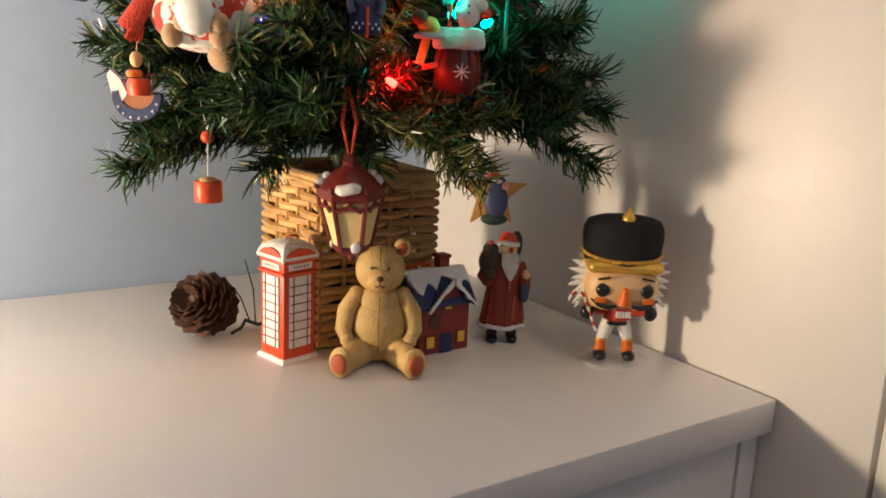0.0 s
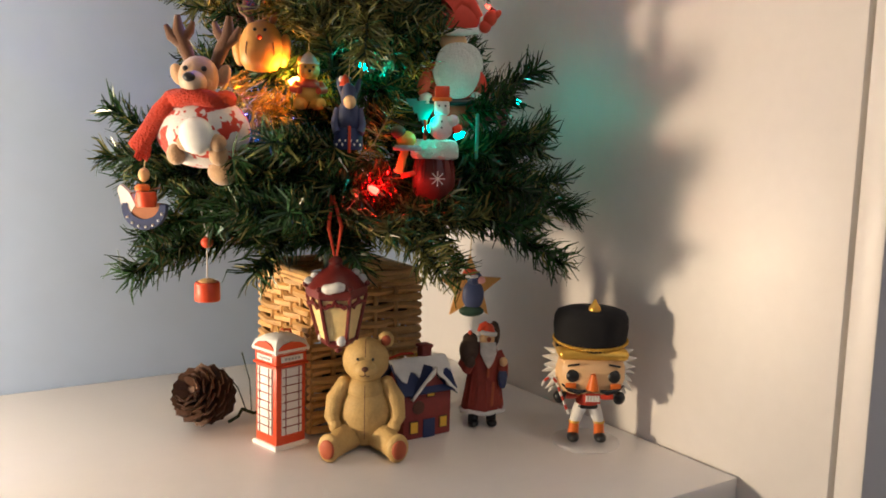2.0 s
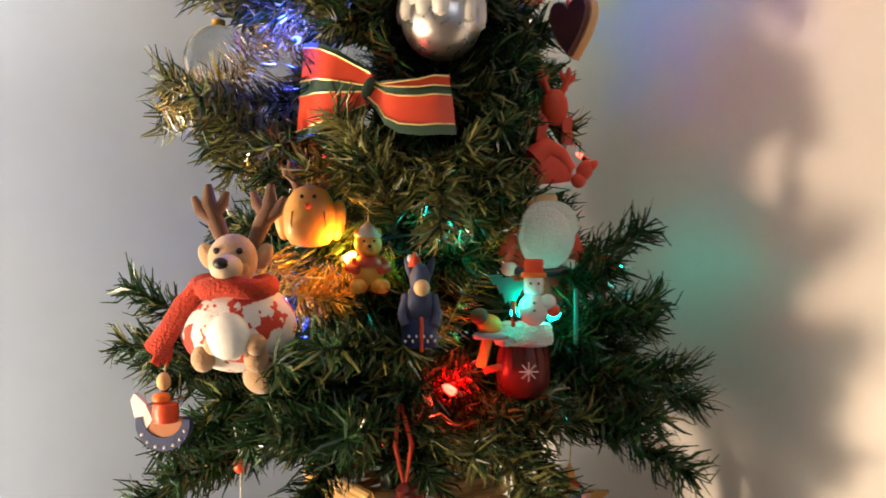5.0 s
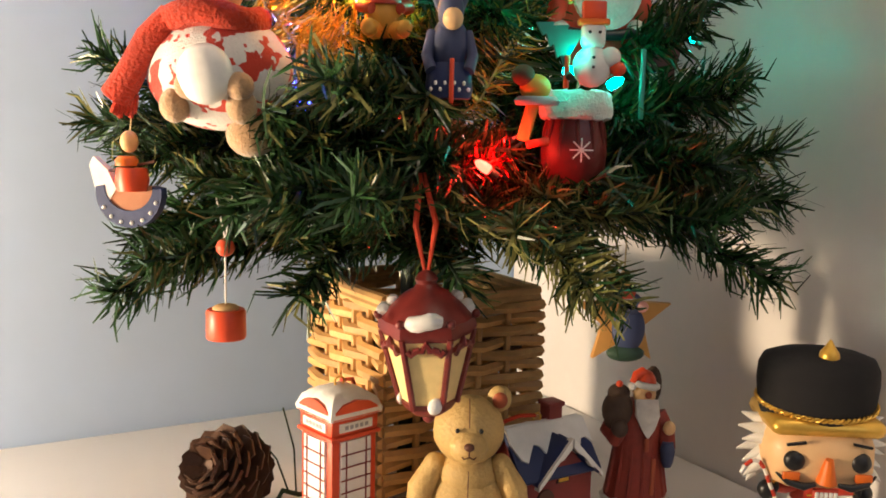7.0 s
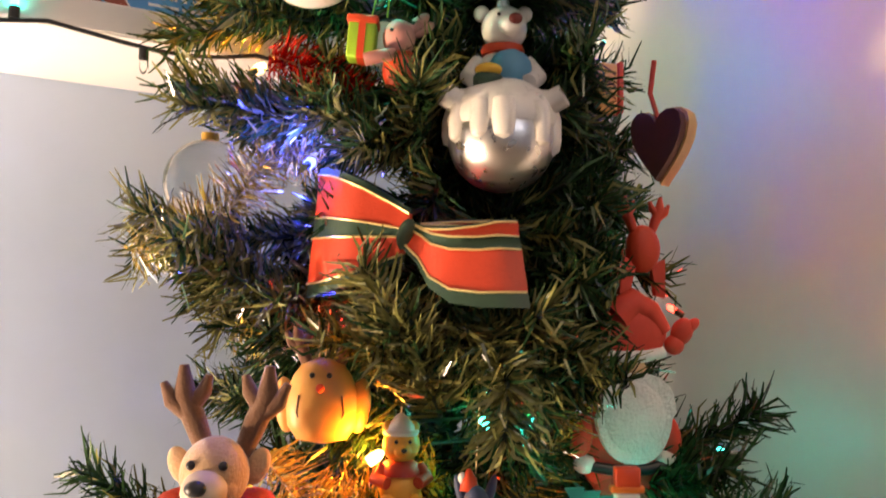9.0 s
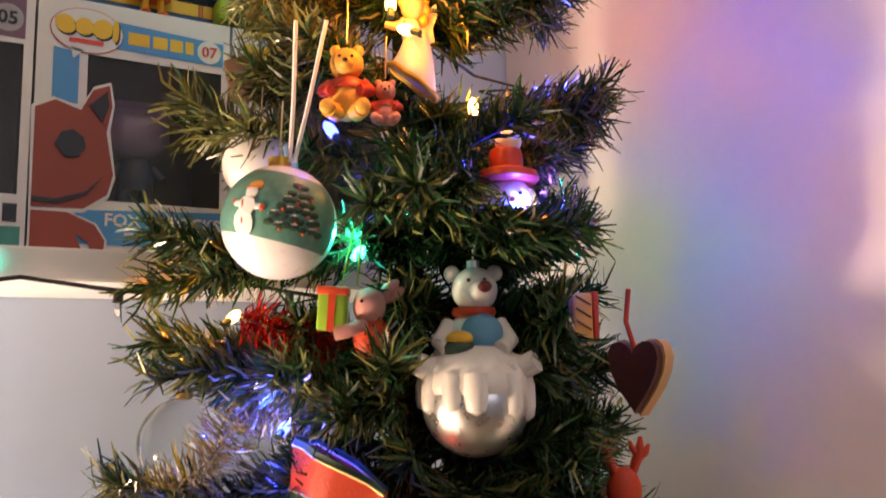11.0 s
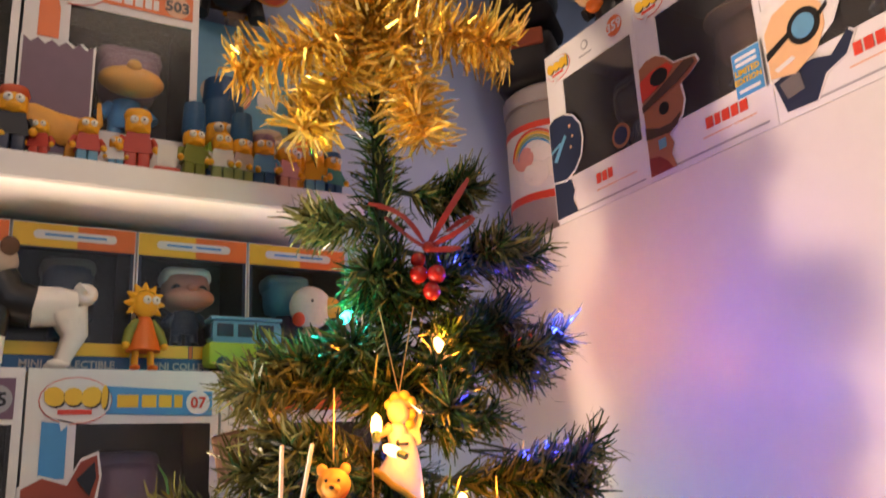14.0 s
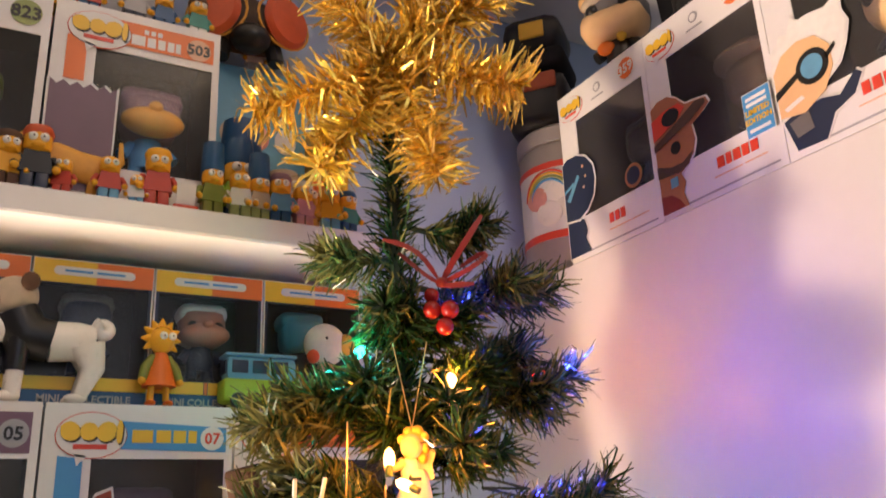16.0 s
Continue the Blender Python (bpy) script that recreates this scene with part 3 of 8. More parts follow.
def snowy_house():
    h = thing("house_ornament", pose(0.3845, 0.55, TOP, 0, 0, 1) @ Matrix.Diagonal((1.04, 1.04, 1.04, 1)), "small brick red house ornament with snowy blue roof", "ornament")
    w, d = 0.0215, 0.0155
    s = Shape(M["brick"])
    s.box((2 * w, 2 * d, 0.036), pose(0, 0, 0.018), bevel=0.0012)
    s.prism([(-d, 0.035), (d, 0.035), (0, 0.055)], 2 * w - 0.001, pose(0, 0, 0, 0, 0, 90))
    s.prism([(-0.016, 0.033), (0.0205, 0.033), (0.0035, 0.0515)], 0.014, pose(0, -d + 0.0065, 0))
    s.done("wall", h)
    slope = 51
    for k in (-1, 1):
        s = Shape(M["navy"])
        s.box((2 * w + 0.007, 0.0275, 0.003), pose(0, k * 0.0095, 0.0458, -k * slope, 0, 0), bevel=0.001)
        s.done("roof", h, "navy blue roof")
    for k, long in ((-1, 0.0285), (1, 0.0255)):
        s = Shape(M["navy"])
        s.box((long, 0.018, 0.0024), pose(0.0035 + k * 0.0103, -d + 0.004, 0.0438, 0, k * 46, 0), bevel=0.0008)
        s.done("dormer_roof", h, "navy blue roof")
    # thin sheets of snow with ragged lower edges
    r = random.Random(4)
    for k in (-1, 1):
        n = 15
        top = [(-w - 0.003, 0.0148), (w + 0.003, 0.0148)]
        low = [(w + 0.003 - (2 * w + 0.006) * i / n, 0.0015 + 0.0042 * math.sin(i * 1.3) + r.uniform(-0.0018, 0.0018)) for i in range(n + 1)]
        s = Shape(M["snow"])
        s.prism([(k * -x, z) for x, z in top + low], 0.0024, pose(0, k * 0.0107, 0.0466, 0, 0, 0) @ pose(0, 0, 0, k * (90 - slope), 0, 0))
        s.done("roof_snow", h)
        edge = []
        for i in range(9):
            f = i / 8
            edge.append((0.0035 + k * (0.0006 + 0.0195 * f), 0.0555 - 0.0205 * f))
        under = [(x - 0.0002, z - 0.0032 - r.uniform(0, 0.0022) + 0.002 * i / 8) for i, (x, z) in enumerate(edge)][::-1]
        s = Shape(M["snow"])
        s.prism(edge + under, 0.004, pose(0, -d - 0.0042, 0))
        s.done("gable_snow", h)
    s = Shape(M["snow"])
    s.tube([(-w - 0.003, 0, 0.0565), (-0.01, 0, 0.0575), (0.004, 0, 0.0568), (w + 0.003, 0, 0.0572)], [0.0018, 0.0026, 0.0023, 0.0018], n=9)
    s.done("ridge_snow", h)
    for x, z, sx, sz in ((-0.0125, 0.0095, 0.0062, 0.0082), (0.014, 0.0105, 0.0058, 0.0078), (0.002, 0.0355, 0.0058, 0.0062)):
        s = Shape(M["darkwood"])
        s.box((sx + 0.0016, 0.0012, sz + 0.0016), pose(x, -d - 0.0003, z))
        win = s.done("window", h)
        s = Shape(M["yellow"])
        s.box((sx, 0.001, sz), pose(x, -d - 0.0009, z))
        s.done("pane", win)
    s = Shape(M["navy"])
    s.box((0.0105, 0.0014, 0.0145), pose(0.0012, -d - 0.0004, 0.0073), bevel=0.0004)
    s.done("door", h)
    s = Shape(M["darkwood"])
    s.cone(0.0052, 0.0052, 0.0015, pose(-0.0085, -d + 0.0006, 0.0245, 90, 0, 0))
    s.done("round_opening", h)
    s = Shape(M["brick"])
    s.box((0.0085, 0.0085, 0.012), pose(0.0085, 0.004, 0.0605), bevel=0.0008)
    s.box((0.0105, 0.0105, 0.0026), pose(0.0085, 0.004, 0.0665), bevel=0.0008)
    s.done("chimney", h)
    s = Shape(M["gold_paint"])
    s.tube([(-0.002 + 0.0024 * math.cos(t), 0.002, 0.0605 + 0.0024 * math.sin(t)) for t in np.linspace(0, 6.283, 11)], 0.0005)
    s.done("ring", h)
    s = Shape(M["ribbon"])
    s.tube([(-0.003, 0.002, 0.0618), (-0.012, 0.004, 0.0622), (-0.022, 0.006, 0.0592), (-0.028, 0.01, 0.052)], 0.0011, n=5)
    s.done("cord", h)


def santa_figurine():
    s = Shape(M["coat_brown"])
    s.lathe([(0.0168, 0.0125), (0.0176, 0.0165), (0.0152, 0.03), (0.0128, 0.046), (0.0132, 0.058), (0.0105, 0.0668), (0.005, 0.07)], n=24, squash=0.74)
    # folds of the coat
    for t in np.linspace(-2.9, -0.2, 7):
        s.tube([(0.0166 * math.cos(t), 0.0122 * math.sin(t), 0.017), (0.0145 * math.cos(t + 0.05), 0.0106 * math.sin(t + 0.05), 0.034), (0.012 * math.cos(t), 0.0088 * math.sin(t), 0.048)], [0.0016, 0.0012, 0.0003], n=6)
    s.tube([(-0.0175 * math.cos(t), 0.0128 * math.sin(t), 0.0138 + 0.0006 * math.sin(5 * t)) for t in np.linspace(0, 6.283, 33)], [0.0019 + 0.0004 * math.sin(2.3 * i) for i in range(33)], M["hair"], n=7)
    for k in (-1, 1):
        s.tube([(k * 0.0072, -0.002, 0.0135), (k * 0.0078, -0.002, 0.003)], [0.0046, 0.0042], M["black"], n=10)
        s.ball((0.0044, 0.0066, 0.0032), pose(k * 0.0078, -0.0045, 0.0032), M["black"])
    # raised arm that holds the sack, lowered arm with a toy
    s.tube([(-0.0105, 0.001, 0.0615), (-0.0162, -0.003, 0.052), (-0.0148, -0.0085, 0.0505), (-0.0125, -0.0105, 0.056)], [0.0056, 0.0056, 0.005, 0.0042], n=12)
    s.tube([(0.0105, 0.001, 0.0615), (0.0155, -0.002, 0.051), (0.0158, -0.006, 0.043)], [0.0054, 0.0052, 0.0042], n=12)
    s.ball((0.0046, 0.004, 0.0052), pose(-0.0132, -0.0115, 0.0565), M["sack"])
    s.ball((0.0034, 0.0032, 0.004), pose(0.0155, -0.0075, 0.0555), M["skin"])
    s.lathe([(0.0022, 0.038), (0.0034, 0.041), (0.0042, 0.0475), (0.003, 0.052)], pose(0.0148, -0.0085, -0.004), M["bluegrey"], n=10)
    for at, r in (((-0.012, -0.002, 0.064), (0.0088, 0.0085, 0.0112)), ((-0.0118, -0.0015, 0.0735), (0.0062, 0.006, 0.0052)), ((-0.0145, -0.004, 0.0595), (0.0055, 0.0055, 0.0075))):
        s.ball(r, pose(*at), M["sack"])
    s.ball((0.0052, 0.0058, 0.0118), pose(0.0095, 0.0075, 0.075, 8, 0, 0), M["sack"])
    s.ball((0.0064, 0.006, 0.0075), pose(0.002, -0.003, 0.0738), M["skin"])
    s.ball((0.0018, 0.0022, 0.002), pose(0.0025, -0.0092, 0.0745), M["pad"])
    # long beard in strands
    for i in range(11):
        x = -0.0055 + 0.0011 * i
        low = 0.0505 + 0.9 * abs(x)
        s.tube([(0.002 + x * 0.95, -0.0078 + 8 * x * x, 0.0715), (0.002 + x, -0.0115 + 10 * x * x, 0.0635), (0.0025 + x * 0.55, -0.0118, low)], [0.0013, 0.0013, 0.0004], M["beard"], n=6)
    s.tube([(0.002 - 0.0066 * math.cos(t), -0.003 - 0.0064 * math.sin(t), 0.0792 + 0.0012 * math.cos(t)) for t in np.linspace(0, 6.283, 17)], 0.0019, M["hair"], n=7)
    s.lathe([(0.0066, 0.0795), (0.006, 0.0825), (0.0042, 0.0855), (0.0012, 0.0868)], pose(0.002, -0.002, 0), M["phone"], n=16)
    s.tube([(0.001, -0.003, 0.0855), (-0.0035, -0.005, 0.0845), (-0.0055, -0.0058, 0.0805)], [0.0032, 0.0026, 0.0018], M["phone"], n=9)
    s.ball(0.0022, pose(-0.0058, -0.006, 0.0785), M["hair"])
    s.ball(0.0019, pose(-0.0125, -0.0045, 0.0795), M["phone"])
    s.box((0.0026, 0.0014, 0.02), pose(0.0065, -0.0108, 0.029, -7, 4, 0), M["pad"], bevel=0.0006)
    s.box((0.0024, 0.0012, 0.0075), pose(0.002, -0.0122, 0.0475, -4, 0, 0), M["pad"], bevel=0.0005)
    ob = s.done("santa_figurine", smooth=55)
    ob.matrix_world = face(0.4405, 0.5375, TOP, -26)
    tagged(ob, "painted father christmas figurine in long red coat", "figurine")


def nutcracker():
    s = Shape(M["skin"])
    s.box((0.0505, 0.041, 0.0335), pose(0, 0, 0.0548), M["skin"], bevel=0.012)
    s.box((0.0515, 0.0425, 0.0085), pose(0, 0, 0.0702), M["gold_paint"], bevel=0.004)
    # tall felt hat, wider towards its top, with a twisted gold rope that dips at the front
    s.lathe([(0.0252, 0.0715), (0.0268, 0.078), (0.0278, 0.088), (0.0274, 0.095), (0.0252, 0.0995), (0.019, 0.1018), (0.008, 0.1026), (0.002, 0.1028)], mat=M["felt"], n=36, squash=0.82)
    for turn in (0, math.pi):
        s.tube([((0.0272 + 0.0006 * math.cos(30 * t + turn)) * math.cos(t), (0.0224 + 0.0006 * math.cos(30 * t + turn)) * math.sin(t), 0.0782 + 0.0034 * math.sin(t) + 0.0007 * math.sin(30 * t + turn)) for t in np.linspace(0, 6.283, 241)], 0.00065, M["gold_paint"], n=5)
    s.lathe([(0.0042, 0.1005), (0.0046, 0.1025), (0.0042, 0.1045), (0.0022, 0.1072), (0.0012, 0.1092), (0.0002, 0.1105)], pose(0, -0.012, 0), M["gold_paint"], n=12)
    for e in (-1, 1):
        s.ball((0.0049, 0.0032, 0.0049), pose(e * 0.0148, -0.0192, 0.0548), M["black"], u=20, v=12)
        s.box((0.0088, 0.0014, 0.0013), pose(e * 0.0148, -0.0204, 0.0632, 0, e * 10, 0), M["black"], bevel=0.0003)
        s.box((0.008, 0.0012, 0.0042), pose(e * 0.0162, -0.0204, 0.0477), M["orange"], bevel=0.0008)
        s.tube([(e * 0.0052, -0.0205, 0.0442), (e * 0.0105, -0.0212, 0.0432), (e * 0.0175, -0.0206, 0.0448), (e * 0.0225, -0.0185, 0.0485)], [0.0011, 0.0019, 0.0015, 0.0005], M["black"], n=8)
        # white tufts of hair
        for j in range(7):
            s.cone(0.0042, 0.0004, 0.0115 + 0.0015 * (j % 2), pose(e * 0.0225, 0.003 - 0.0025 * (j % 3), 0.0665 - 0.0036 * j, 0, e * (72 + 12 * j), 0), M["hair"], n=7)
        s.tube([(e * 0.0062, 0, 0.0362), (e * 0.0125, -0.003, 0.0352), (e * 0.0185, -0.0055, 0.0362)], [0.0034, 0.0029, 0.0025], M["coat"], n=10)
        s.ball((0.0048, 0.0046, 0.0032), pose(e * 0.0078, 0, 0.0372), M["gold_paint"])
        s.lathe([(0.0029, 0), (0.0032, 0.001), (0.0029, 0.002)], pose(e * 0.0178, -0.0055, 0.0362, 0, e * 80, 0), M["gold_paint"], n=10)
        s.ball((0.0044, 0.0042, 0.005), pose(e * 0.0222, -0.007, 0.0352, 0, e * 20, 0), M["black"])
        s.ball((0.0018, 0.0018, 0.0032), pose(e * 0.0192, -0.009, 0.037, 0, e * -20, 0), M["black"])
        # white breeches, boots and shoes, set apart
        s.tube([(e * 0.0042, 0, 0.0275), (e * 0.0068, -0.0005, 0.022), (e * 0.0092, -0.001, 0.0145)], [0.0054, 0.0048, 0.0038], M["snow"], n=12)
        s.tube([(e * 0.0092, -0.001, 0.0152), (e * 0.0098, -0.001, 0.0045)], [0.0037, 0.0041], M["orange"], n=12)
        s.lathe([(0.0042, 0), (0.0045, 0.0008), (0.0042, 0.0016)], pose(e * 0.0092, -0.001, 0.0142), M["gold_paint"], n=12)
        s.ball((0.0047, 0.0076, 0.0038), pose(e * 0.0102, -0.0038, 0.0038), M["black"])
    s.cone(0.0046, 0.0018, 0.0115, pose(-0.0004, -0.0205, 0.0455, 9, 0, 0), M["orange"], n=14)
    s.box((0.0115, 0.0024, 0.0075), pose(0, -0.0195, 0.0382), M["coat"], bevel=0.0008)
    for j in range(5):
        s.box((0.0017, 0.0012, 0.0046), pose(-0.0042 + 0.0021 * j, -0.0208, 0.0384), M["snow"], bevel=0.0003)
    s.lathe([(0.0082, 0.027), (0.0088, 0.03), (0.0084, 0.0355), (0.0058, 0.041)], mat=M["coat"], n=18, squash=0.8)
    s.lathe([(0.0088, 0.0262), (0.0092, 0.0275), (0.0088, 0.0288)], mat=M["black"], n=18, squash=0.82)
    for z in (0.0312, 0.0335):
        s.box((0.007, 0.0008, 0.0008), pose(0, -0.0072, z), M["gold_paint"])
    # striped cane in the mitten
    cane = [(-0.0155 - 0.0014 * i, -0.0105, 0.0235 + 0.0034 * i) for i in range(8)] + [(-0.0278, -0.0105, 0.0505), (-0.031, -0.0105, 0.0508), (-0.0342, -0.0105, 0.0482), (-0.0358, -0.0105, 0.0445)]
    for i, (a, b) in enumerate(zip(cane, cane[1:])):
        s.tube([a, b], 0.001, M["coat"] if i % 2 else M["snow"], n=8)
    ob = s.done("nutcracker_figure", smooth=50)
    ob.matrix_world = face(0.487, 0.4615, TOP + 0.0026, -33) @ Matrix.Scale(1.045, 4)
    tagged(ob, "vinyl nutcracker soldier figure with tall black hat", "figurine")
    M["clear_disc"].node_tree.nodes["Principled BSDF"].inputs["Alpha"].default_value = 0.22
    s = Shape(M["clear_disc"])
    s.lathe([(0.0262, 0), (0.0266, 0.0008), (0.0266, 0.002), (0.0262, 0.0026)], n=40)
    base = s.done("display_disc")
    base.visible_shadow = False
    base.location = (0.4885, 0.463, TOP + 0.0001)
    tagged(base, "clear plastic display disc under the nutcracker", "stand")


def pine_cone():
    cone = thing("pine_cone", pose(0.239, 0.641, TOP + 0.027, 62, 20, -60) @ Matrix.Diagonal((0.87, 0.94, 0.88, 1)), "dark brown open pine cone lying on its side", "pine cone")
    s = Shape(M["cone"])
    s.lathe([(0.002, -0.026), (0.012, -0.018), (0.014, -0.004), (0.011, 0.012), (0.004, 0.022)], n=12)
    s.done("core", cone)
    scale = Shape(M["cone"])
    v = [(0, 0, 0), (0.004, -0.0045, 0.001), (0.0115, -0.0062, 0.0032), (0.015, 0, 0.0052), (0.0115, 0.0062, 0.0032), (0.004, 0.0045, 0.001)]
    up = [scale.bm.verts.new(p) for p in v]
    dn = [scale.bm.verts.new((x * 0.97, y * 0.95, z - 0.0022)) for x, y, z in v]
    scale.bm.faces.new(up)
    scale.bm.faces.new(dn[::-1])
    for i in range(6):
        scale.bm.faces.new((up[i], dn[i], dn[(i + 1) % 6], up[(i + 1) % 6]))
    first = scale.done("scale", cone, smooth=30)
    first.matrix_local = pose(0.009, 0, -0.02, 0, 20, 0)
    for i in range(1, 84):
        f = i / 83
        z = -0.023 + 0.045 * f
        r = 0.012 * math.sin(math.pi * (0.22 + 0.7 * f))
        ob = new("scale", first.data)
        ob.parent = cone
        a = 137.5 * i
        size = 0.62 + 0.6 * math.sin(math.pi * (0.15 + 0.72 * f))
        ob.matrix_local = pose(0, 0, z, 0, 0, a) @ pose(r * 0.75, 0, 0, 0, 34 - 78 * f + random.uniform(-6, 6), 0) @ Matrix.Diagonal((size, size, size, 1))


def cable_end():
    s = Shape(M["trunk"])
    x, y = 0.268, 0.632
    s.tube([(x + 0.03, y + 0.02, 0.7925), (x + 0.012, y + 0.006, 0.796), (x, y, 0.803), (x - 0.004, y - 0.002, 0.798), (x - 0.012, y - 0.001, 0.794)], 0.0014)
    s.tube([(x + 0.004, y, 0.8), (x - 0.002, y + 0.004, 0.82), (x - 0.013, y + 0.01, 0.836)], 0.0005)
    s.tube([(x + 0.008, y, 0.8), (x + 0.008, y + 0.004, 0.825), (x + 0.003, y + 0.008, 0.848)], 0.0005)
    ob = s.done("wire_twig")
    tagged(ob, "loose dark green wire twig lying by the basket", "wire")


wicker_basket()
phone_box()
resin_bear()
lantern()
snowy_house()
santa_figurine()
nutcracker()
pine_cone()
cable_end()


# ---- the tree ----
TRUNK = Vector((0.345, 0.625, 0.0))
# zones kept free so ornaments show from the camera: centre and radius
CLEAR = [
    (0.229, 0.645, 1.19, 0.02), (0.414, 0.568, 1.248, 0.015), (0.418, 0.545, 1.163, 0.016), (0.336, 0.549, 1.2, 0.033), (0.336, 0.549, 1.25, 0.022), (0.291, 0.552, 1.15, 0.03), (0.254, 0.579, 1.287, 0.026), (0.218, 0.575, 1.03, 0.032), (0.218, 0.575, 1.07, 0.02),
    (0.283, 0.571, 1.354, 0.016), (0.32, 0.568, 1.375, 0.018), (0.266, 0.583, 1.088, 0.02), (0.3, 0.512, 1.045, 0.016), (0.372, 0.511, 1.045, 0.016), (0.384, 0.532, 1.0, 0.018),
    (0.29, 0.556, 1.065, 0.014), (0.28, 0.574, 1.248, 0.014), (0.41, 0.547, 1.09, 0.013), (0.366, 0.564, 1.31, 0.015), (0.339, 0.571, 1.475, 0.014), (0.186, 0.598, 0.975, 0.016), (0.412, 0.545, 1.132, 0.014), (0.3, 0.522, 0.93, 0.03), (0.3, 0.522, 0.955, 0.012), (0.374, 0.51, 1.043, 0.019), (0.337, 0.535, 0.985, 0.014), (0.4285, 0.524, 0.908, 0.022), (0.4285, 0.524, 0.93, 0.01),
    (0.431, 0.553, 1.213, 0.02), (0.321, 0.568, 1.345, 0.018), (0.305, 0.514, 1.06, 0.012), (0.271, 0.545, 1.17, 0.022), (0.313, 0.53, 1.145, 0.025),
    (0.412, 0.546, 1.08, 0.021), (0.408, 0.547, 1.058, 0.012), (0.356, 0.527, 1.018, 0.013), (0.354, 0.527, 1.0, 0.012), (0.302, 0.514, 1.026, 0.012), (0.339, 0.556, 1.078, 0.009), (0.366, 0.515, 1.032, 0.006),
]


def needles(stem, count, length, rng, slots, width=0.0015, start=0.15, lean=0.75, clear=False, shift=0.0):
    """Flat strips that stand off a bent stem, leaning towards its tip."""
    pts = np.array(stem)
    seg = np.linspace(start, 1.0, count) ** 0.9
    k = np.clip((seg * (len(pts) - 1)).astype(int), 0, len(pts) - 2)
    f = (seg * (len(pts) - 1) - k)[:, None]
    base = pts[k] * (1 - f) + pts[k + 1] * f
    way = pts[k + 1] - pts[k]
    way /= np.linalg.norm(way, axis=1)[:, None]
    spin = rng.normal(size=(count, 3))
    out = spin - way * np.sum(spin * way, axis=1)[:, None]
    out /= np.linalg.norm(out, axis=1)[:, None]
    lean_by = lean * (0.6 + 0.8 * rng.random((count, 1)))
    aim = out + way * lean_by
    aim /= np.linalg.norm(aim, axis=1)[:, None]
    size = length * (0.55 + 0.6 * rng.random((count, 1)))
    flat = np.cross(aim, rng.normal(size=(count, 3)))
    flat *= width / 2 / np.linalg.norm(flat, axis=1)[:, None]
    bend = rng.normal(size=(count, 3)) * size * 0.12
    mid, tip = base + aim * size * 0.55 + bend, base + aim * size
    # needles in an ornament, or between it and the camera, are dropped
    room = np.array((-0.5, -0.87, 0.0))
    keep = np.ones(count, bool)
    for x, y, z, r in (CLEAR if clear else ()):
        for p in (mid + shift, tip + shift):
            rel = p - np.array((x, y, z))
            far = np.clip(rel @ room, 0, 0.1)[:, None]
            keep &= np.linalg.norm(rel - far * room, axis=1) > r
    base, flat, mid, tip, count = base[keep], flat[keep], mid[keep], tip[keep], int(keep.sum())
    if not count:
        return np.zeros((0, 3)), np.zeros((0, 4), int), np.zeros(0, int)
    verts = np.stack([base - flat, base + flat, mid - flat, mid + flat, tip - flat * 0.4, tip + flat * 0.4], axis=1).reshape(-1, 3)
    o = np.arange(count)[:, None] * 6
    faces = np.concatenate([o + np.array([0, 1, 3, 2]), o + np.array([2, 3, 5, 4])])
    slot = np.tile(rng.choice(len(slots), count, p=slots), 2)
    return verts, faces, slot


def brush(name, stem, radii, count, length, rng, mats, slots, parent, stem_mat, label="", **more):
    """A wire stem with its needles, as one mesh."""
    s = Shape(stem_mat)
    s.tube(stem, radii, n=5)
    verts, faces, slot = needles(stem, count, length, rng, slots, **more)
    bm = s.bm
    vs = [bm.verts.new(v) for v in verts]
    for f, k in zip(faces, slot):
        bm.faces.new([vs[i] for i in f]).material_index = 1 + int(k)
    data = bpy.data.meshes.new(name)
    bm.to_mesh(data)
    bm.free()
    for m in (stem_mat, *mats):
        data.materials.append(m)
    ob = new(name, data)
    ob.parent = parent
    if label:
        ob["label"] = label
    return ob


tree = thing("christmas_tree", pose(*TRUNK.xy, TOP), "small artificial green christmas tree in a wicker basket", "tree")
BASE = np.array((*TRUNK.xy, TOP))
NEEDLES = (M["green"], M["olive"])


def blocked(p):
    """Whether a place on the tree lies in an ornament or hides it from the camera."""
    for x, y, z, r in CLEAR:
        rel = Vector(p) + Vector(BASE) - Vector((x, y, z))
        far = min(0.1, max(0.0, rel.dot(Vector((-0.5, -0.87, 0)))))
        if (rel - Vector((-0.5, -0.87, 0)) * far).length < r * 0.95:
            return True
    return False


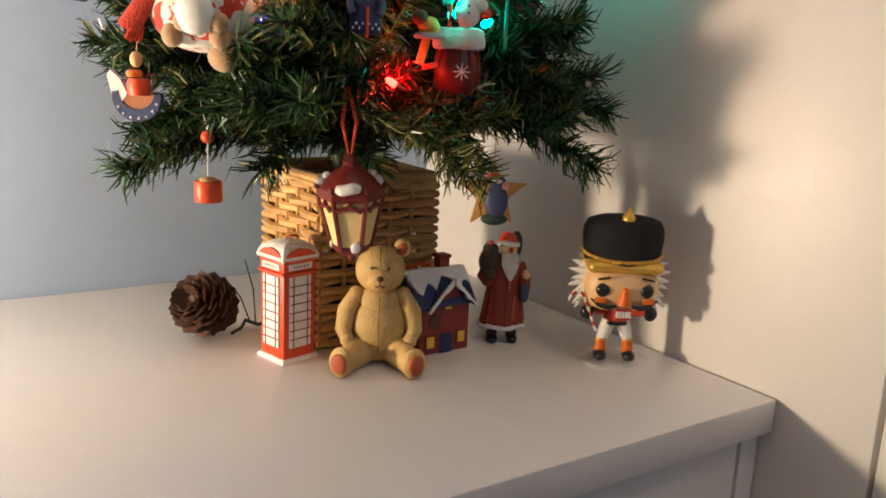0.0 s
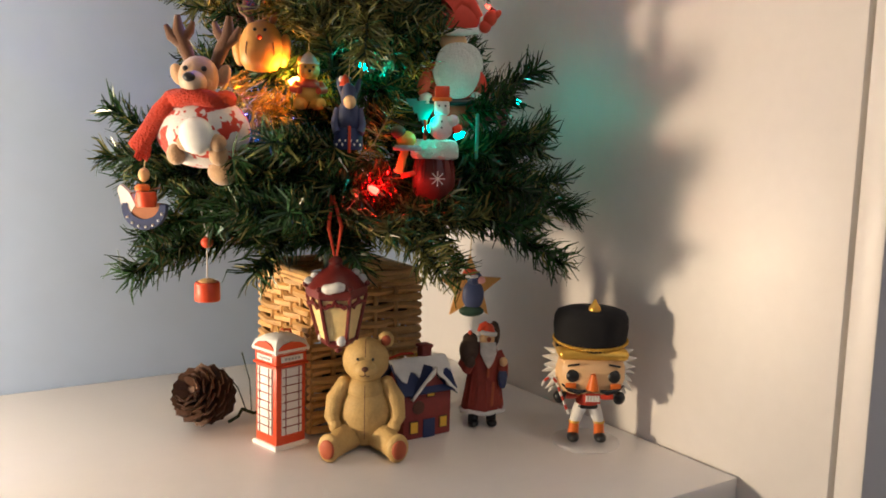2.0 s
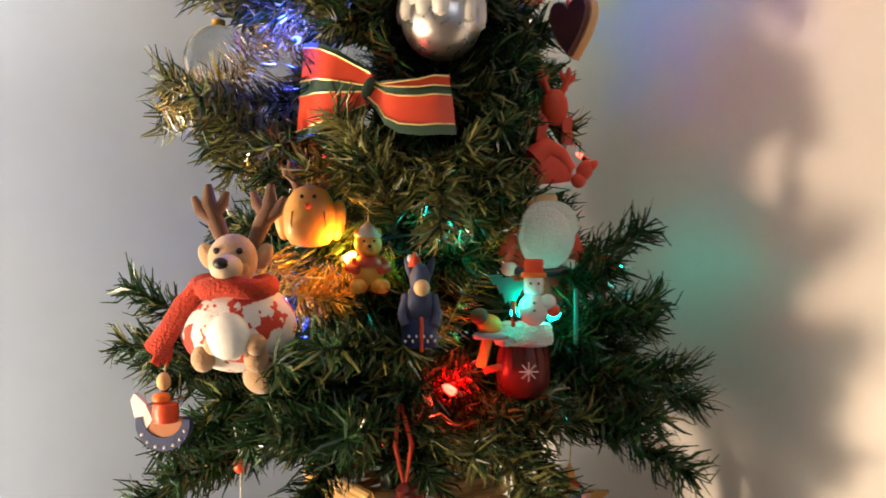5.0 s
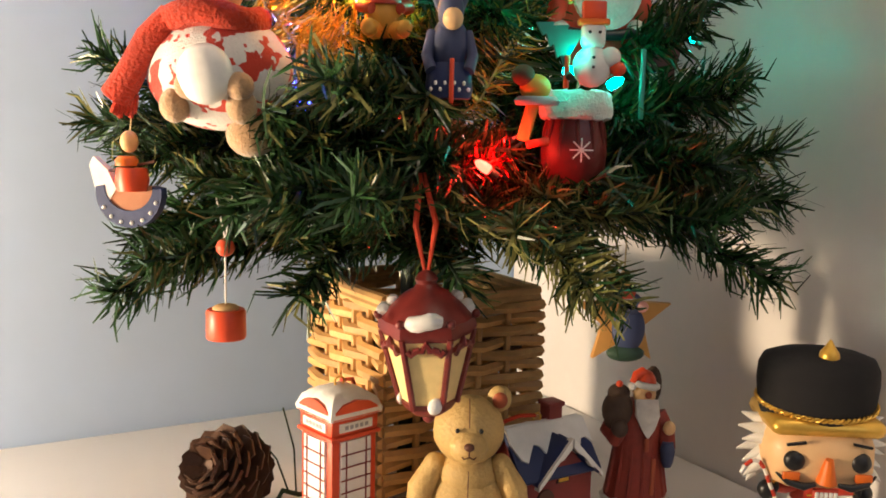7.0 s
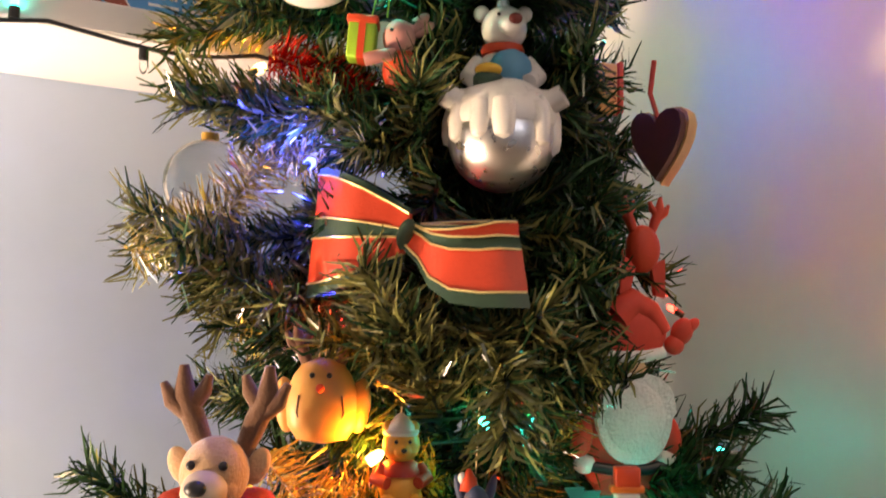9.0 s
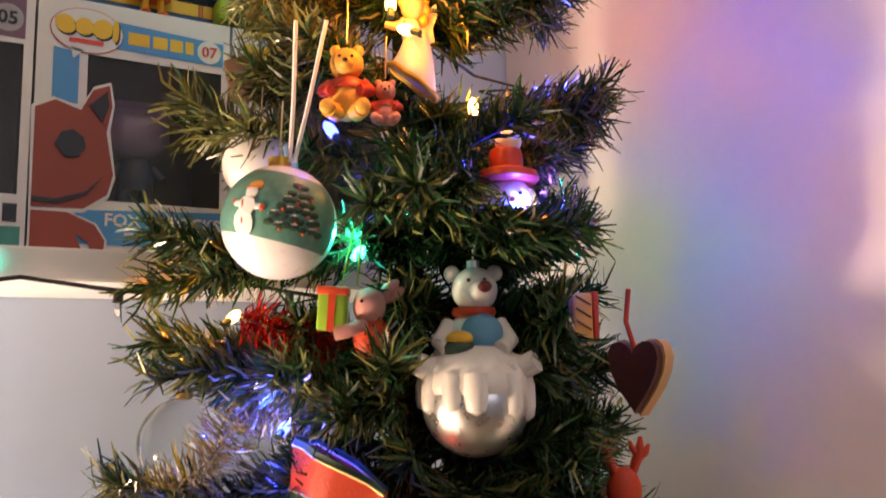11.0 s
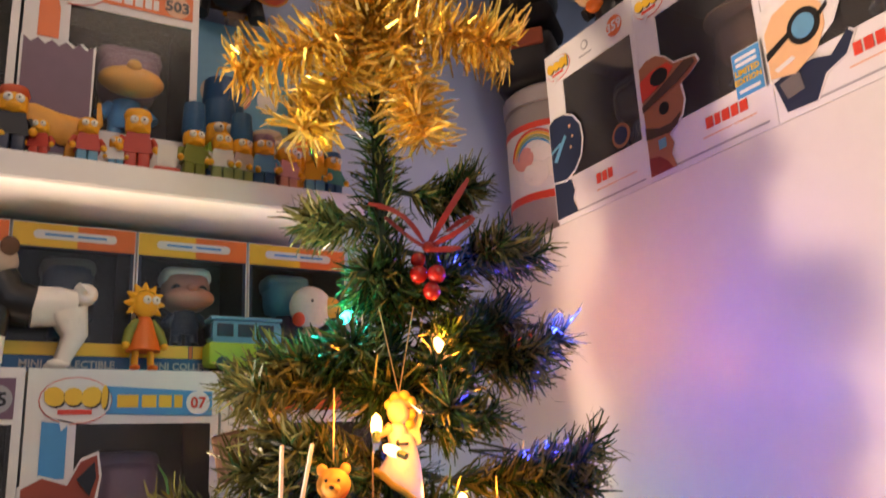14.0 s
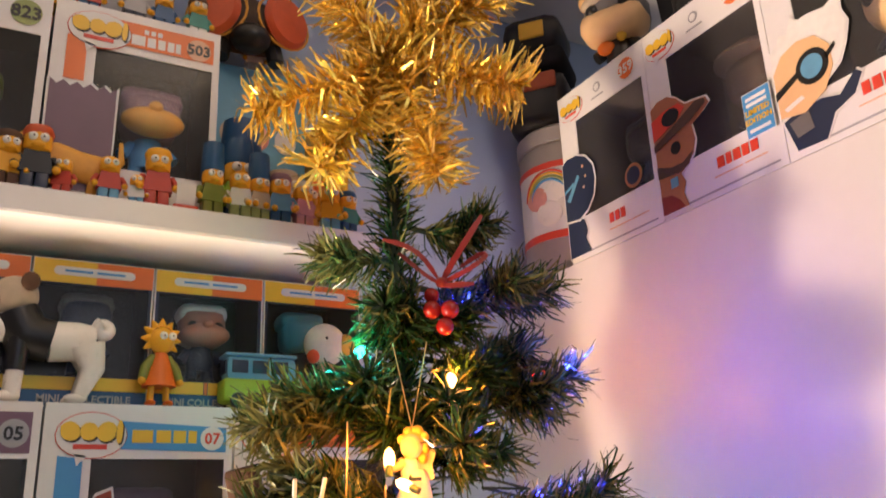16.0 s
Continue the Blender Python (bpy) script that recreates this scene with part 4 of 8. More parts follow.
def bough(azimuth, reach, tip, rng, bushy=1.0, olive=0.2, droop=0.03):
    """One branch of the tree: where it points, how far it reaches and how high its tip hangs."""
    a = radians(azimuth)
    flat = Vector((math.cos(a), math.sin(a), 0))
    side = Vector((-flat.y, flat.x, 0)) * rng.uniform(-0.014, 0.014)
    root = tip - TOP + reach * rng.uniform(-0.15, 0.12) + (0.24 * reach if tip < 0.975 else 0.0)
    stem = []
    for i in range(9):
        f = i / 8
        sag = (-0.12 if tip > 0.98 else 0.02 + droop) * reach * math.sin(math.pi * f)
        stem.append(flat * reach * f + side * math.sin(math.pi * f) + Vector((0, 0, root + (tip - TOP - root) * f * f + sag)))
    stem[0].xy = (0, 0)
    for i in range(4, 9):
        # a branch is cut short where it would hide an ornament from the camera
        if blocked(stem[i]):
            stem = stem[:i]
            break
    full = int((190 + 2100 * reach) * bushy)
    thin = [0.0022 - 0.0014 * i / 8 for i in range(len(stem))]
    main = brush("branch", stem, thin, full, 0.022, rng, NEEDLES, [1 - olive, olive], tree, M["trunk"], lean=0.85, start=0.2, clear=True, shift=BASE)
    for k in range(3 if reach < 0.1 or (-56 < azimuth < -10 and tip < 1.09) else 5):
        f = rng.uniform(0.3, 0.48) if k > 2 else rng.uniform(0.5, 0.75)
        at = stem[min(int(f * 8), len(stem) - 1)]
        turn = (0.6 if k % 2 else -0.6) * rng.uniform(0.7, 1.3)
        out = Vector((math.cos(a + turn), math.sin(a + turn), rng.uniform(-0.25 if tip > 0.98 else -0.06, 0.2)))
        reach2 = reach * rng.uniform(0.3, 0.42)
        twig = [at + out * reach2 * j / 4 for j in range(5)]
        if any(blocked(p) for p in twig[1:]):
            continue
        brush("twig", twig, 0.001, int((80 + 1700 * reach2) * bushy), 0.021, rng, NEEDLES, [1 - olive, olive], main, M["trunk"], lean=0.85, start=0.1, clear=True, shift=BASE)


rng = np.random.default_rng(7)
trunk = Shape(M["trunk"])
trunk.tube([(0, 0, 0.01), (0, 0, 0.3), (-0.004, 0.001, 0.6), (-0.006, 0.003, 0.8), (-0.008, 0.003, 0.86)], [0.009, 0.008, 0.006, 0.004, 0.003], n=8)
trunk.done("trunk", tree)
brush("stem_needles", [(-0.003, 0, 0.58), (-0.005, 0.002, 0.7), (-0.008, 0.003, 0.86)], 0.004, 1100, 0.021, rng, NEEDLES, [0.75, 0.25], tree, M["trunk"], lean=0.5)

brush("stem_needles", [(0, 0, 0.17), (0, 0, 0.3), (-0.003, 0, 0.58)], 0.008, 2600, 0.027, rng, NEEDLES, [0.95, 0.05], tree, M["trunk"], lean=0.4, clear=True, shift=BASE)

# boughs: where each points, how far it reaches, how high its tip hangs, and its share of lighter olive needles, raised
# to paint in lamplight
BOUGHS = [
    # towards the wall
    (156, 0.178, 1.006, 0.2), (-179, 0.165, 0.922, 0.12), (168, 0.15, 0.945, 0.12), (152, 0.178, 1.043, 0.2), (140, 0.135, 0.985, 0.2), (153, 0.118, 1.085, 0.3),
    (174, 0.15, 1.171, 0.75), (186, 0.128, 1.152, 0.75), (178, 0.125, 1.15, 0.7), (168, 0.132, 1.237, 0.6), (182, 0.115, 1.222, 0.6), (176, 0.136, 1.288, 0.5), (174, 0.122, 1.356, 0.5),
    (184, 0.092, 1.372, 0.5), (172, 0.09, 1.419, 0.6), (178, 0.074, 1.43, 0.65), (190, 0.085, 1.392, 0.6), (153, 0.05, 1.516, 0.3),
    # towards the cabinet
    (-38, 0.2, 0.97, 0.1), (-51, 0.194, 0.933, 0.1), (-24, 0.17, 0.955, 0.05), (-41, 0.172, 1.035, 0.1), (-20, 0.15, 1.015, 0.05), (-41, 0.163, 1.082, 0.12), (-15, 0.12, 1.1, 0.05),
    (-52, 0.135, 1.14, 0.2), (-45, 0.128, 1.168, 0.25), (-20, 0.11, 1.19, 0.1), (-48, 0.124, 1.276, 0.15), (-20, 0.1, 1.262, 0.1), (-27, 0.11, 1.378, 0.15), (-27, 0.09, 1.341, 0.15),
    (-27, 0.096, 1.44, 0.4), (-35, 0.085, 1.488, 0.45), (-15, 0.07, 1.46, 0.2), (-27, 0.05, 1.535, 0.15),
    # behind the trunk, mostly unseen: added to block lamplight from the cabinet panel
    (-8, 0.135, 1.0, 0.05), (18, 0.13, 1.03, 0.05), (40, 0.12, 1.06, 0.05), (-4, 0.125, 1.085, 0.05), (14, 0.12, 1.125, 0.05), (24, 0.1, 1.15, 0.05), (-6, 0.115, 1.17, 0.05), (10, 0.11, 1.2, 0.05),
    (16, 0.09, 1.225, 0.05), (-10, 0.11, 1.23, 0.05), (0, 0.1, 1.26, 0.05), (6, 0.085, 1.29, 0.05), (-8, 0.1, 1.315, 0.05), (60, 0.12, 0.99, 0.05), (75, 0.11, 1.1, 0.05), (-58, 0.11, 1.2, 0.1), (-62, 0.115, 1.255, 0.1), (-60, 0.105, 1.165, 0.15),
    # towards the room
    (-126, 0.163, 0.976, 0.15), (-87, 0.152, 0.935, 0.65), (-78, 0.15, 0.926, 0.65), (-140, 0.13, 0.93, 0.15), (-100, 0.13, 0.955, 0.1), (-116, 0.1, 0.94, 0.15), (-102, 0.085, 0.93, 0.15), (-132, 0.095, 0.95, 0.15), (-148, 0.15, 0.965, 0.15), (-116, 0.17, 1.03, 0.3), (-75, 0.13, 0.985, 0.1), (-140, 0.12, 1.0, 0.2),
    (-130, 0.11, 1.124, 0.7), (-112, 0.108, 1.12, 0.7), (-97, 0.115, 1.128, 0.6), (-78, 0.125, 1.1, 0.45), (-65, 0.1, 1.13, 0.3), (-124, 0.098, 1.225, 0.45), (-150, 0.09, 1.215, 0.5), (-118, 0.095, 1.19, 0.4), (-100, 0.095, 1.178, 0.4), (-88, 0.1, 1.215, 0.3), (-70, 0.1, 1.235, 0.25), (-105, 0.085, 1.255, 0.35),
    (-85, 0.085, 1.19, 0.3), (-103, 0.13, 1.308, 0.4), (-85, 0.08, 1.292, 0.15), (-92, 0.11, 1.33, 0.2), (-75, 0.11, 1.285, 0.15), (-131, 0.05, 1.408, 0.4), (-160, 0.075, 1.375, 0.6), (-110, 0.055, 1.478, 0.3), (-100, 0.085, 1.395, 0.35),
]
for azimuth, reach, tip, olive in BOUGHS:
    # upper boughs on the wall side: lamplight put in as more olive needles
    lamplit = tip > 1.3 and 150 < azimuth < 200
    bough(azimuth, reach, tip, rng, 0.78 if lamplit else 1.0, 0.8 if lamplit else max(olive, 0.5) if tip > 1.3 and azimuth > -60 else olive * 0.6 if tip > 1.27 else olive)
# short inner growth, given few olive needles to paint the interior's shade
for i in range(64):
    tip = 0.955 + 0.46 * i / 63
    reach = 0.165 - 0.2 * (tip - 0.95)
    if tip > 1.2 and (30 < (137.5 * i + 40) % 360 < 175 or i % 2 or tip > 1.36):
        continue
    bough(137.5 * i + 40, reach * rng.uniform(0.45, 0.62) * (1.2 if 1.0 < tip < 1.3 else 0.95), tip, rng, 0.8 if tip > 1.25 else 0.9, 0.03 if tip > 1.25 else 0.12)
# sprays that curl up in front of the bow, mostly olive to look lamplit
for points, count in (([(0.33, 0.6, 1.085), (0.298, 0.548, 1.09), (0.284, 0.546, 1.118), (0.272, 0.559, 1.146)], 300), ([(0.335, 0.59, 1.115), (0.318, 0.527, 1.112), (0.312, 0.508, 1.1), (0.308, 0.503, 1.078)], 240), ([(0.33, 0.6, 1.08), (0.302, 0.542, 1.084), (0.293, 0.538, 1.1), (0.288, 0.547, 1.128)], 200)):
    brush("branch", [Vector(p) - Vector(BASE) for p in points], 0.0012, count, 0.021, rng, NEEDLES, [0.2, 0.8], tree, M["trunk"], lean=0.7, start=0.3)
# short dense shoots round the upper stem
shoots = np.random.default_rng(19)
for azimuth, reach, tip in ((-118, 0.048, 1.462), (-75, 0.044, 1.472), (-140, 0.058, 1.432), (-95, 0.055, 1.42), (-60, 0.05, 1.44)):
    bough(azimuth, reach, tip, shoots, 1.1, 0.1)


# ---- ornaments on the tree ----
def ornament(s, name, m, label, category="ornament"):
    if s.names:
        root = thing(name, m, label, category, "ornaments on the tree")
        s.split(root)
        return root
    ob = s.done(name, smooth=50)
    ob.matrix_world = m
    return tagged(ob, label, category, "ornaments on the tree")


def thread(parent, points, mat="thread", r=0.0004):
    s = Shape(M[mat])
    s.tube(points, r, n=5)
    return s.done("hanging_thread", parent)


def antlers(s, x, z, size, mat, y=0.0):
    for k in (-1, 1):
        if s.names:
            s.part("antler")
        s.tube([(k * x, y, z - 0.1 * size), (k * (x + 0.16 * size), y, z + 0.3 * size), (k * (x + 0.3 * size), y, z + 0.62 * size), (k * (x + 0.32 * size), y, z + size)], [0.12 * size, 0.15 * size, 0.15 * size, 0.06 * size], mat, n=10)
        s.tube([(k * (x + 0.18 * size), y, z + 0.34 * size), (k * (x + 0.45 * size), y - 0.04 * size, z + 0.55 * size), (k * (x + 0.56 * size), y - 0.04 * size, z + 0.78 * size)], [0.12 * size, 0.11 * size, 0.05 * size], mat, n=10)
        s.tube([(k * (x + 0.2 * size), y, z + 0.5 * size), (k * (x + 0.06 * size), y + 0.03 * size, z + 0.68 * size), (k * x, y + 0.03 * size, z + 0.88 * size)], [0.12 * size, 0.1 * size, 0.05 * size], mat, n=10)


def knitted_pattern():
    """White wool with an irregular red motif knitted in."""
    m = material("patterned_jumper_wool", (0.75, 0.72, 0.68), 0.9, vary=0.15, scale=400, bump=0.8, depth=0.0008, sheen=0.3)
    nodes, link = m.node_tree.nodes, m.node_tree.links.new
    place = nodes.new("ShaderNodeTexCoord")
    motif = nodes.new("ShaderNodeTexNoise")
    motif.inputs["Scale"].default_value, motif.inputs["Detail"].default_value = 120, 2.5
    link(place.outputs["Object"], motif.inputs["Vector"])
    step = nodes.new("ShaderNodeMapRange")
    step.inputs["From Min"].default_value, step.inputs["From Max"].default_value = 0.525, 0.54
    link(motif.outputs["Fac"], step.inputs["Value"])
    mix = nodes.new("ShaderNodeMixRGB")
    mix.inputs["Color2"].default_value = (0.56, 0.045, 0.022, 1)
    base = nodes["Principled BSDF"].inputs["Base Color"]
    link(base.links[0].from_socket, mix.inputs["Color1"])
    link(step.outputs["Result"], mix.inputs["Fac"])
    link(mix.outputs["Color"], base)
    return m


JUMPER = knitted_pattern()


def plush_reindeer():
    s = Shape(M["wool_white"])
    s.part("jumper")
    s.ball((0.032, 0.027, 0.0255), pose(0, 0, 0), JUMPER, u=32, v=24)
    s.part("pom_pom")
    s.ball((0.0115, 0.008, 0.0125), pose(0.001, -0.0265, -0.003), M["snow"], u=18, v=12)
    s.part("head")
    s.ball((0.0136, 0.0142, 0.0145), pose(-0.002, -0.004, 0.0365), M["plush"], u=20, v=14)
    s.ball((0.0088, 0.0118, 0.0078), pose(-0.0025, -0.0165, 0.0325), M["fur"], u=18, v=12)
    s.ball((0.0112, 0.008, 0.007), pose(-0.002, -0.0105, 0.0325), M["plush"], u=18, v=12)
    s.part("nose")
    s.ball((0.0042, 0.003, 0.0032), pose(-0.003, -0.0272, 0.035), M["black"])
    for k in (-1, 1):
        s.part("eye")
        s.ball(0.0019, pose(-0.002 + k * 0.0062, -0.0158, 0.0415), M["black"])
        s.part("ear")
        s.ball((0.0048, 0.0035, 0.0078), pose(-0.002 + k * 0.0155, 0.002, 0.0385, 0, k * 22, 0), M["plush"])
        s.part("paw")
        s.ball((0.0065, 0.0075, 0.0075), pose(k * 0.014, -0.019, -0.0155), M["plush"])
        s.part("paw")
        s.ball((0.006, 0.0065, 0.006), pose(k * 0.0105 + 0.004, -0.024, -0.0075), M["plush"])
    s.part("foot")
    s.ball((0.011, 0.012, 0.01), pose(0.0145, -0.004, -0.027), M["plush"])
    antlers(s, 0.0072, 0.0465, 0.032, M["antler"], 0.002)
    s.part("scarf")
    s.tube([(0.019 * math.cos(t) - 0.002, 0.0175 * math.sin(t) - 0.003, 0.0215 + 0.0015 * math.sin(3 * t)) for t in np.linspace(0, 6.283, 25)], 0.0062, M["wool_red"], n=10)
    s.part("scarf_tail")
    s.tube([(-0.016, -0.014, 0.022), (-0.025, -0.015, 0.012), (-0.034, -0.013, -0.001), (-0.042, -0.01, -0.012)], [0.0062, 0.0068, 0.0062, 0.0072], M["wool_red"], n=10)
    s.part("fringe")
    for i in range(7):
        s.tube([(-0.0405 + 0.001 * i, -0.012 + 0.0008 * i, -0.011), (-0.0435 + 0.0012 * i, -0.012 + 0.001 * i, -0.019 - 0.001 * (i % 3))], 0.0011, M["wool_red"], n=5)
    ornament(s, "reindeer_plush", face(0.2205, 0.5738, 1.026, -30), "reindeer soft toy in red scarf and knitted jumper", "soft toy")


def clown_moon():
    s = Shape(M["navy"])
    n = 16
    outer = [(0.0185 * math.cos(t), 0.0185 * math.sin(t)) for t in np.linspace(-3.3, 0.15, n)]
    inner = [(0.0135 * math.cos(t), 0.003 + 0.0125 * math.sin(t)) for t in np.linspace(0.05, -3.2, n)]
    s.part("moon")
    s.prism(outer + inner, 0.006, mat=M["navy"])
    s.part("seat")
    s.prism([(0.0135 * math.cos(t), 0.003 + 0.0125 * math.sin(t)) for t in np.linspace(-3.2, 0.05, n)], 0.004, mat=M["print_tan"])
    s.part("wing")
    s.prism([(-0.012, -0.006), (-0.019, 0.002), (-0.022, 0.014), (-0.0195, 0.0185), (-0.012, 0.012), (-0.007, 0.002)], 0.005, mat=M["snow"])
    s.part("painted_dots")
    for i in range(7):
        a = radians(-150 + 22 * i)
        s.ball(0.0011, pose(0.016 * math.cos(a), -0.003, 0.016 * math.sin(a)), M["snow"], u=8, v=6)
    s.part("jacket")
    s.lathe([(0.0075, 0), (0.0085, 0.006), (0.0075, 0.012)], pose(0.003, -0.004, 0.001), M["phone"], n=14)
    s.part("collar")
    s.lathe([(0.0055, 0), (0.0058, 0.003), (0.004, 0.005)], pose(-0.001, -0.002, 0.014), M["orange"], n=12)
    s.part("head")
    s.ball((0.0046, 0.0046, 0.0058), pose(0, -0.001, 0.0265), M["wood"])
    s.part("rod")
    s.tube([(-0.0115, -0.001, 0.011), (0.014, -0.001, 0.0165)], 0.0008, M["darkwood"])
    s.part("hanging_thread")
    s.tube([(0, 0, 0.032), (0.001, 0.003, 0.055)], 0.0004, M["thread"])
    ornament(s, "clown_ornament", face(0.186, 0.598, 0.972, -38) @ Matrix.Diagonal((0.86, 0.9, 0.86, 1)), "wooden clown ornament riding a dark blue moon")


def drummer():
    s = Shape(M["phone"])
    s.part("bell")
    s.lathe([(0.0086, 0.004), (0.009, 0.005), (0.0088, 0.0165), (0.0082, 0.0175)], mat=M["phone"], n=22)
    s.part("bell_top")
    s.ball((0.0062, 0.0062, 0.0022), pose(0, 0, 0.0178), M["wood"])
    s.part("cord")
    s.tube([(0, 0, 0.019), (0, 0, 0.044)], 0.0005, M["cord"], n=5)
    s.part("bead")
    s.ball(0.0042, pose(0, 0, 0.0455), M["phone"])
    s.part("hanging_thread")
    s.tube([(0, 0, 0.049), (-0.004, 0, 0.068)], 0.0004, M["cord"])
    s.part("hanging_thread")
    s.tube([(0, 0, 0.049), (0.0035, 0, 0.07)], 0.0004, M["cord"])
    ornament(s, "drummer_ornament", face(0.2215, 0.572, 0.903), "red turned wooden bell ornament on white thread")


def wooden_reindeer():
    s = Shape(M["amberwood"])
    s.part("body")
    s.lathe([(0.003, -0.0205), (0.0125, -0.0185), (0.0172, -0.012), (0.0186, -0.003), (0.0176, 0.005), (0.0145, 0.012), (0.0105, 0.0175), (0.003, 0.0205)], mat=M["amberwood"], n=28, squash=0.5)
    for k in (-1, 1):
        s.part("ear")
        s.ball((0.0055, 0.005, 0.0135), pose(k * 0.0185, 0.002, -0.0025, 0, k * 6, 0), M["amberwood"], u=16, v=12)
        s.part("eye")
        s.ball(0.0014, pose(k * 0.0042, -0.0078, 0.0125), M["black"])
    antlers(s, 0.0065, 0.016, 0.022, M["antler"], 0.001)
    s.part("nose")
    s.ball(0.0022, pose(0, -0.0092, 0.0065), M["phone"])
    smile = [(-0.0105, 0.003), (-0.0115, -0.005), (-0.0085, -0.0135), (0, -0.0165), (0.0085, -0.0135), (0.0115, -0.005), (0.0105, 0.003)]
    s.part("mouth_line")
    s.tube([(x, -0.0092 * math.sqrt(max(0.05, 1 - (x / 0.0185) ** 2 - (z / 0.0205) ** 2)) - 0.0003, z) for x, z in smile], 0.0005, M["darkwood"])
    s.part("hanging_thread")
    s.tube([(-0.002, 0, 0.02), (-0.003, 0, 0.046)], 0.0004, M["thread"])
    s.part("hanging_thread")
    s.tube([(0.001, 0, 0.02), (0.003, 0, 0.046)], 0.0004, M["thread"])
    ornament(s, "reindeer_ornament", face(0.266, 0.583, 1.088, -30) @ Matrix.Diagonal((0.88, 0.88, 0.9, 1)), "round honey wood reindeer ornament with red nose")


def seated_toy(name, m, h, body, head, shirt, hat, label, ears=0.25, muzzle=None):
    """A small moulded toy: seated body, arms, legs, head with round ears."""
    s = Shape(body)
    r = 0.24 * h
    s.part("body")
    s.ball((r, r * 0.9, r * 1.05), pose(0, 0, 0.26 * h), body, u=18, v=12)
    if shirt:
        s.part("shirt")
        s.lathe([(r * 1.0, 0.39 * h), (r * 0.98, 0.43 * h), (r * 0.82, 0.51 * h), (r * 0.5, 0.56 * h)], mat=shirt, n=18, squash=0.92)
    s.part("head")
    s.ball((0.21 * h, 0.19 * h, 0.2 * h), pose(0, -0.03 * h, 0.72 * h), head, u=18, v=12)
    s.ball((0.1 * h, 0.1 * h, 0.08 * h), pose(0, -0.19 * h, 0.67 * h), muzzle or head)
    s.ball((0.035 * h, 0.03 * h, 0.03 * h), pose(0, -0.285 * h, 0.69 * h), M["black"])
    for k in (-1, 1):
        s.part("ear")
        s.ball((0.07 * h, 0.05 * h, ears * 0.3 * h), pose(k * 0.14 * h, 0, 0.9 * h), head)
        s.part("eye")
        s.ball(0.022 * h, pose(k * 0.075 * h, -0.2 * h, 0.77 * h), M["black"])
        s.part("arm")
        s.tube([(k * 0.2 * h, 0, 0.46 * h), (k * 0.28 * h, -0.1 * h, 0.36 * h), (k * 0.17 * h, -0.22 * h, 0.33 * h)], [0.085 * h, 0.08 * h, 0.07 * h], shirt or body, n=10)
        s.part("leg")
        s.tube([(k * 0.12 * h, -0.08 * h, 0.1 * h), (k * 0.2 * h, -0.3 * h, 0.08 * h)], [0.12 * h, 0.1 * h], body, n=10)
        s.ball((0.095 * h, 0.06 * h, 0.1 * h), pose(k * 0.21 * h, -0.33 * h, 0.1 * h), body)
    if hat:
        s.part("hat")
        s.lathe([(0.17 * h, 0.84 * h), (0.15 * h, 0.93 * h), (0.07 * h, 1.02 * h), (0.02 * h, 1.06 * h)], mat=hat, n=16)
        s.tube([(0.17 * h * math.cos(t), 0.17 * h * math.sin(t), 0.85 * h) for t in np.linspace(0, 6.283, 17)], 0.035 * h, M["hair"], n=6)
    s.part("hanging_thread")
    s.tube([(0, 0, 1.0 * h), (0.02 * h, 0, 1.9 * h)], 0.0004, M["thread"], n=5)
    return ornament(s, name, m, label)


def grey_donkey():
    s = Shape(M["bluegrey"])
    s.part("jumper")
    s.lathe([(0.014, 0), (0.0155, 0.004), (0.0145, 0.012), (0.011, 0.017)], mat=M["navy"], n=20, squash=0.7)
    for i in range(9):
        s.ball(0.0011, pose(-0.012 + 0.003 * i, -0.0098, 0.004 + 0.003 * (i % 2)), M["snow"], u=8, v=6)
    s.box((0.003, 0.003, 0.021), pose(0.001, -0.0105, 0.008), M["phone"], bevel=0.0008)
    s.part("body")
    s.ball((0.0125, 0.009, 0.014), pose(0, 0, 0.025), M["bluegrey"])
    s.part("head")
    s.ball((0.0085, 0.009, 0.0105), pose(0, -0.004, 0.041), M["bluegrey"])
    s.part("muzzle")
    s.ball((0.0066, 0.006, 0.0052), pose(0.001, -0.012, 0.0365), M["skin"])
    for k in (-1, 1):
        s.part("ear")
        s.ball((0.003, 0.0025, 0.0085), pose(k * 0.0085, 0.001, 0.0475, 0, k * 22, 0), M["bluegrey"])
        s.part("arm")
        s.tube([(k * 0.011, 0, 0.031), (k * 0.0145, -0.004, 0.02), (k * 0.012, -0.007, 0.013)], 0.0038, M["bluegrey"], n=8)
    s.part("hat")
    s.lathe([(0.006, 0.049), (0.0045, 0.054), (0.001, 0.058)], pose(-0.004, 0, 0), M["phone"], n=12)
    s.ball(0.0026, pose(-0.008, 0, 0.054), M["hair"])
    s.part("hanging_thread")
    s.tube([(0, 0, 0.056), (0.002, 0.003, 0.085)], 0.0004, M["thread"], n=5)
    ornament(s, "donkey_ornament", face(0.302, 0.514, 1.016, -26) @ Matrix.Diagonal((0.66, 0.7, 0.88, 1)), "blue-grey donkey ornament in a dark jumper")


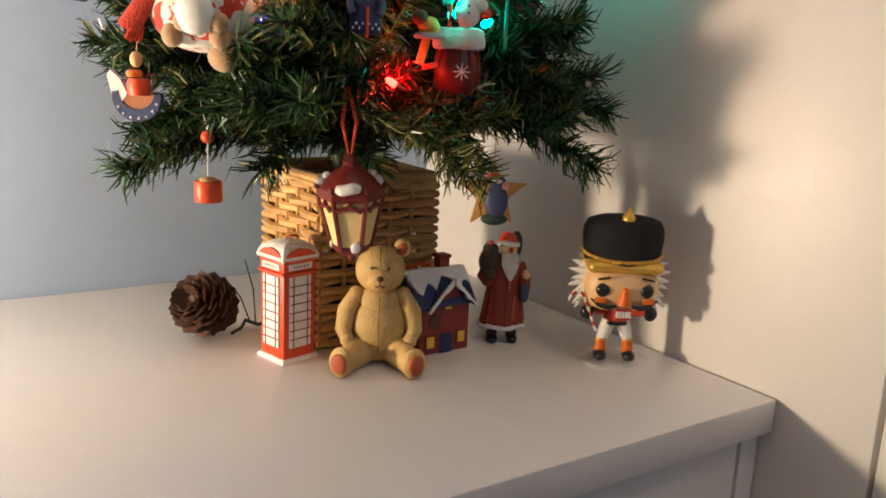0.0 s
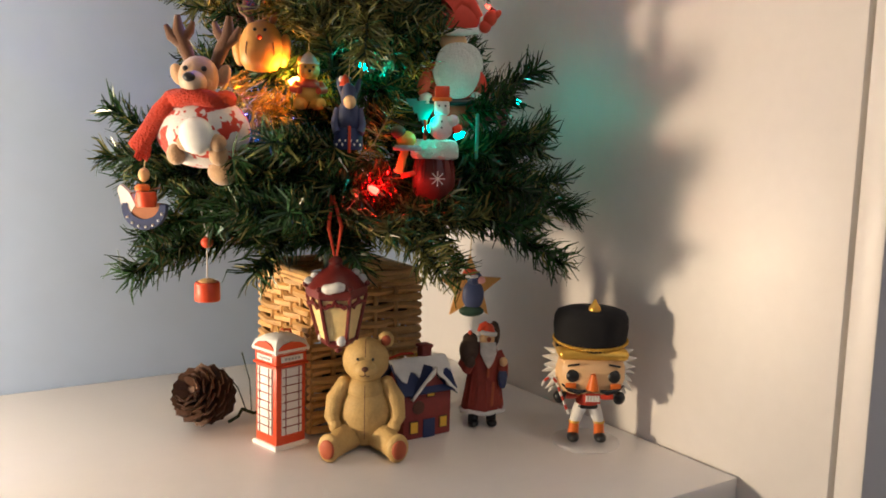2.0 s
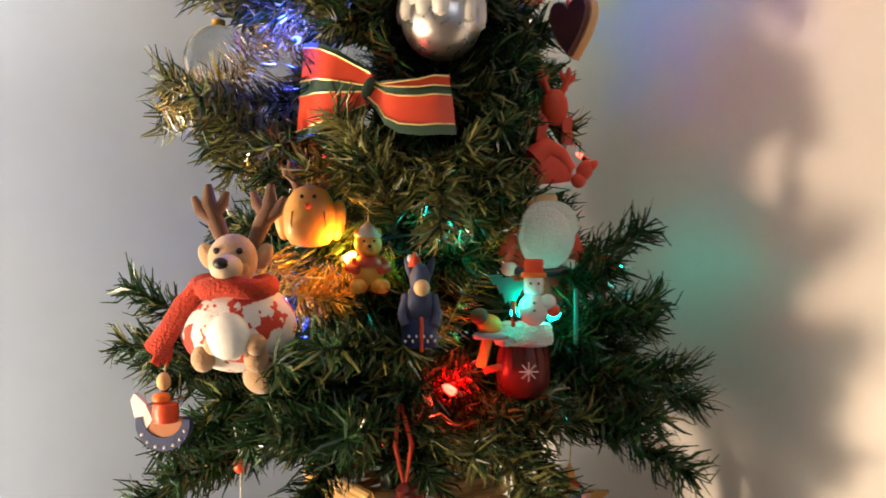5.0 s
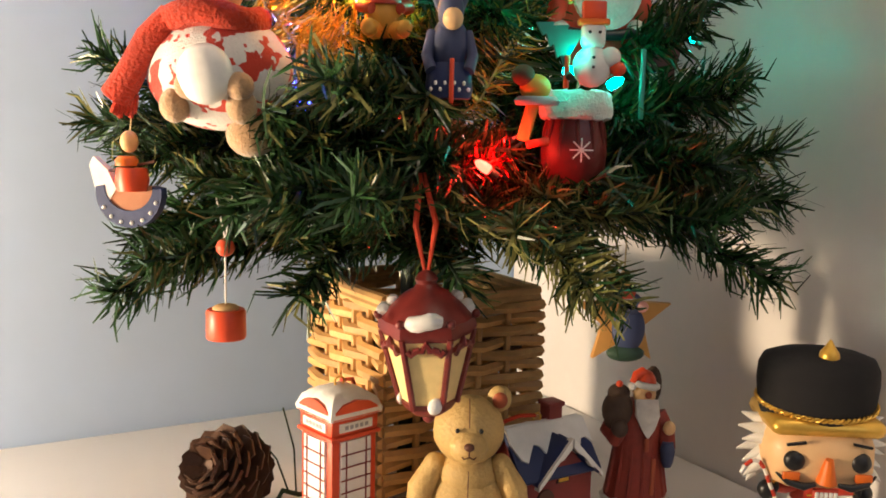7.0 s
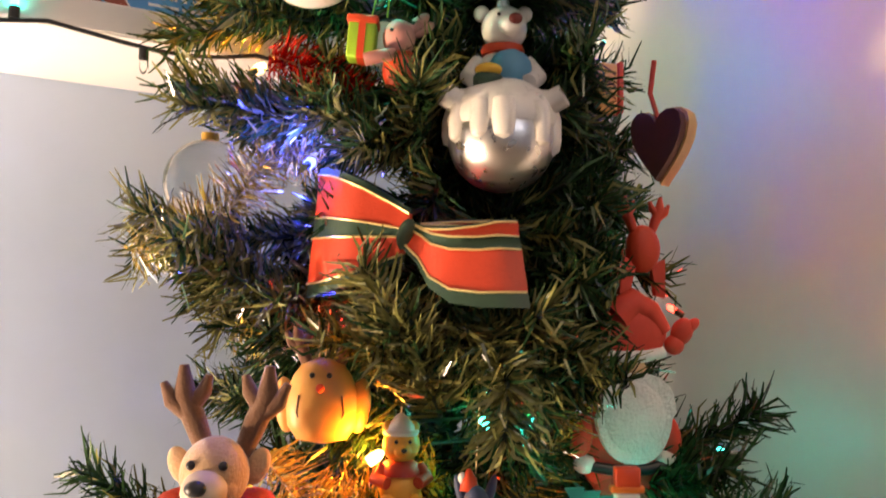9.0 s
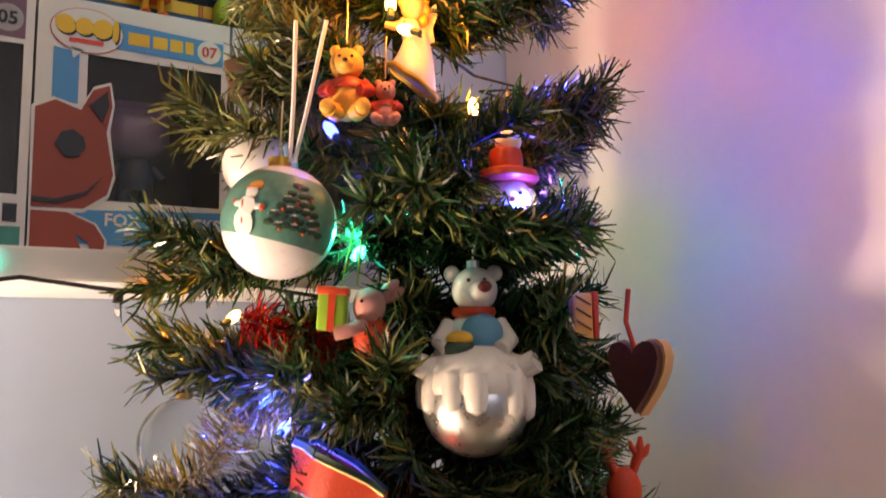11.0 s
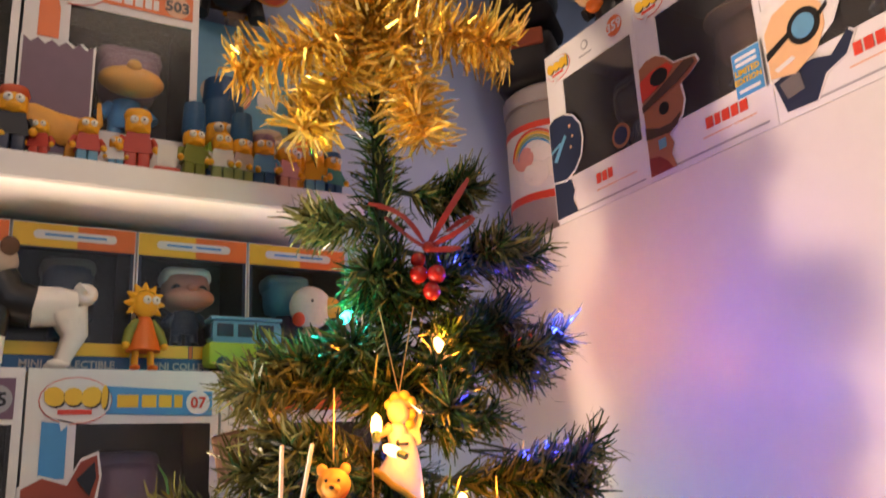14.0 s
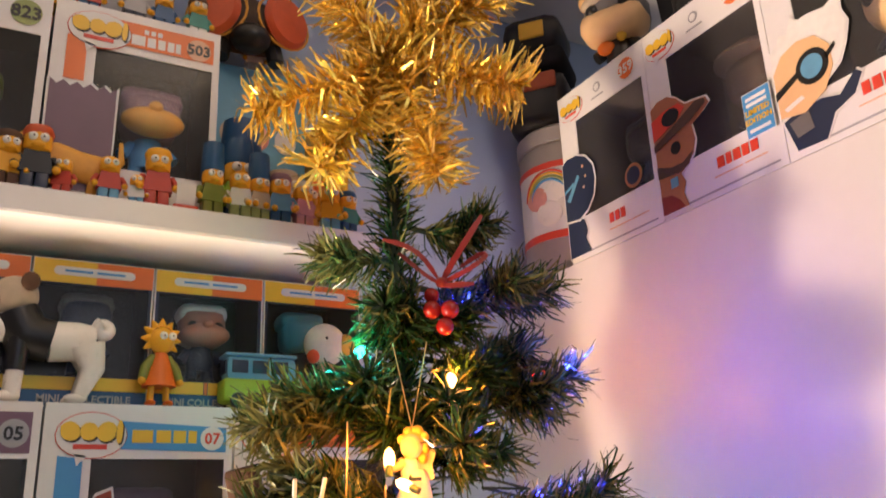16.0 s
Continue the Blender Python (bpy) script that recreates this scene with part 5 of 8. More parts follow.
def flat_snowman():
    s = Shape(M["snow"])
    s.part("body")
    s.ball((0.0105, 0.004, 0.011), pose(0, 0, 0.0095), M["snow"])
    s.part("head")
    s.box((0.013, 0.006, 0.0125), pose(0, 0, 0.0255), M["snow"], bevel=0.0025)
    s.part("hat_brim")
    s.box((0.0165, 0.0065, 0.0035), pose(0, 0, 0.0325), M["orange"], bevel=0.001)
    s.part("hat")
    s.box((0.0125, 0.006, 0.0095), pose(0, 0, 0.0385), M["phone"], bevel=0.001)
    s.part("buttons")
    for x, z in ((-0.0025, 0.027), (0.0028, 0.027), (0, 0.014), (0, 0.009)):
        s.ball(0.0009, pose(x, -0.0038, z), M["black"], u=8, v=6)
    s.part("green_tree")
    s.prism([(-0.03, 0.032), (-0.0205, 0.0325), (-0.021, 0.0305), (-0.0125, 0.031), (-0.0135, 0.0285), (-0.0045, 0.0285), (-0.0075, 0.0225), (-0.011, 0.0165), (-0.0145, 0.009), (-0.0165, 0.0155), (-0.0185, 0.0135), (-0.0205, 0.021), (-0.0225, 0.0195), (-0.0245, 0.0265), (-0.0262, 0.0255)], 0.003, pose(0, 0.002, 0), M["teal"])
    s.part("arm")
    s.ball((0.0055, 0.003, 0.0055), pose(0.0095, -0.001, 0.0145), M["snow"])
    s.part("mitten")
    s.ball((0.0045, 0.003, 0.004), pose(0.0135, -0.001, 0.0085), M["phone"])
    s.part("tree_trunk")
    s.tube([(-0.013, 0, 0.015), (-0.0135, 0, -0.002)], 0.0015, M["phone"])
    ornament(s, "snowman_ornament", face(0.375, 0.5095, 1.0255, -28) @ Matrix.Diagonal((0.87, 1, 0.87, 1)), "flat wooden snowman ornament with green tree")


def toy_sack():
    s = Shape(M["maroon"])
    s.part("bag")
    s.lathe([(0.011, 0), (0.0158, 0.006), (0.0165, 0.016), (0.014, 0.028), (0.0125, 0.034)], mat=M["maroon"], n=22, squash=0.62)
    s.part("cuff")
    woolly = np.random.default_rng(5)
    for v in s.lathe([(0.0135, 0.0308)] + [(0.0172 + 0.0012 * math.sin(math.pi * f), 0.0318 + 0.0125 * f) for f in np.linspace(0, 1, 7)] + [(0.0125, 0.0452)], mat=M["wool_white"], n=36, squash=0.62):
        v.co += Vector(woolly.uniform(-0.0008, 0.0008, 3))
    s.part("drawn_folds")
    for k in range(12):
        t = 0.5236 * k
        s.tube([(0.0128 * math.cos(t), 0.0079 * math.sin(t), 0.033), (0.0148 * math.cos(t), 0.0092 * math.sin(t), 0.025), (0.0163 * math.cos(t), 0.01 * math.sin(t), 0.013)], [0.0014, 0.0011, 0.0003], M["maroon"], n=6)
    s.part("snowflake")
    for k in range(4):
        s.box((0.0115, 0.0006, 0.0007), pose(0.002, -0.0104, 0.0165, 0, 45 * k, 0), M["snow"])
    s.part("hanging_thread")
    s.tube([(0, 0, 0.043), (0.004, 0.002, 0.075)], 0.0004, M["thread"], n=5)
    ornament(s, "sack_ornament", face(0.384, 0.532, 0.979, -28), "dark red sack ornament with white cuff")


def flying_bear():
    s = Shape(M["honey"])
    s.ball((0.0075, 0.006, 0.0065), pose(0, 0, 0.012), M["honey"])
    s.ball((0.0055, 0.005, 0.005), pose(-0.006, -0.002, 0.0175), M["brown"])
    s.lathe([(0.01, 0), (0.011, 0.002), (0.009, 0.004)], pose(0.001, 0, 0.004), M["print_grey"], n=14, squash=0.6)
    s.box((0.006, 0.003, 0.018), pose(-0.003, 0, -0.004, 0, 14, 0), M["honey"], bevel=0.001)
    s.box((0.011, 0.004, 0.004), pose(0.002, 0, -0.0135, 0, -12, 0), M["phone"], bevel=0.001)
    ornament(s, "bear_ornament", face(0.356, 0.527, 1.012, -28), "small yellow and brown bear ornament on a swing")


def big_santa():
    """A flat painted santa with a large beard: parts one behind the other."""
    santa = thing("santa_ornament", face(0.41, 0.547, 1.076, -24), "painted father christmas ornament with large white beard", "ornament")
    santa["group"] = "ornaments on the tree"

    def piece(name, mat, build, parent=None):
        s = Shape(M[mat])
        build(s)
        return s.done(name, parent or santa, smooth=50)
    coat = piece("coat", "santa_red", lambda s: (s.ball((0.0245, 0.0075, 0.027), pose(0, 0.002, -0.012), u=24, v=14), s.ball((0.018, 0.0065, 0.012), pose(0.001, 0.001, -0.031))))
    piece("beard", "wool_white", lambda s: (s.prism([(0.0185 * abs(math.cos(t)) ** 0.8 * (1 if math.cos(t) > 0 else -1) + (0.002 if math.sin(t) > 0 else 0.0), 0.003 + (0.0205 if math.sin(t) > 0 else 0.0225) * abs(math.sin(t)) ** (0.8 if math.sin(t) > 0 else 1.15) * (1 if math.sin(t) > 0 else -1)) for t in np.linspace(0.05, 6.23, 30)], 0.006, pose(0.001, -0.005, 0)), s.ball((0.0165, 0.0045, 0.0185), pose(0.001, -0.0062, 0.0025), u=24, v=14)))
    piece("face", "skin", lambda s: s.ball((0.011, 0.005, 0.008), pose(-0.001, 0.001, 0.0245), u=16, v=10))
    hat = piece("hat", "santa_red", lambda s: (s.ball((0.0185, 0.0068, 0.0135), pose(0.001, 0, 0.0425), u=22, v=14), s.tube([(-0.006, 0, 0.05), (0.003, 0, 0.058), (0.011, 0, 0.053), (0.018, 0, 0.043)], [0.009, 0.0072, 0.006, 0.0045], n=12)))
    piece("hat_brim", "hair", lambda s: s.tube([(-0.0175, -0.003, 0.0325), (-0.006, -0.0055, 0.031), (0.006, -0.0055, 0.0314), (0.017, -0.003, 0.0335)], [0.0026, 0.003, 0.003, 0.0026], n=10), hat)
    piece("mitten", "santa_red", lambda s: (s.ball((0.0055, 0.004, 0.0072), pose(0.0275, 0, 0.0435, 0, 25, 0)), s.ball((0.0028, 0.003, 0.0048), pose(0.0325, 0, 0.0465, 0, 45, 0)), s.ball((0.005, 0.004, 0.005), pose(0.0235, 0, 0.037, 0, 25, 0))))
    for x, z, tilt in ((-0.0235, -0.0085, 12), (0.0205, -0.007, -10)):
        arm = piece("arm", "santa_red", lambda s: s.ball((0.0052, 0.0052, 0.0105), pose(x, -0.002, z, 0, tilt, 0)), coat)
        piece("cuff", "hair", lambda s: s.ball((0.0054, 0.005, 0.0048), pose(x - 0.003 * (1 if x > 0 else -0.4), -0.003, z - 0.0112)), arm)
    piece("belt", "black", lambda s: s.tube([(-0.0205, -0.0045, -0.0205), (-0.008, -0.0062, -0.0225), (0.008, -0.0062, -0.022), (0.0215, -0.0045, -0.0185)], 0.0027, n=8), coat)
    thread(santa, [(0, 0, 0.064), (-0.002, 0.003, 0.085)], "ribbon", 0.0005)


def dark_horse():
    s = Shape(M["horse_red"])
    s.part("body")
    s.prism([(-0.024, 0.008), (-0.01, 0.011), (0.002, 0.012), (0.0085, 0.0112), (0.012, 0.0085), (0.014, 0.004), (0.014, -0.002), (0.012, -0.009), (0.0105, -0.013), (0.002, -0.014), (-0.006, -0.0125), (-0.024, -0.0125)], 0.007, mat=M["horse_red"])
    s.part("leg")
    s.prism([(0.003, -0.0125), (0.0112, -0.0125), (0.0112, -0.024), (0.0115, -0.038), (0.006, -0.038), (0.0055, -0.026)], 0.006, pose(0, 0.0005, 0), M["horse_red"])
    s.part("leg")
    s.prism([(-0.0165, -0.012), (-0.0085, -0.012), (-0.0095, -0.022), (-0.0095, -0.038), (-0.015, -0.038), (-0.0155, -0.024)], 0.006, pose(0, 0.0005, 0), M["horse_red"])
    s.part("head")
    s.prism([(-0.032, 0.024), (-0.026, 0.0265), (-0.019, 0.012), (-0.0235, 0.004), (-0.0275, 0.008), (-0.036, 0.012), (-0.037, 0.0165)], 0.006, pose(0, 0.0005, 0), M["horse_red"])
    ornament(s, "horse_ornament", face(0.4565, 0.5565, 1.0535, -24), "dark red wooden horse ornament among the branches")
    s = Shape(M["sky"])
    s.box((0.0024, 0.0024, 0.034), pose(0, 0, 0), M["teal"], bevel=0.0006)
    ornament(s, "ribbon_ornament", face(0.411, 0.515, 1.028, -24), "narrow teal ribbon hanging from a branch")


def ribbon_bow():
    bow = thing("ribbon_bow", pose(0.291, 0.552, 1.16, 4, 6, -63) @ Matrix.Diagonal((0.94, 1, 0.95, 1)), "red and green tartan ribbon bow with gold edges", "bow")
    bow["group"] = "ornaments on the tree"
    # stripes across the width: edges at the knot, edges at the loop's end, colour
    even = [(-1.0, -0.8, -1.0, -0.78, "ribbon_green"), (-0.8, -0.1, -0.78, -0.08, "ribbon"), (-0.1, 0.2, -0.08, 0.24, "ribbon_green"), (0.2, 0.85, 0.24, 0.9, "ribbon"), (0.85, 1.0, 0.9, 1.0, "ribbon_green")]
    folded = [(-1.0, -0.62, -1.0, -0.66, "ribbon_green"), (-0.62, 0.5, -0.66, 0.3, "ribbon"), (0.5, 0.86, 0.3, 0.6, "ribbon_green"), (0.86, 0.88, 0.6, 0.95, "ribbon"), (0.88, 1.0, 0.95, 1.0, "ribbon_green")]

    def strip(name, path, half, bands, parent):
        """A ribbon along a path of (share of the way out, place, half-width direction)."""
        s = Shape()
        for lo0, hi0, lo1, hi1, mat in bands:
            if M[mat] not in s.mats:
                s.mats.append(M[mat])
            k = s.mats.index(M[mat])
            rows = []
            for f, p, w in path:
                p, w = Vector(p), Vector(w)
                lo, hi = lo0 + (lo1 - lo0) * f, hi0 + (hi1 - hi0) * f
                rows.append((s.bm.verts.new(p + w * lo * half), s.bm.verts.new(p + w * hi * half), s.bm.verts.new(p + w * hi * half + Vector((0, 0.0009, 0))), s.bm.verts.new(p + w * lo * half + Vector((0, 0.0009, 0)))))
            for a, b in zip(rows, rows[1:]):
                for i in range(4):
                    s.bm.faces.new((a[i], a[(i + 1) % 4], b[(i + 1) % 4], b[i])).material_index = k
            for end in (rows[0], rows[-1]):
                s.bm.faces.new(end).material_index = k
        bmesh.ops.remove_doubles(s.bm, verts=s.bm.verts, dist=1e-6)
        ob = s.done(name, parent)
        for (_, a0, _, a1, _), _ in zip(bands, bands[1:]):
            s = Shape(M["ribbon_gold"])
            s.tube([Vector(p) + Vector(w) * (a0 + (a1 - a0) * f) * half + Vector((0, -0.0006, 0)) for f, p, w in path], 0.00055, n=5)
            s.done("gold_edge", ob)
        return ob

    outline = ((0.0, -0.002, 0.4), (0.009, -0.0055, 0.56), (0.02, -0.01, 0.82), (0.032, -0.0115, 1.0), (0.043, -0.0105, 1.08), (0.052, -0.0075, 1.12), (0.0585, 0.002, 1.12), (0.05, 0.009, 1.05), (0.025, 0.008, 0.75), (0.003, 0.003, 0.4))
    for k, tall, drop, wave, bands in ((-1, 1.5, -0.06, 0.001, even), (1, 0.84, -0.13, -0.0062, folded)):
        path = []
        for n, (x, y, w) in enumerate(outline):
            sag = wave * math.sin(math.pi * min(1, x / 0.0555)) if n < 7 else 0.0
            ripple = 0.0025 * math.sin(170 * x) if n < 7 else 0.0
            path.append((x / 0.0585, (k * x, y + ripple, drop * x + sag), (-0.5 * x / 0.0585 if k > 0 else 0.0, 0.12 if k < 0 else 0.12 + 6 * x, w * tall)))
        strip("loop", path, 0.0185, bands, bow)
    s = Shape(M["ribbon_green"])
    s.ball((0.0036, 0.005, 0.0075), pose(0, -0.002, 0, 0, 14, 0))
    s.done("knot", bow)


def polar_bear_bauble():
    b = thing("polar_bear_bauble", face(0.336, 0.549, 1.206, -30), "satin silver bauble topped by a white polar bear", "bauble")
    b["group"] = "ornaments on the tree"
    s = Shape(M["satin"])
    s.ball(0.0245, pose(0, 0, 0), u=36, v=24)
    s.done("ball", b)
    s = Shape(M["pearl"])
    s.lathe([(0.0246, 0.0042), (0.0255, 0.0075), (0.0242, 0.0135), (0.0206, 0.0198), (0.0135, 0.0248), (0.006, 0.0262)], n=32)
    cap = s.done("snow_cap", b)
    for a, l, fat in ((-118, 0.012, 1.1), (-92, 0.013, 1.25), (-48, 0.015, 1.2), (-14, 0.017, 1.0), (-150, 0.013, 1.1), (35, 0.012, 1.1), (80, 0.012, 1.2), (130, 0.011, 1.2), (175, 0.012, 1.1)):
        c, d = math.cos(radians(a)), math.sin(radians(a))
        s = Shape(M["pearl"])
        s.tube([(0.021 * c, 0.021 * d, 0.012), (0.0225 * c, 0.0225 * d, 0.007), (0.0232 * c, 0.0232 * d, 0.0085 - l * 0.6), (0.023 * c, 0.023 * d, 0.0085 - l * 0.85), (0.0225 * c, 0.0225 * d, 0.0085 - l)], [0.0046 * fat, 0.0046 * fat, 0.004 * fat, 0.0034 * fat, 0.001], n=12)
        s.done("snow_drip", cap)
    s = Shape(M["pearl"])
    s.ball((0.013, 0.011, 0.0145), pose(0, 0, 0.0345), M["pearl"])
    s.ball((0.0105, 0.0105, 0.0105), pose(0.0005, -0.002, 0.0575), M["pearl"], u=20, v=14)
    s.ball((0.006, 0.006, 0.005), pose(0.003, -0.0105, 0.0565), M["pearl"])
    s.ball((0.0032, 0.0026, 0.0026), pose(0.0045, -0.0158, 0.0578), M["maroon"])
    for k in (-1, 1):
        s.ball((0.0038, 0.0026, 0.0038), pose(k * 0.0098, 0, 0.0652), M["pearl"])
        s.ball(0.0009, pose(0.001 + k * 0.0036, -0.0118, 0.0612), M["black"], u=8, v=6)
        s.tube([(k * 0.011, 0, 0.042), (k * 0.0155, -0.006, 0.034), (k * 0.011, -0.0115, 0.03)], 0.0042, M["pearl"], n=10)
        s.tube([(k * 0.011, -0.003, 0.0235), (k * 0.021, -0.0085, 0.022), (k * 0.0268, -0.011, 0.025)], [0.0062, 0.0058, 0.0052], M["pearl"], n=10)
    s.lathe([(0.0095, 0.0455), (0.0102, 0.0475), (0.0095, 0.0495)], mat=M["phone"], n=20)
    s.ball((0.0098, 0.006, 0.0092), pose(0.003, -0.0075, 0.0375), M["sky"])
    s.ball((0.0075, 0.0055, 0.0042), pose(-0.0075, -0.0115, 0.031), M["ribbon_green"])
    s.ball((0.0062, 0.004, 0.0032), pose(-0.007, -0.0125, 0.0355), M["yellow"])
    for i in range(4):
        s.ball(0.0016, pose(0.007 + 0.003 * i, -0.0165, 0.0245 - 0.0008 * i), M["phone"] if i % 2 == 0 else M["snow"], u=8, v=6)
    for v in s.bm.verts:
        v.co.z -= 0.007
    s.done("polar_bear", b, "white bear with red collar")
    s = Shape(M["satin"])
    s.lathe([(0.003, 0.06), (0.003, 0.064), (0.001, 0.0645)], n=12)
    s.done("cap", b)
    thread(b, [(0, 0, 0.064), (0.001, 0.002, 0.095)], "cord")


def plain_bauble(m, r, mat, label, cap=True):
    b = thing("bauble", m, label, "bauble")
    b["group"] = "ornaments on the tree"
    s = Shape(mat)
    s.ball(r, u=32, v=20)
    s.done("ball", b)
    s = Shape(M["gold_paint"])
    s.lathe([(0.2 * r, 0.96 * r), (0.2 * r, 1.15 * r), (0.05 * r, 1.18 * r)], n=14)
    s.done("cap", b)
    thread(b, [(0, 0, 1.15 * r), (0.05 * r, 0, 2.2 * r)])
    return b


def painted_bauble():
    b = plain_bauble(face(0.2535, 0.579, 1.287, -30), 0.0255, M["pearl"], "white pearl bauble painted with a snowman scene")
    s = Shape(M["picture"])
    r, n = 0.02565, 18
    rows = []
    for i in range(9):
        e = radians(-24 + 74 * i / 8)
        rows.append([s.bm.verts.new(Euler((0, radians(14), 0)).to_matrix() @ Vector((r * math.cos(e) * math.sin(radians(a)), -r * math.cos(e) * math.cos(radians(a)), r * math.sin(e)))) for a in np.linspace(-80, 80, n)])
    for p, q in zip(rows, rows[1:]):
        for i in range(n - 1):
            s.bm.faces.new((p[i], p[i + 1], q[i + 1], q[i]))
    art = s.done("painted_scene", b)

    def dab(a, e, w, h, mat):
        t = Shape(mat)
        a, e = radians(a), radians(e)
        at = Vector((math.cos(e) * math.sin(a), -math.cos(e) * math.cos(a), math.sin(e))) * 0.0259
        at = Euler((0, radians(14), 0)).to_matrix() @ at
        t.ball((w, 0.0006, h), Matrix.Translation(at) @ at.to_track_quat("-Y", "Z").to_matrix().to_4x4(), u=10, v=6)
        t.done("paint_dab", art)
    # a snowman with a striped scarf beside a snowy fir
    snowman = [(-22, -13, 0.005, 0.0062, "snow"), (-22, 3, 0.0042, 0.0046, "snow"), (-22, 17, 0.003, 0.0032, "snow"), (-21, 26, 0.0034, 0.0022, "honey"), (-22, 22.5, 0.0042, 0.0009, "orange"), (-33, 4, 0.0026, 0.0014, "snow"), (-11, 4, 0.0026, 0.0014, "snow"), (-37.5, 5, 0.0014, 0.0014, "phone"), (-6.5, 4, 0.0015, 0.0015, "phone"), (-25, -3, 0.0011, 0.0055, "coat"), (-22, 11, 0.0028, 0.0008, "coat"), (-21, 17, 0.0005, 0.0005, "orange")]
    for a, e, w, h, mat in snowman:
        dab(a, e, w, h, M[mat])
    brush_work = random.Random(8)
    for row in range(6):
        for k in range(row + 2):
            a, e = 28 + (k - (row + 1) / 2) * 8.5 + brush_work.uniform(-1.5, 1.5), 34 - 8.5 * row + brush_work.uniform(-1.5, 1.5)
            dab(a, e, 0.0023, 0.0015, M["ribbon_green"])
            if k % 2 == row % 2:
                dab(a, e + 3.2, 0.0017, 0.0004, M["hair"])
            if (k + row) % 3 == 0:
                dab(a + 2, e - 3, 0.0008, 0.0008, M["phone"])
    for k in (-0.0035, 0.0035):
        thread(b, [(0.006 + k * 0.3, -0.002, 0.027), (0.010 + k, -0.002, 0.055), (0.014 + k * 2, 0, 0.094)], "cord", 0.0011)


def slices():
    s = Shape(M["darkwood"])
    heart = [(0.018 * math.sin(t) ** 3, 0.0016 * (13 * math.cos(t) - 5 * math.cos(2 * t) - 2 * math.cos(3 * t))) for t in np.linspace(0.15, 6.13, 26)]
    s.part("heart")
    s.prism(heart, 0.008, mat=M["darkwood"])
    s.part("bark_edge")
    s.prism([(x * 1.1, z * 1.08) for x, z in heart], 0.009, pose(0, 0.0065, 0), M["wood"])
    s.part("ribbon")
    s.tube([(0, 0, 0.012), (-0.006, 0, 0.03), (-0.003, 0, 0.05)], 0.0016, M["ribbon"])
    ornament(s, "heart_ornament", face(0.436, 0.552, 1.218, -78) @ Matrix.Diagonal((0.85, 0.85, 0.85, 1)), "dark wooden heart ornament with pale bark edge")
    s = Shape(M["amberwood"])
    s.part("block")
    s.box((0.014, 0.009, 0.034), pose(0, 0, 0), M["amberwood"], bevel=0.002)
    s.part("ribbon")
    s.box((0.004, 0.0096, 0.034), pose(0.009, 0, 0.001), M["ribbon"], bevel=0.001)
    s.part("painted_stripes")
    for i in range(4):
        s.box((0.012, 0.0006, 0.0012), pose(0, -0.0048, -0.012 + 0.008 * i, 0, 30, 0), M["darkwood"])
    ornament(s, "parcel_ornament", face(0.414, 0.568, 1.245, -15) @ Matrix.Diagonal((0.8, 0.8, 0.8, 1)), "orange wooden parcel ornament with red ribbon")
    s = Shape(M["ribbon"])
    s.ball((0.009, 0.006, 0.012), pose(0, 0, 0), M["ribbon"])
    antlers(s, 0.004, 0.009, 0.017, M["ribbon"])
    s.prism([(-0.01, -0.004), (-0.004, -0.008), (-0.008, -0.024), (-0.013, -0.022)], 0.004, mat=M["ribbon"])
    s.prism([(0.004, -0.008), (0.011, -0.005), (0.011, -0.024), (0.006, -0.023)], 0.004, mat=M["ribbon"])
    ornament(s, "red_reindeer_ornament", face(0.418, 0.545, 1.16, -20), "bright red flocked reindeer ornament")
    s = Shape(M["brown"])
    s.box((0.018, 0.006, 0.026), pose(0, 0, 0, 0, -12, 0), M["brown"], bevel=0.002)
    ornament(s, "wooden_tag", face(0.262, 0.665, 1.381), "brown wooden tag hanging behind the branches")


def pig_and_present():
    s = Shape(M["lime"])
    s.part("present")
    s.box((0.0125, 0.0115, 0.0165), pose(0, 0, 0.001, 0, 4, 0), M["lime"], bevel=0.001)
    s.part("ribbon")
    s.box((0.0032, 0.0122, 0.017), pose(0, 0, 0.001, 0, 4, 0), M["phone"])
    s.part("ribbon_lid")
    s.box((0.014, 0.0125, 0.004), pose(0.0005, 0, 0.0105, 0, 4, 0), M["phone"], bevel=0.001)
    s.part("head")
    s.ball((0.0075, 0.0065, 0.0085), pose(0.0165, 0, 0.0035), M["pink"], u=18, v=12)
    s.part("body")
    s.ball((0.0085, 0.0075, 0.0105), pose(0.0175, 0.001, -0.011), M["phone"])
    s.part("ear")
    s.ball((0.003, 0.0025, 0.007), pose(0.0245, 0.001, 0.0105, 0, 48, 0), M["pink"])
    s.part("ear")
    s.ball((0.0028, 0.0025, 0.0065), pose(0.0265, 0.003, 0.0085, 0, 62, 0), M["pink"])
    s.part("arm")
    s.tube([(0.0145, -0.004, -0.005), (0.008, -0.009, -0.0075), (0.002, -0.0085, -0.009)], 0.003, M["pink"], n=8)
    s.part("eye")
    s.ball(0.0009, pose(0.0135, -0.0058, 0.0055), M["black"], u=8, v=6)
    s.part("hanging_thread")
    for k in (0.004, 0.011):
        s.tube([(k, 0, 0.013), (0.008 + k * 0.5, 0.002, 0.042)], 0.0004, M["lime"], n=5)
    ornament(s, "piglet_ornament", face(0.277, 0.574, 1.246, -30), "pink toy pig holding a green present")


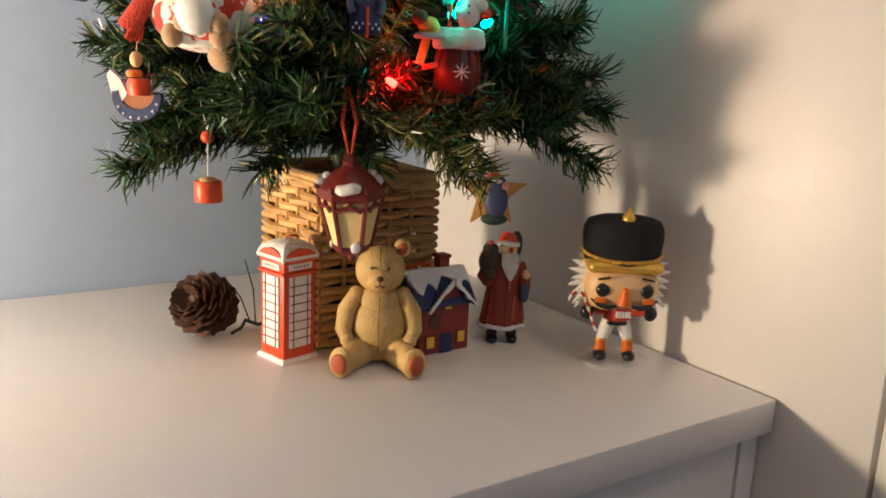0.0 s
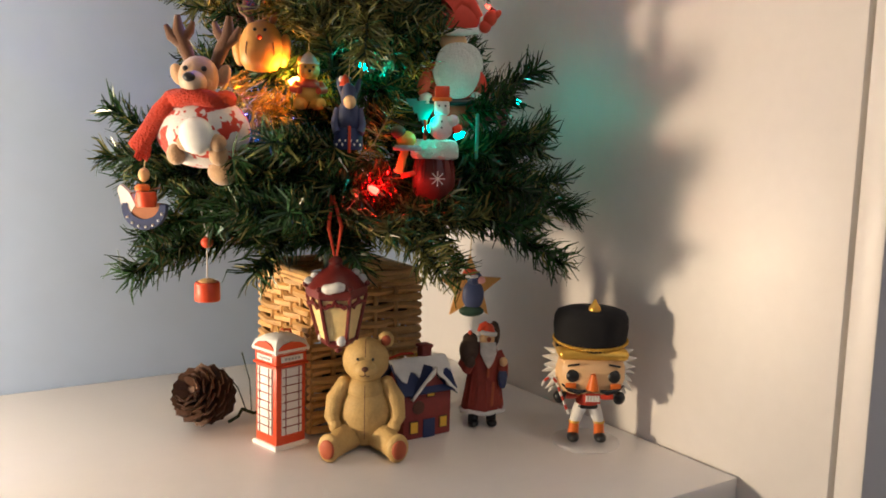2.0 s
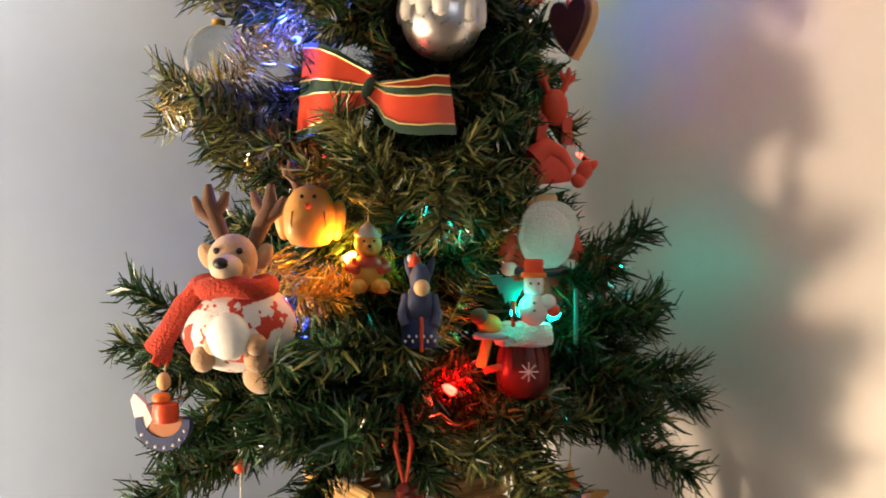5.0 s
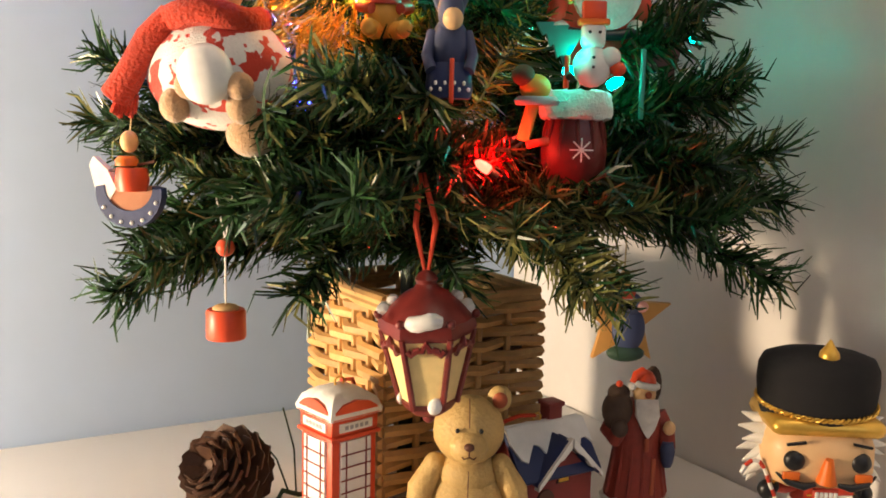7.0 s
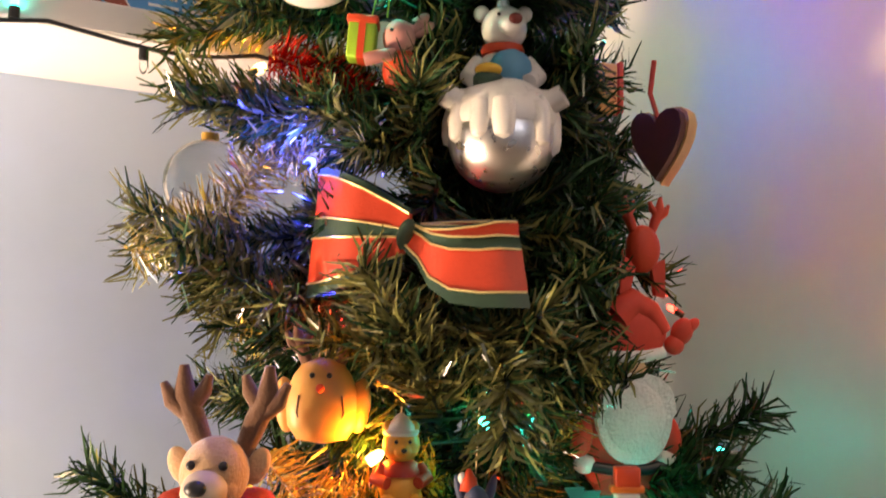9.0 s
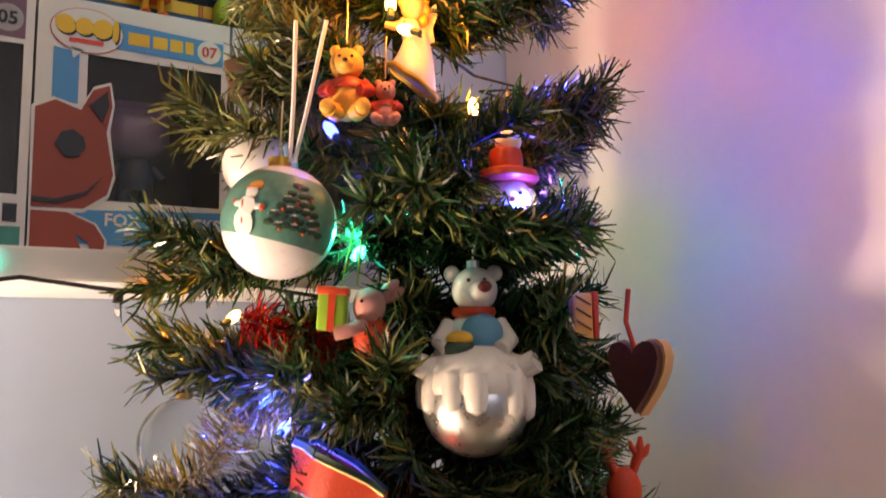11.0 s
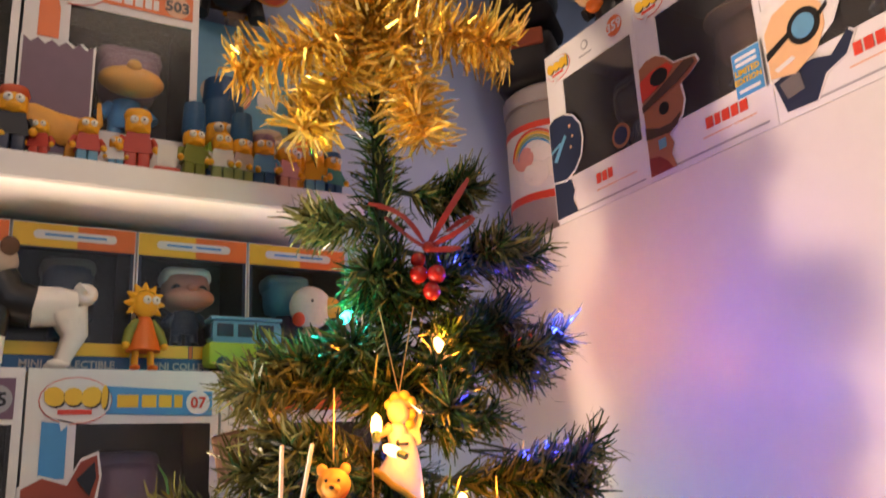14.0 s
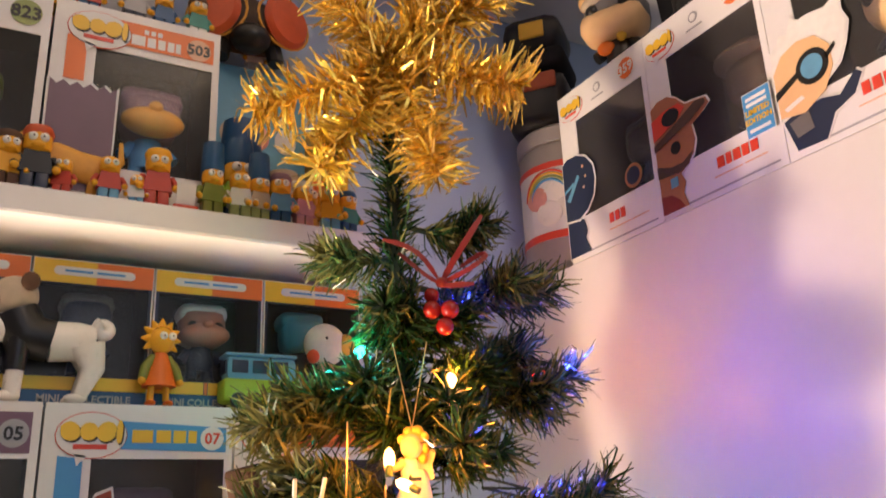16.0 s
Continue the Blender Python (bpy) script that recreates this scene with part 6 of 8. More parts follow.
def fairy():
    s = Shape(M["pearl"])
    # the dress swings out to one side; its hem slopes
    rings = []
    s.part("dress")
    for f in np.linspace(0, 1, 9):
        r, cx, cz, slope = 0.0052 + 0.0076 * f ** 0.8, 0.0022 - 0.0022 * f + 0.004 * f * (1 - f), 0.0155 - 0.0275 * f, 0.75 * f ** 1.5
        rings.append([s.bm.verts.new((cx + r * math.cos(t), 0.72 * r * math.sin(t), cz - slope * r * math.cos(t) - 0.0006 * f * math.sin(6 * t))) for t in np.linspace(0, 6.2832, 25)[:-1]])
    for p, q in zip(rings, rings[1:]):
        for i in range(24):
            s.bm.faces.new((p[i], p[(i + 1) % 24], q[(i + 1) % 24], q[i]))
    s.bm.faces.new(rings[0])
    s.bm.faces.new(rings[-1][::-1])
    s._slot([v for ring in rings for v in ring], M["pearl"])
    hem = [tuple(v.co) for v in rings[-1]]
    s.part("dress_hem")
    s.tube(hem + hem[:1], 0.0017, M["yellow"], n=7)
    s.part("bodice")
    s.ball((0.0056, 0.005, 0.0085), pose(-0.0005, 0, 0.0145), M["pearl"])
    s.part("head")
    s.ball((0.0064, 0.0062, 0.0068), pose(0.0005, -0.002, 0.0275), M["skin"], u=18, v=12)
    s.part("hair")
    s.ball((0.0074, 0.0068, 0.0068), pose(0.0012, 0.001, 0.0295), M["yellow"], u=18, v=12)
    for x, z, r in ((-0.0045, 0.0315, 0.003), (-0.001, 0.035, 0.0032), (0.004, 0.0355, 0.0034), (0.0075, 0.0325, 0.003), (0.0075, 0.0265, 0.0032), (0.0065, 0.021, 0.0028)):
        s.ball(r, pose(x, 0, z), M["yellow"])
    s.part("wing")
    s.prism([(0.003, 0.016), (0.008, 0.028), (0.0135, 0.0315), (0.0145, 0.026), (0.0115, 0.018), (0.0125, 0.011), (0.0075, 0.009)], 0.0016, pose(0, 0.004, 0), M["pearl"])
    s.part("arm")
    s.tube([(-0.004, -0.002, 0.0195), (-0.0095, -0.004, 0.0165), (-0.0145, -0.005, 0.0175)], [0.003, 0.0024, 0.0018], M["skin"], n=8)
    s.part("hanging_thread")
    for k in (-0.002, 0.002):
        s.tube([(0.001, 0, 0.037), (0.001 + 5 * k, 0.004, 0.085)], 0.00035, M["thread"], n=5)
    ornament(s, "fairy_ornament", face(0.316, 0.568, 1.37, -30) @ Matrix.Diagonal((0.88, 0.88, 0.92, 1)), "yellow and white fairy ornament in long dress")


def pink_snowman():
    s = Shape(M["pearl"])
    s.part("head")
    s.ball((0.0135, 0.012, 0.0125), pose(0, 0, 0), M["pearl"], u=20, v=14)
    s.part("hat_brim")
    s.lathe([(0.0145, 0.009), (0.0165, 0.011), (0.0155, 0.0145), (0.01, 0.0165)], mat=M["coat"], n=24)
    s.part("hat")
    s.lathe([(0.0085, 0.0155), (0.0085, 0.024), (0.0075, 0.0265)], mat=M["coat"], n=18)
    s.part("bobble")
    s.ball((0.0068, 0.006, 0.006), pose(0.0015, 0, 0.0305), M["hair"])
    s.part("eyes")
    for k in (-1, 1):
        s.ball(0.0011, pose(0.0015 + k * 0.004, -0.0116, 0.002), M["black"], u=8, v=6)
    s.part("carrot_nose")
    s.cone(0.0016, 0.0003, 0.007, pose(0.0015, -0.0115, -0.001, 100, 0, 0), M["orange"], n=8)
    s.part("collar")
    s.ball((0.015, 0.0125, 0.008), pose(0, 0, -0.0165), M["pearl"])
    s.part("hanging_thread")
    s.tube([(0.0015, 0, 0.033), (0.002, 0.003, 0.06)], 0.0004, M["thread"], n=5)
    ornament(s, "snowman_head_ornament", face(0.3665, 0.564, 1.303, -28), "white snowman ornament with red brimmed hat")


def star_donkey():
    s = Shape(M["wood"])
    star = []
    for i in range(10):
        r = 0.0265 if i % 2 == 0 else 0.0115
        star.append((r * math.sin(math.pi * i / 5), r * math.cos(math.pi * i / 5)))
    s.part("star")
    s.prism(star, 0.005, mat=M["amberwood"])
    s.part("body")
    s.ball((0.0088, 0.005, 0.0125), pose(0.0025, -0.004, -0.005), M["bluegrey"], u=18, v=12)
    s.part("head")
    s.ball((0.0062, 0.005, 0.006), pose(0.003, -0.0055, 0.0085), M["bluegrey"])
    s.part("muzzle")
    s.ball((0.0034, 0.003, 0.003), pose(0.008, -0.0085, 0.0075), M["pink"])
    s.part("hat")
    s.lathe([(0.0068, 0.0105), (0.0055, 0.0145), (0.0012, 0.0165)], pose(0, -0.004, 0), M["phone"], n=14)
    s.part("hat_trim")
    s.tube([(0.0066 * math.cos(t), -0.004 + 0.0066 * math.sin(t), 0.0105) for t in np.linspace(0, 6.283, 15)], 0.0015, M["hair"], n=6)
    s.part("base")
    s.ball((0.0102, 0.005, 0.0045), pose(0.0015, -0.004, -0.018), M["ribbon_green"])
    s.part("hanging_thread")
    s.tube([(0, 0, 0.0235), (0.001, 0.002, 0.05)], 0.0004, M["thread"], n=5)
    ornament(s, "star_ornament", face(0.4186, 0.5296, 0.9085, -26) @ Matrix.Diagonal((1.0, 0.9, 1.0, 1)), "wooden star ornament with a small blue donkey")


def berry_pick():
    p = thing("berry_pick", face(0.339, 0.571, 1.4795, -28), "red berry pick with curled red ribbons", "ornament")
    p["group"] = "ornaments on the tree"
    for x, y, z, r in ((-0.0055, -0.003, -0.0125, 0.0055), (0.0038, -0.006, -0.0135, 0.0055), (0.0008, -0.006, -0.0225, 0.0053), (-0.0055, 0.001, -0.0035, 0.0046)):
        s = Shape(M["berry"])
        s.ball(r * 0.9, pose(x, y, z))
        s.done("berry", p)
    # flat curled ribbons: middle line and half-width
    for points, half in (([(0, 0, 0.003), (0.006, -0.003, 0.013), (0.014, -0.004, 0.025), (0.024, -0.001, 0.041)], 0.0021), ([(0, 0, 0.003), (0.011, -0.005, 0.0065), (0.021, -0.005, 0.0125), (0.0262, -0.001, 0.0185), (0.0225, 0.003, 0.0205), (0.011, 0.004, 0.013)], 0.0017),
                         ([(-0.002, 0, 0.006), (-0.008, -0.004, 0.0155), (-0.017, -0.005, 0.0235), (-0.031, -0.002, 0.0285)], 0.0018), ([(-0.001, 0, 0.003), (-0.008, -0.003, 0.0065), (-0.016, -0.003, 0.014), (-0.0225, 0, 0.021)], 0.0015), ([(0, -0.002, 0.001), (0.008, -0.006, 0), (0.0175, -0.005, 0.0005)], 0.002)):
        s = Shape(M["pick_red"])
        pts = [Vector(q) for q in points]
        fine = []
        for a, b, c in zip(pts, pts[1:], pts[2:]):
            fine += [a.lerp(b, 0.5), a.lerp(b, 0.75).lerp(b.lerp(c, 0.25), 0.5)]
        fine = [pts[0]] + fine + [pts[-2].lerp(pts[-1], 0.5), pts[-1]]
        rows = []
        for n, q in enumerate(fine):
            way = (fine[min(n + 1, len(fine) - 1)] - fine[max(n - 1, 0)]).normalized()
            wide = way.cross(Vector((0.25, -1, 0.15))).normalized() * half * 0.8 * (0.55 if n in (0, len(fine) - 1) else 1.0)
            rows.append([s.bm.verts.new(q + d) for d in (wide, -wide, -wide + Vector((0, 0.0007, 0)), wide + Vector((0, 0.0007, 0)))])
        for a, b in zip(rows, rows[1:]):
            for n in range(4):
                s.bm.faces.new((a[n], a[(n + 1) % 4], b[(n + 1) % 4], b[n]))
        s.bm.faces.new(rows[0][::-1])
        s.bm.faces.new(rows[-1])
        s.done("ribbon", p)
    s = Shape(M["pick_red"])
    s.ball((0.0032, 0.003, 0.003), pose(0, -0.001, 0.003))
    s.done("knot", p)


def tinsel(m, name, stem, count, length, mats, slots, label, seed):
    t = thing(name, m, label, "tinsel")
    brush("strand", stem, 0.0006, count, length, np.random.default_rng(seed), mats, slots, t, M["thread"], width=0.001, start=0.0, lean=0.25)["kind"] = "stuff"
    return t


def tinsel_star():
    star = thing("tinsel_star", face(0.332, 0.601, 1.632, -30), "gold tinsel star on top of the tree", "tree topper")
    r = np.random.default_rng(5)
    for x, z in ((-0.0915, -0.03), (-0.06, 0.088), (0.0514, 0.12090000000000001), (0.0791, 0.0651), (0.086, -0.0223), (-0.0478, -0.0754), (0.029, -0.0839)):
        cx, cz = (-0.0077, 0.001)
        stem = [(cx + (x - cx) * f + 0.004 * math.sin(5 * f), random.uniform(-0.004, 0.004), cz + (z - cz) * f) for f in np.linspace(0, 0.93, 8)]
        brush("arm", stem, 0.0012, 400, 0.026, r, (M["gold"], M["pale_gold"]), [0.6, 0.4], star, M["gold_paint"], width=0.0022, start=0.0, lean=0.25)["kind"] = "stuff"
    s = Shape(M["gold_paint"])
    s.tube([(0, 0.008, 0), (-0.004, 0.02, -0.05)], 0.0012)
    s.done("wire_stem", star)


plush_reindeer()
clown_moon()
drummer()
wooden_reindeer()
seated_toy("yellow_bear_ornament", face(0.291, 0.556, 1.044, -20), 0.038, M["honey"], M["honey"], M["coat"], M["hair"], "yellow toy bear ornament with a white cap")
seated_toy("seated_bear_ornament", face(0.283, 0.571, 1.335, -28), 0.038, M["honey"], M["honey"], M["coat"], None, "yellow seated bear ornament in red shirt")
seated_toy("small_pig_ornament", face(0.299, 0.563, 1.333, -28), 0.023, M["pink"], M["pink"], M["coat"], None, "small pink pig ornament beside the bear")
grey_donkey()
flat_snowman()
toy_sack()
flying_bear()
big_santa()
dark_horse()
ribbon_bow()
polar_bear_bauble()
painted_bauble()
plain_bauble(face(0.229, 0.645, 1.188), 0.0215, M["glass"], "clear glass bauble with gold lining")
plain_bauble(face(0.257, 0.618, 1.322), 0.0185, M["pearl"], "white pearl bauble behind the painted one")
slices()
pig_and_present()
fairy()
pink_snowman()
star_donkey()
berry_pick()
tinsel_star()
FOIL = (M["gold"], M["silver"])
tinsel(pose(0.274, 0.582, 1.05), "gold_tinsel", [(-0.03, 0.012, 0.014), (-0.016, 0.0, -0.008), (0.0, -0.006, -0.012), (0.02, -0.012, -0.006), (0.04, -0.018, 0.004)], 620, 0.023, FOIL, [0.85, 0.15], "gold tinsel wound through the branches", 11)
tinsel(pose(0.235, 0.64, 1.195), "silver_tinsel", [(-0.04, 0.016, -0.04), (-0.022, 0.0, -0.034), (0.0, -0.006, -0.02), (0.02, -0.012, 0.01), (0.044, -0.03, 0.004)], 1000, 0.018, FOIL, [0.45, 0.55], "silver tinsel wound through the branches", 12)
tinsel(pose(0.262, 0.627, 1.115), "silver_tinsel", [(-0.02, 0.01, 0.004), (0.0, 0.0, -0.002), (0.026, -0.016, 0.006)], 900, 0.016, FOIL, [0.2, 0.8], "silver tinsel wound through the branches", 13)
REDFOIL = material("red_foil", (0.75, 0.05, 0.02), 0.25, metal=0.9, vary=0.1, bump=0, spread=0.3)
tinsel(pose(0.268, 0.6, 1.238), "red_tinsel", [(-0.022, 0.01, 0.008), (0.0, 0.0, 0.0), (0.016, -0.01, -0.012)], 500, 0.015, (REDFOIL,), [1.0], "red tinsel tuft behind the present", 14)
tinsel(pose(0.339, 0.55, 0.984), "red_tinsel", [(-0.018, 0.01, -0.004), (0.0, 0.0, 0.002), (0.014, -0.006, 0.008)], 150, 0.016, (REDFOIL,), [1.0], "red tinsel tuft round a lit bulb", 15)
tinsel(pose(0.35, 0.56, 1.04), "gold_tinsel", [(-0.03, 0.02, -0.05), (0.0, 0.006, -0.02), (0.02, 0.0, 0.02), (0.04, -0.006, 0.05)], 420, 0.018, FOIL, [0.5, 0.5], "thin gold tinsel wound through the branches", 16)

# ---- fairy lights ----
GLOW = {
    "red": (1.0, 0.03, 0.015), "teal": (0.02, 0.9, 0.62), "blue": (0.04, 0.06, 1.0), "amber": (1.0, 0.32, 0.016), "violet": (0.2, 0.06, 1.0), "white": (1.0, 0.8, 0.6),
}
BULB = {k: glowing("lit_" + k + "_bulb", (1.0, 0.42, 0.12) if k == "amber" else c, 12 if k == "amber" else 16) for k, c in GLOW.items()}
# colour, place, power
BULBS = [
    ("red", 0.337, 0.535, 0.985, 0.035), ("blue", 0.272, 0.603, 1.014, 0.05), ("teal", 0.339, 0.556, 1.076, 0.02), ("teal", 0.414, 0.585, 1.145, 0.01),
    ("blue", 0.366, 0.552, 1.289, 0.07), ("amber", 0.353, 0.572, 1.349, 0.04), ("teal", 0.3, 0.597, 1.446, 0.028), ("teal", 0.291, 0.58, 1.273, 0.03),
    ("red", 0.286, 0.578, 1.118, 0.03), ("amber", 0.25, 0.642, 1.247, 0.03), ("blue", 0.262, 0.598, 1.194, 0.06), ("blue", 0.278, 0.574, 1.329, 0.012),
    ("amber", 0.296, 0.551, 1.385, 0.06), ("amber", 0.305, 0.548, 1.375, 0.022), ("amber", 0.348, 0.578, 1.429, 0.02), ("blue", 0.362, 0.59, 1.47, 0.02),
    ("amber", 0.283, 0.571, 1.062, 0.05), ("teal", 0.366, 0.515, 1.0305, 0.004), ("teal", 0.398, 0.524, 1.027, 0.004), ("blue", 0.36, 0.56, 1.09, 0.02), ("white", 0.256, 0.637, 1.212, 0.02),
]
# bulbs on the cabinet side of the tree, which tint its panel
FAR = [
    ("teal", 0.475, 0.545, 1.056, 0.011), ("teal", 0.435, 0.655, 1.325, 0.022), ("teal", 0.44, 0.6, 1.283, 0.008), ("blue", 0.41, 0.592, 1.372, 0.016), ("amber", 0.435, 0.648, 1.46, 0.07),
    ("red", 0.445, 0.55, 1.13, 0.009), ("violet", 0.395, 0.572, 1.31, 0.016), ("blue", 0.42, 0.57, 1.44, 0.034), ("amber", 0.425, 0.605, 1.366, 0.012), ("red", 0.4, 0.592, 1.43, 0.003),
]


def fairy_lights():
    string = thing("fairy_lights", pose(0, 0, 0), "string of small coloured fairy lights on the tree", "string lights")
    places = sorted(BULBS + FAR, key=lambda b: b[3])
    path = []
    for _, x, y, z, _ in places:
        path += [(0.345 + (x - 0.345) * 0.9, 0.625 + (y - 0.625) * 0.9, z + 0.004), (0.345 + (x - 0.345) * 0.5, 0.625 + (y - 0.625) * 0.5, z + 0.012)]
    s = Shape(M["trunk"])
    s.tube(path, 0.0009, n=5)
    s.done("cable", string)
    for colour, x, y, z, power in places:
        tilt = pose(x, y, z, random.uniform(-60, 60), random.uniform(-60, 60), 0)
        s = Shape(M["trunk"])
        s.lathe([(0.0017, -0.005), (0.0018, -0.0005), (0.0015, 0)], tilt, n=10)
        socket = s.done("socket", string)
        s = Shape(BULB[colour])
        g = 1.5 if (colour, x, y, z, power) in BULBS else 0.9
        s.lathe([(0.0016 * g, 0), (0.0018 * g, 0.0022 * g), (0.0014 * g, 0.0042 * g), (0.0004 * g, 0.0054 * g)], tilt, n=10)
        s.done("bulb", socket, "lit " + colour + " bulb")
        lamp("bulb_light", "POINT", tuple(Vector((x, y, z)) + (Vector((x, y, z)) - Vector((0.345, 0.625, z))).normalized() * 0.005 + Vector((0, 0, 0.009))), power * (5.5 if colour == "blue" else 2.5), GLOW[colour], 0.003)


fairy_lights()


def shelf_lights():
    string = thing("shelf_string_lights", pose(0, 0, 0), "black cable of string lights along the shelf edge", "string lights")
    y = WALL - 0.1145
    s = Shape(M["cable"])
    path = []
    for i in range(41):
        x = -0.4 + 0.72 * i / 40
        path.append((x, y - 0.001, LOW - 0.016 - 0.0065 * abs(math.sin((x - 0.155) * 28)) - 0.001 * math.sin(60 * x)))
    s.tube(path, 0.0012, n=6)
    s.done("cable", string)
    for i, (x, colour) in enumerate(((0.143, "teal"), (0.205, None), (0.3, None), (0.05, None), (-0.08, "red"))):
        z = LOW - 0.016 - 0.0065 * abs(math.sin((x - 0.155) * 28))
        up = colour == "teal"
        m = pose(x, y - 0.001, z, 0, 180 if not up else 0, 0)
        s = Shape(M["cable"])
        s.lathe([(0.0026, 0), (0.0026, 0.006), (0.002, 0.0065)], m, n=10)
        socket = s.done("socket", string)
        s = Shape(BULB[colour] if colour else M["glass"])
        s.lathe([(0.0019, 0.0065), (0.0022, 0.0095), (0.0017, 0.0125), (0.0005, 0.014)], m, n=10)
        s.done("bulb", socket)


shelf_lights()


# ---- boxes and toys on the shelves ----
def lettering(text, height, mat, name, parent, m):
    """Words as a thin mesh, standing in x and z, facing -y."""
    curve = bpy.data.curves.new(name, "FONT")
    curve.body, curve.size, curve.extrude, curve.align_x = text, height * 1.38, 0.00015, "CENTER"
    curve.resolution_u, curve.offset = 2, height * 0.035
    ob = bpy.data.objects.new(name, curve)
    scene.collection.objects.link(ob)
    data = bpy.data.meshes.new_from_object(ob.evaluated_get(bpy.context.evaluated_depsgraph_get()))
    bpy.data.objects.remove(ob)
    data.materials.clear()
    data.materials.append(mat)
    made = new(name, data)
    made.parent = parent
    made.matrix_local = m @ pose(0, 0, 0, 90, 0, 0)
    return made


def flat(name, outline, mat, parent, lift, rim=0.0):
    """A printed shape on a box front: its outline in x and z, with an optional white rim."""
    if rim:
        cx, cz = sum(p[0] for p in outline) / len(outline), sum(p[1] for p in outline) / len(outline)
        s = Shape(M["card_white"])
        out = []
        for x, z in outline:
            d = math.hypot(x - cx, z - cz) or 1
            out.append((x + (x - cx) / d * rim, z + (z - cz) / d * rim))
        s.prism(out, 0.0003, pose(0, -lift, 0))
        s.done("white_outline", parent)
        lift += 0.0004
    s = Shape(mat)
    s.prism(outline, 0.0003, pose(0, -lift, 0))
    return s.done(name, parent)


def rect(x0, x1, z0, z1):
    return [(x0, z0), (x1, z0), (x1, z1), (x0, z1)]


def disc(x, z, rx, rz=None, n=20):
    rz = rz or rx
    return [(x + rx * math.cos(6.2832 * i / n), z + rz * math.sin(6.2832 * i / n)) for i in range(n)]


def window_box(m, label, w=0.109, h=0.149, d=0.083, left=0.026, right=0.004, head=0.031, foot=0.031, group="window boxes", front="card_white", film="film"):
    """A carton with a clear front window; returns the carton part to print on."""
    box = thing("toy_box", m, label, "box", group)
    t = 0.0009
    def panel(name, size, at, mat="card_white"):
        s = Shape(M[mat])
        s.box(size, pose(*at))
        return s.done(name, box, smooth=0)
    panel("back_panel", (w, t, h - 2 * t), (0, d - t / 2, h / 2), "card_shaded")
    for k in (-1, 1):
        panel("side_panel", (t, d - t, h - 2 * t), (k * (w / 2 - t / 2), (d - t) / 2, h / 2))
    panel("bottom_flap", (w, d, t), (0, d / 2, t / 2))
    panel("top_flap", (w, d, t), (0, d / 2, h - t / 2))
    z0, z1 = foot + t, h - t - head
    xl, xr, W = -w / 2 + t + left, w / 2 - t - right, w / 2 - t
    s = Shape(M[front])
    out, hole = [(-W, t), (W, t), (W, h - t), (-W, h - t)], [(xl, z0), (xr, z0), (xr, z1), (xl, z1)]
    v = [[s.bm.verts.new((x, y, z)) for x, z in ring] for ring in (out, hole) for y in (0, t)]
    for i in range(4):
        j = (i + 1) % 4
        s.bm.faces.new((v[0][i], v[0][j], v[2][j], v[2][i]))
        s.bm.faces.new((v[1][j], v[1][i], v[3][i], v[3][j]))
        s.bm.faces.new((v[0][j], v[0][i], v[1][i], v[1][j]))
        s.bm.faces.new((v[2][i], v[2][j], v[3][j], v[3][i]))
    carton = s.done("front_frame", box, smooth=0)
    # added liner, its dark colour standing in for the shaded box interior
    s = Shape(M["card_shaded"])
    s.box((w - 4 * t, t, h - 4 * t), pose(0, d - 2.5 * t, h / 2))
    s.box((w - 4 * t, d - 5 * t, t), pose(0, d / 2, foot))
    s.box((w - 4 * t, d - 5 * t, t), pose(0, d / 2, h - 2.5 * t))
    for k in (-1, 1):
        s.box((t, d - 5 * t, h - 4 * t), pose(k * (w / 2 - 2.5 * t), d / 2, h / 2))
    s.done("inner_tray", box, "inner tray, coloured dark to stand in for shade", smooth=0)
    s = Shape(M[film])
    s.box((w - left - right, 0.0003, z1 - z0), pose((left - right) / 2, 0.0014, (z0 + z1) / 2))
    pane = s.done("window", box, "clear plastic window")
    pane.visible_shadow = False
    return box, carton


def logo(carton, x, z, size):
    """The maker's mark, as plain shapes."""
    flat("mark_rim", disc(x, z, size * 1.14, size * 0.78), M["print_red"], carton, 0.0004)
    flat("mark_bubble", disc(x, z, size * 1.11, size * 0.75) + [], M["card_white"], carton, 0.0008)
    flat("mark_tip", [(x - size * 0.5, z - size * 0.6), (x - size * 0.1, z - size * 0.68), (x - size * 0.4, z - size * 1.0)], M["card_white"], carton, 0.0008)
    blobs = [[(cx + w * (1 + 0.12 * abs(math.sin(2 * t))) * math.cos(t + lean), 0.12 + h * math.sin(t)) for t in np.linspace(0, 5.75, 12)] for cx, w, h, lean in ((-0.68, 0.3, 0.32, 0.1), (-0.1, 0.27, 0.3, 0.0), (0.46, 0.3, 0.34, -0.1), (0.87, 0.1, 0.4, -0.1))]
    for shape in blobs:
        flat("mark_shadow", [(x + size * (a + 0.05), z + size * (b - 0.06)) for a, b in shape], M["black"], carton, 0.0012, 0)
    for shape in blobs:
        flat("mark_shape", [(x + size * a, z + size * b) for a, b in shape], M["print_yellow"], carton, 0.0016)
    flat("mark_bar", rect(x - size * 0.55, x + size * 0.5, z - size * 0.46, z - size * 0.3), M["print_red"], carton, 0.0012)


def numbered(carton, text, x, z, r, ring, ink):
    flat("number_ring", disc(x, z, r), M[ring], carton, 0.0006)
    lettering(text, r * 0.95, M[ink], "number", carton, pose(x, -0.0011, z - r * 0.45))


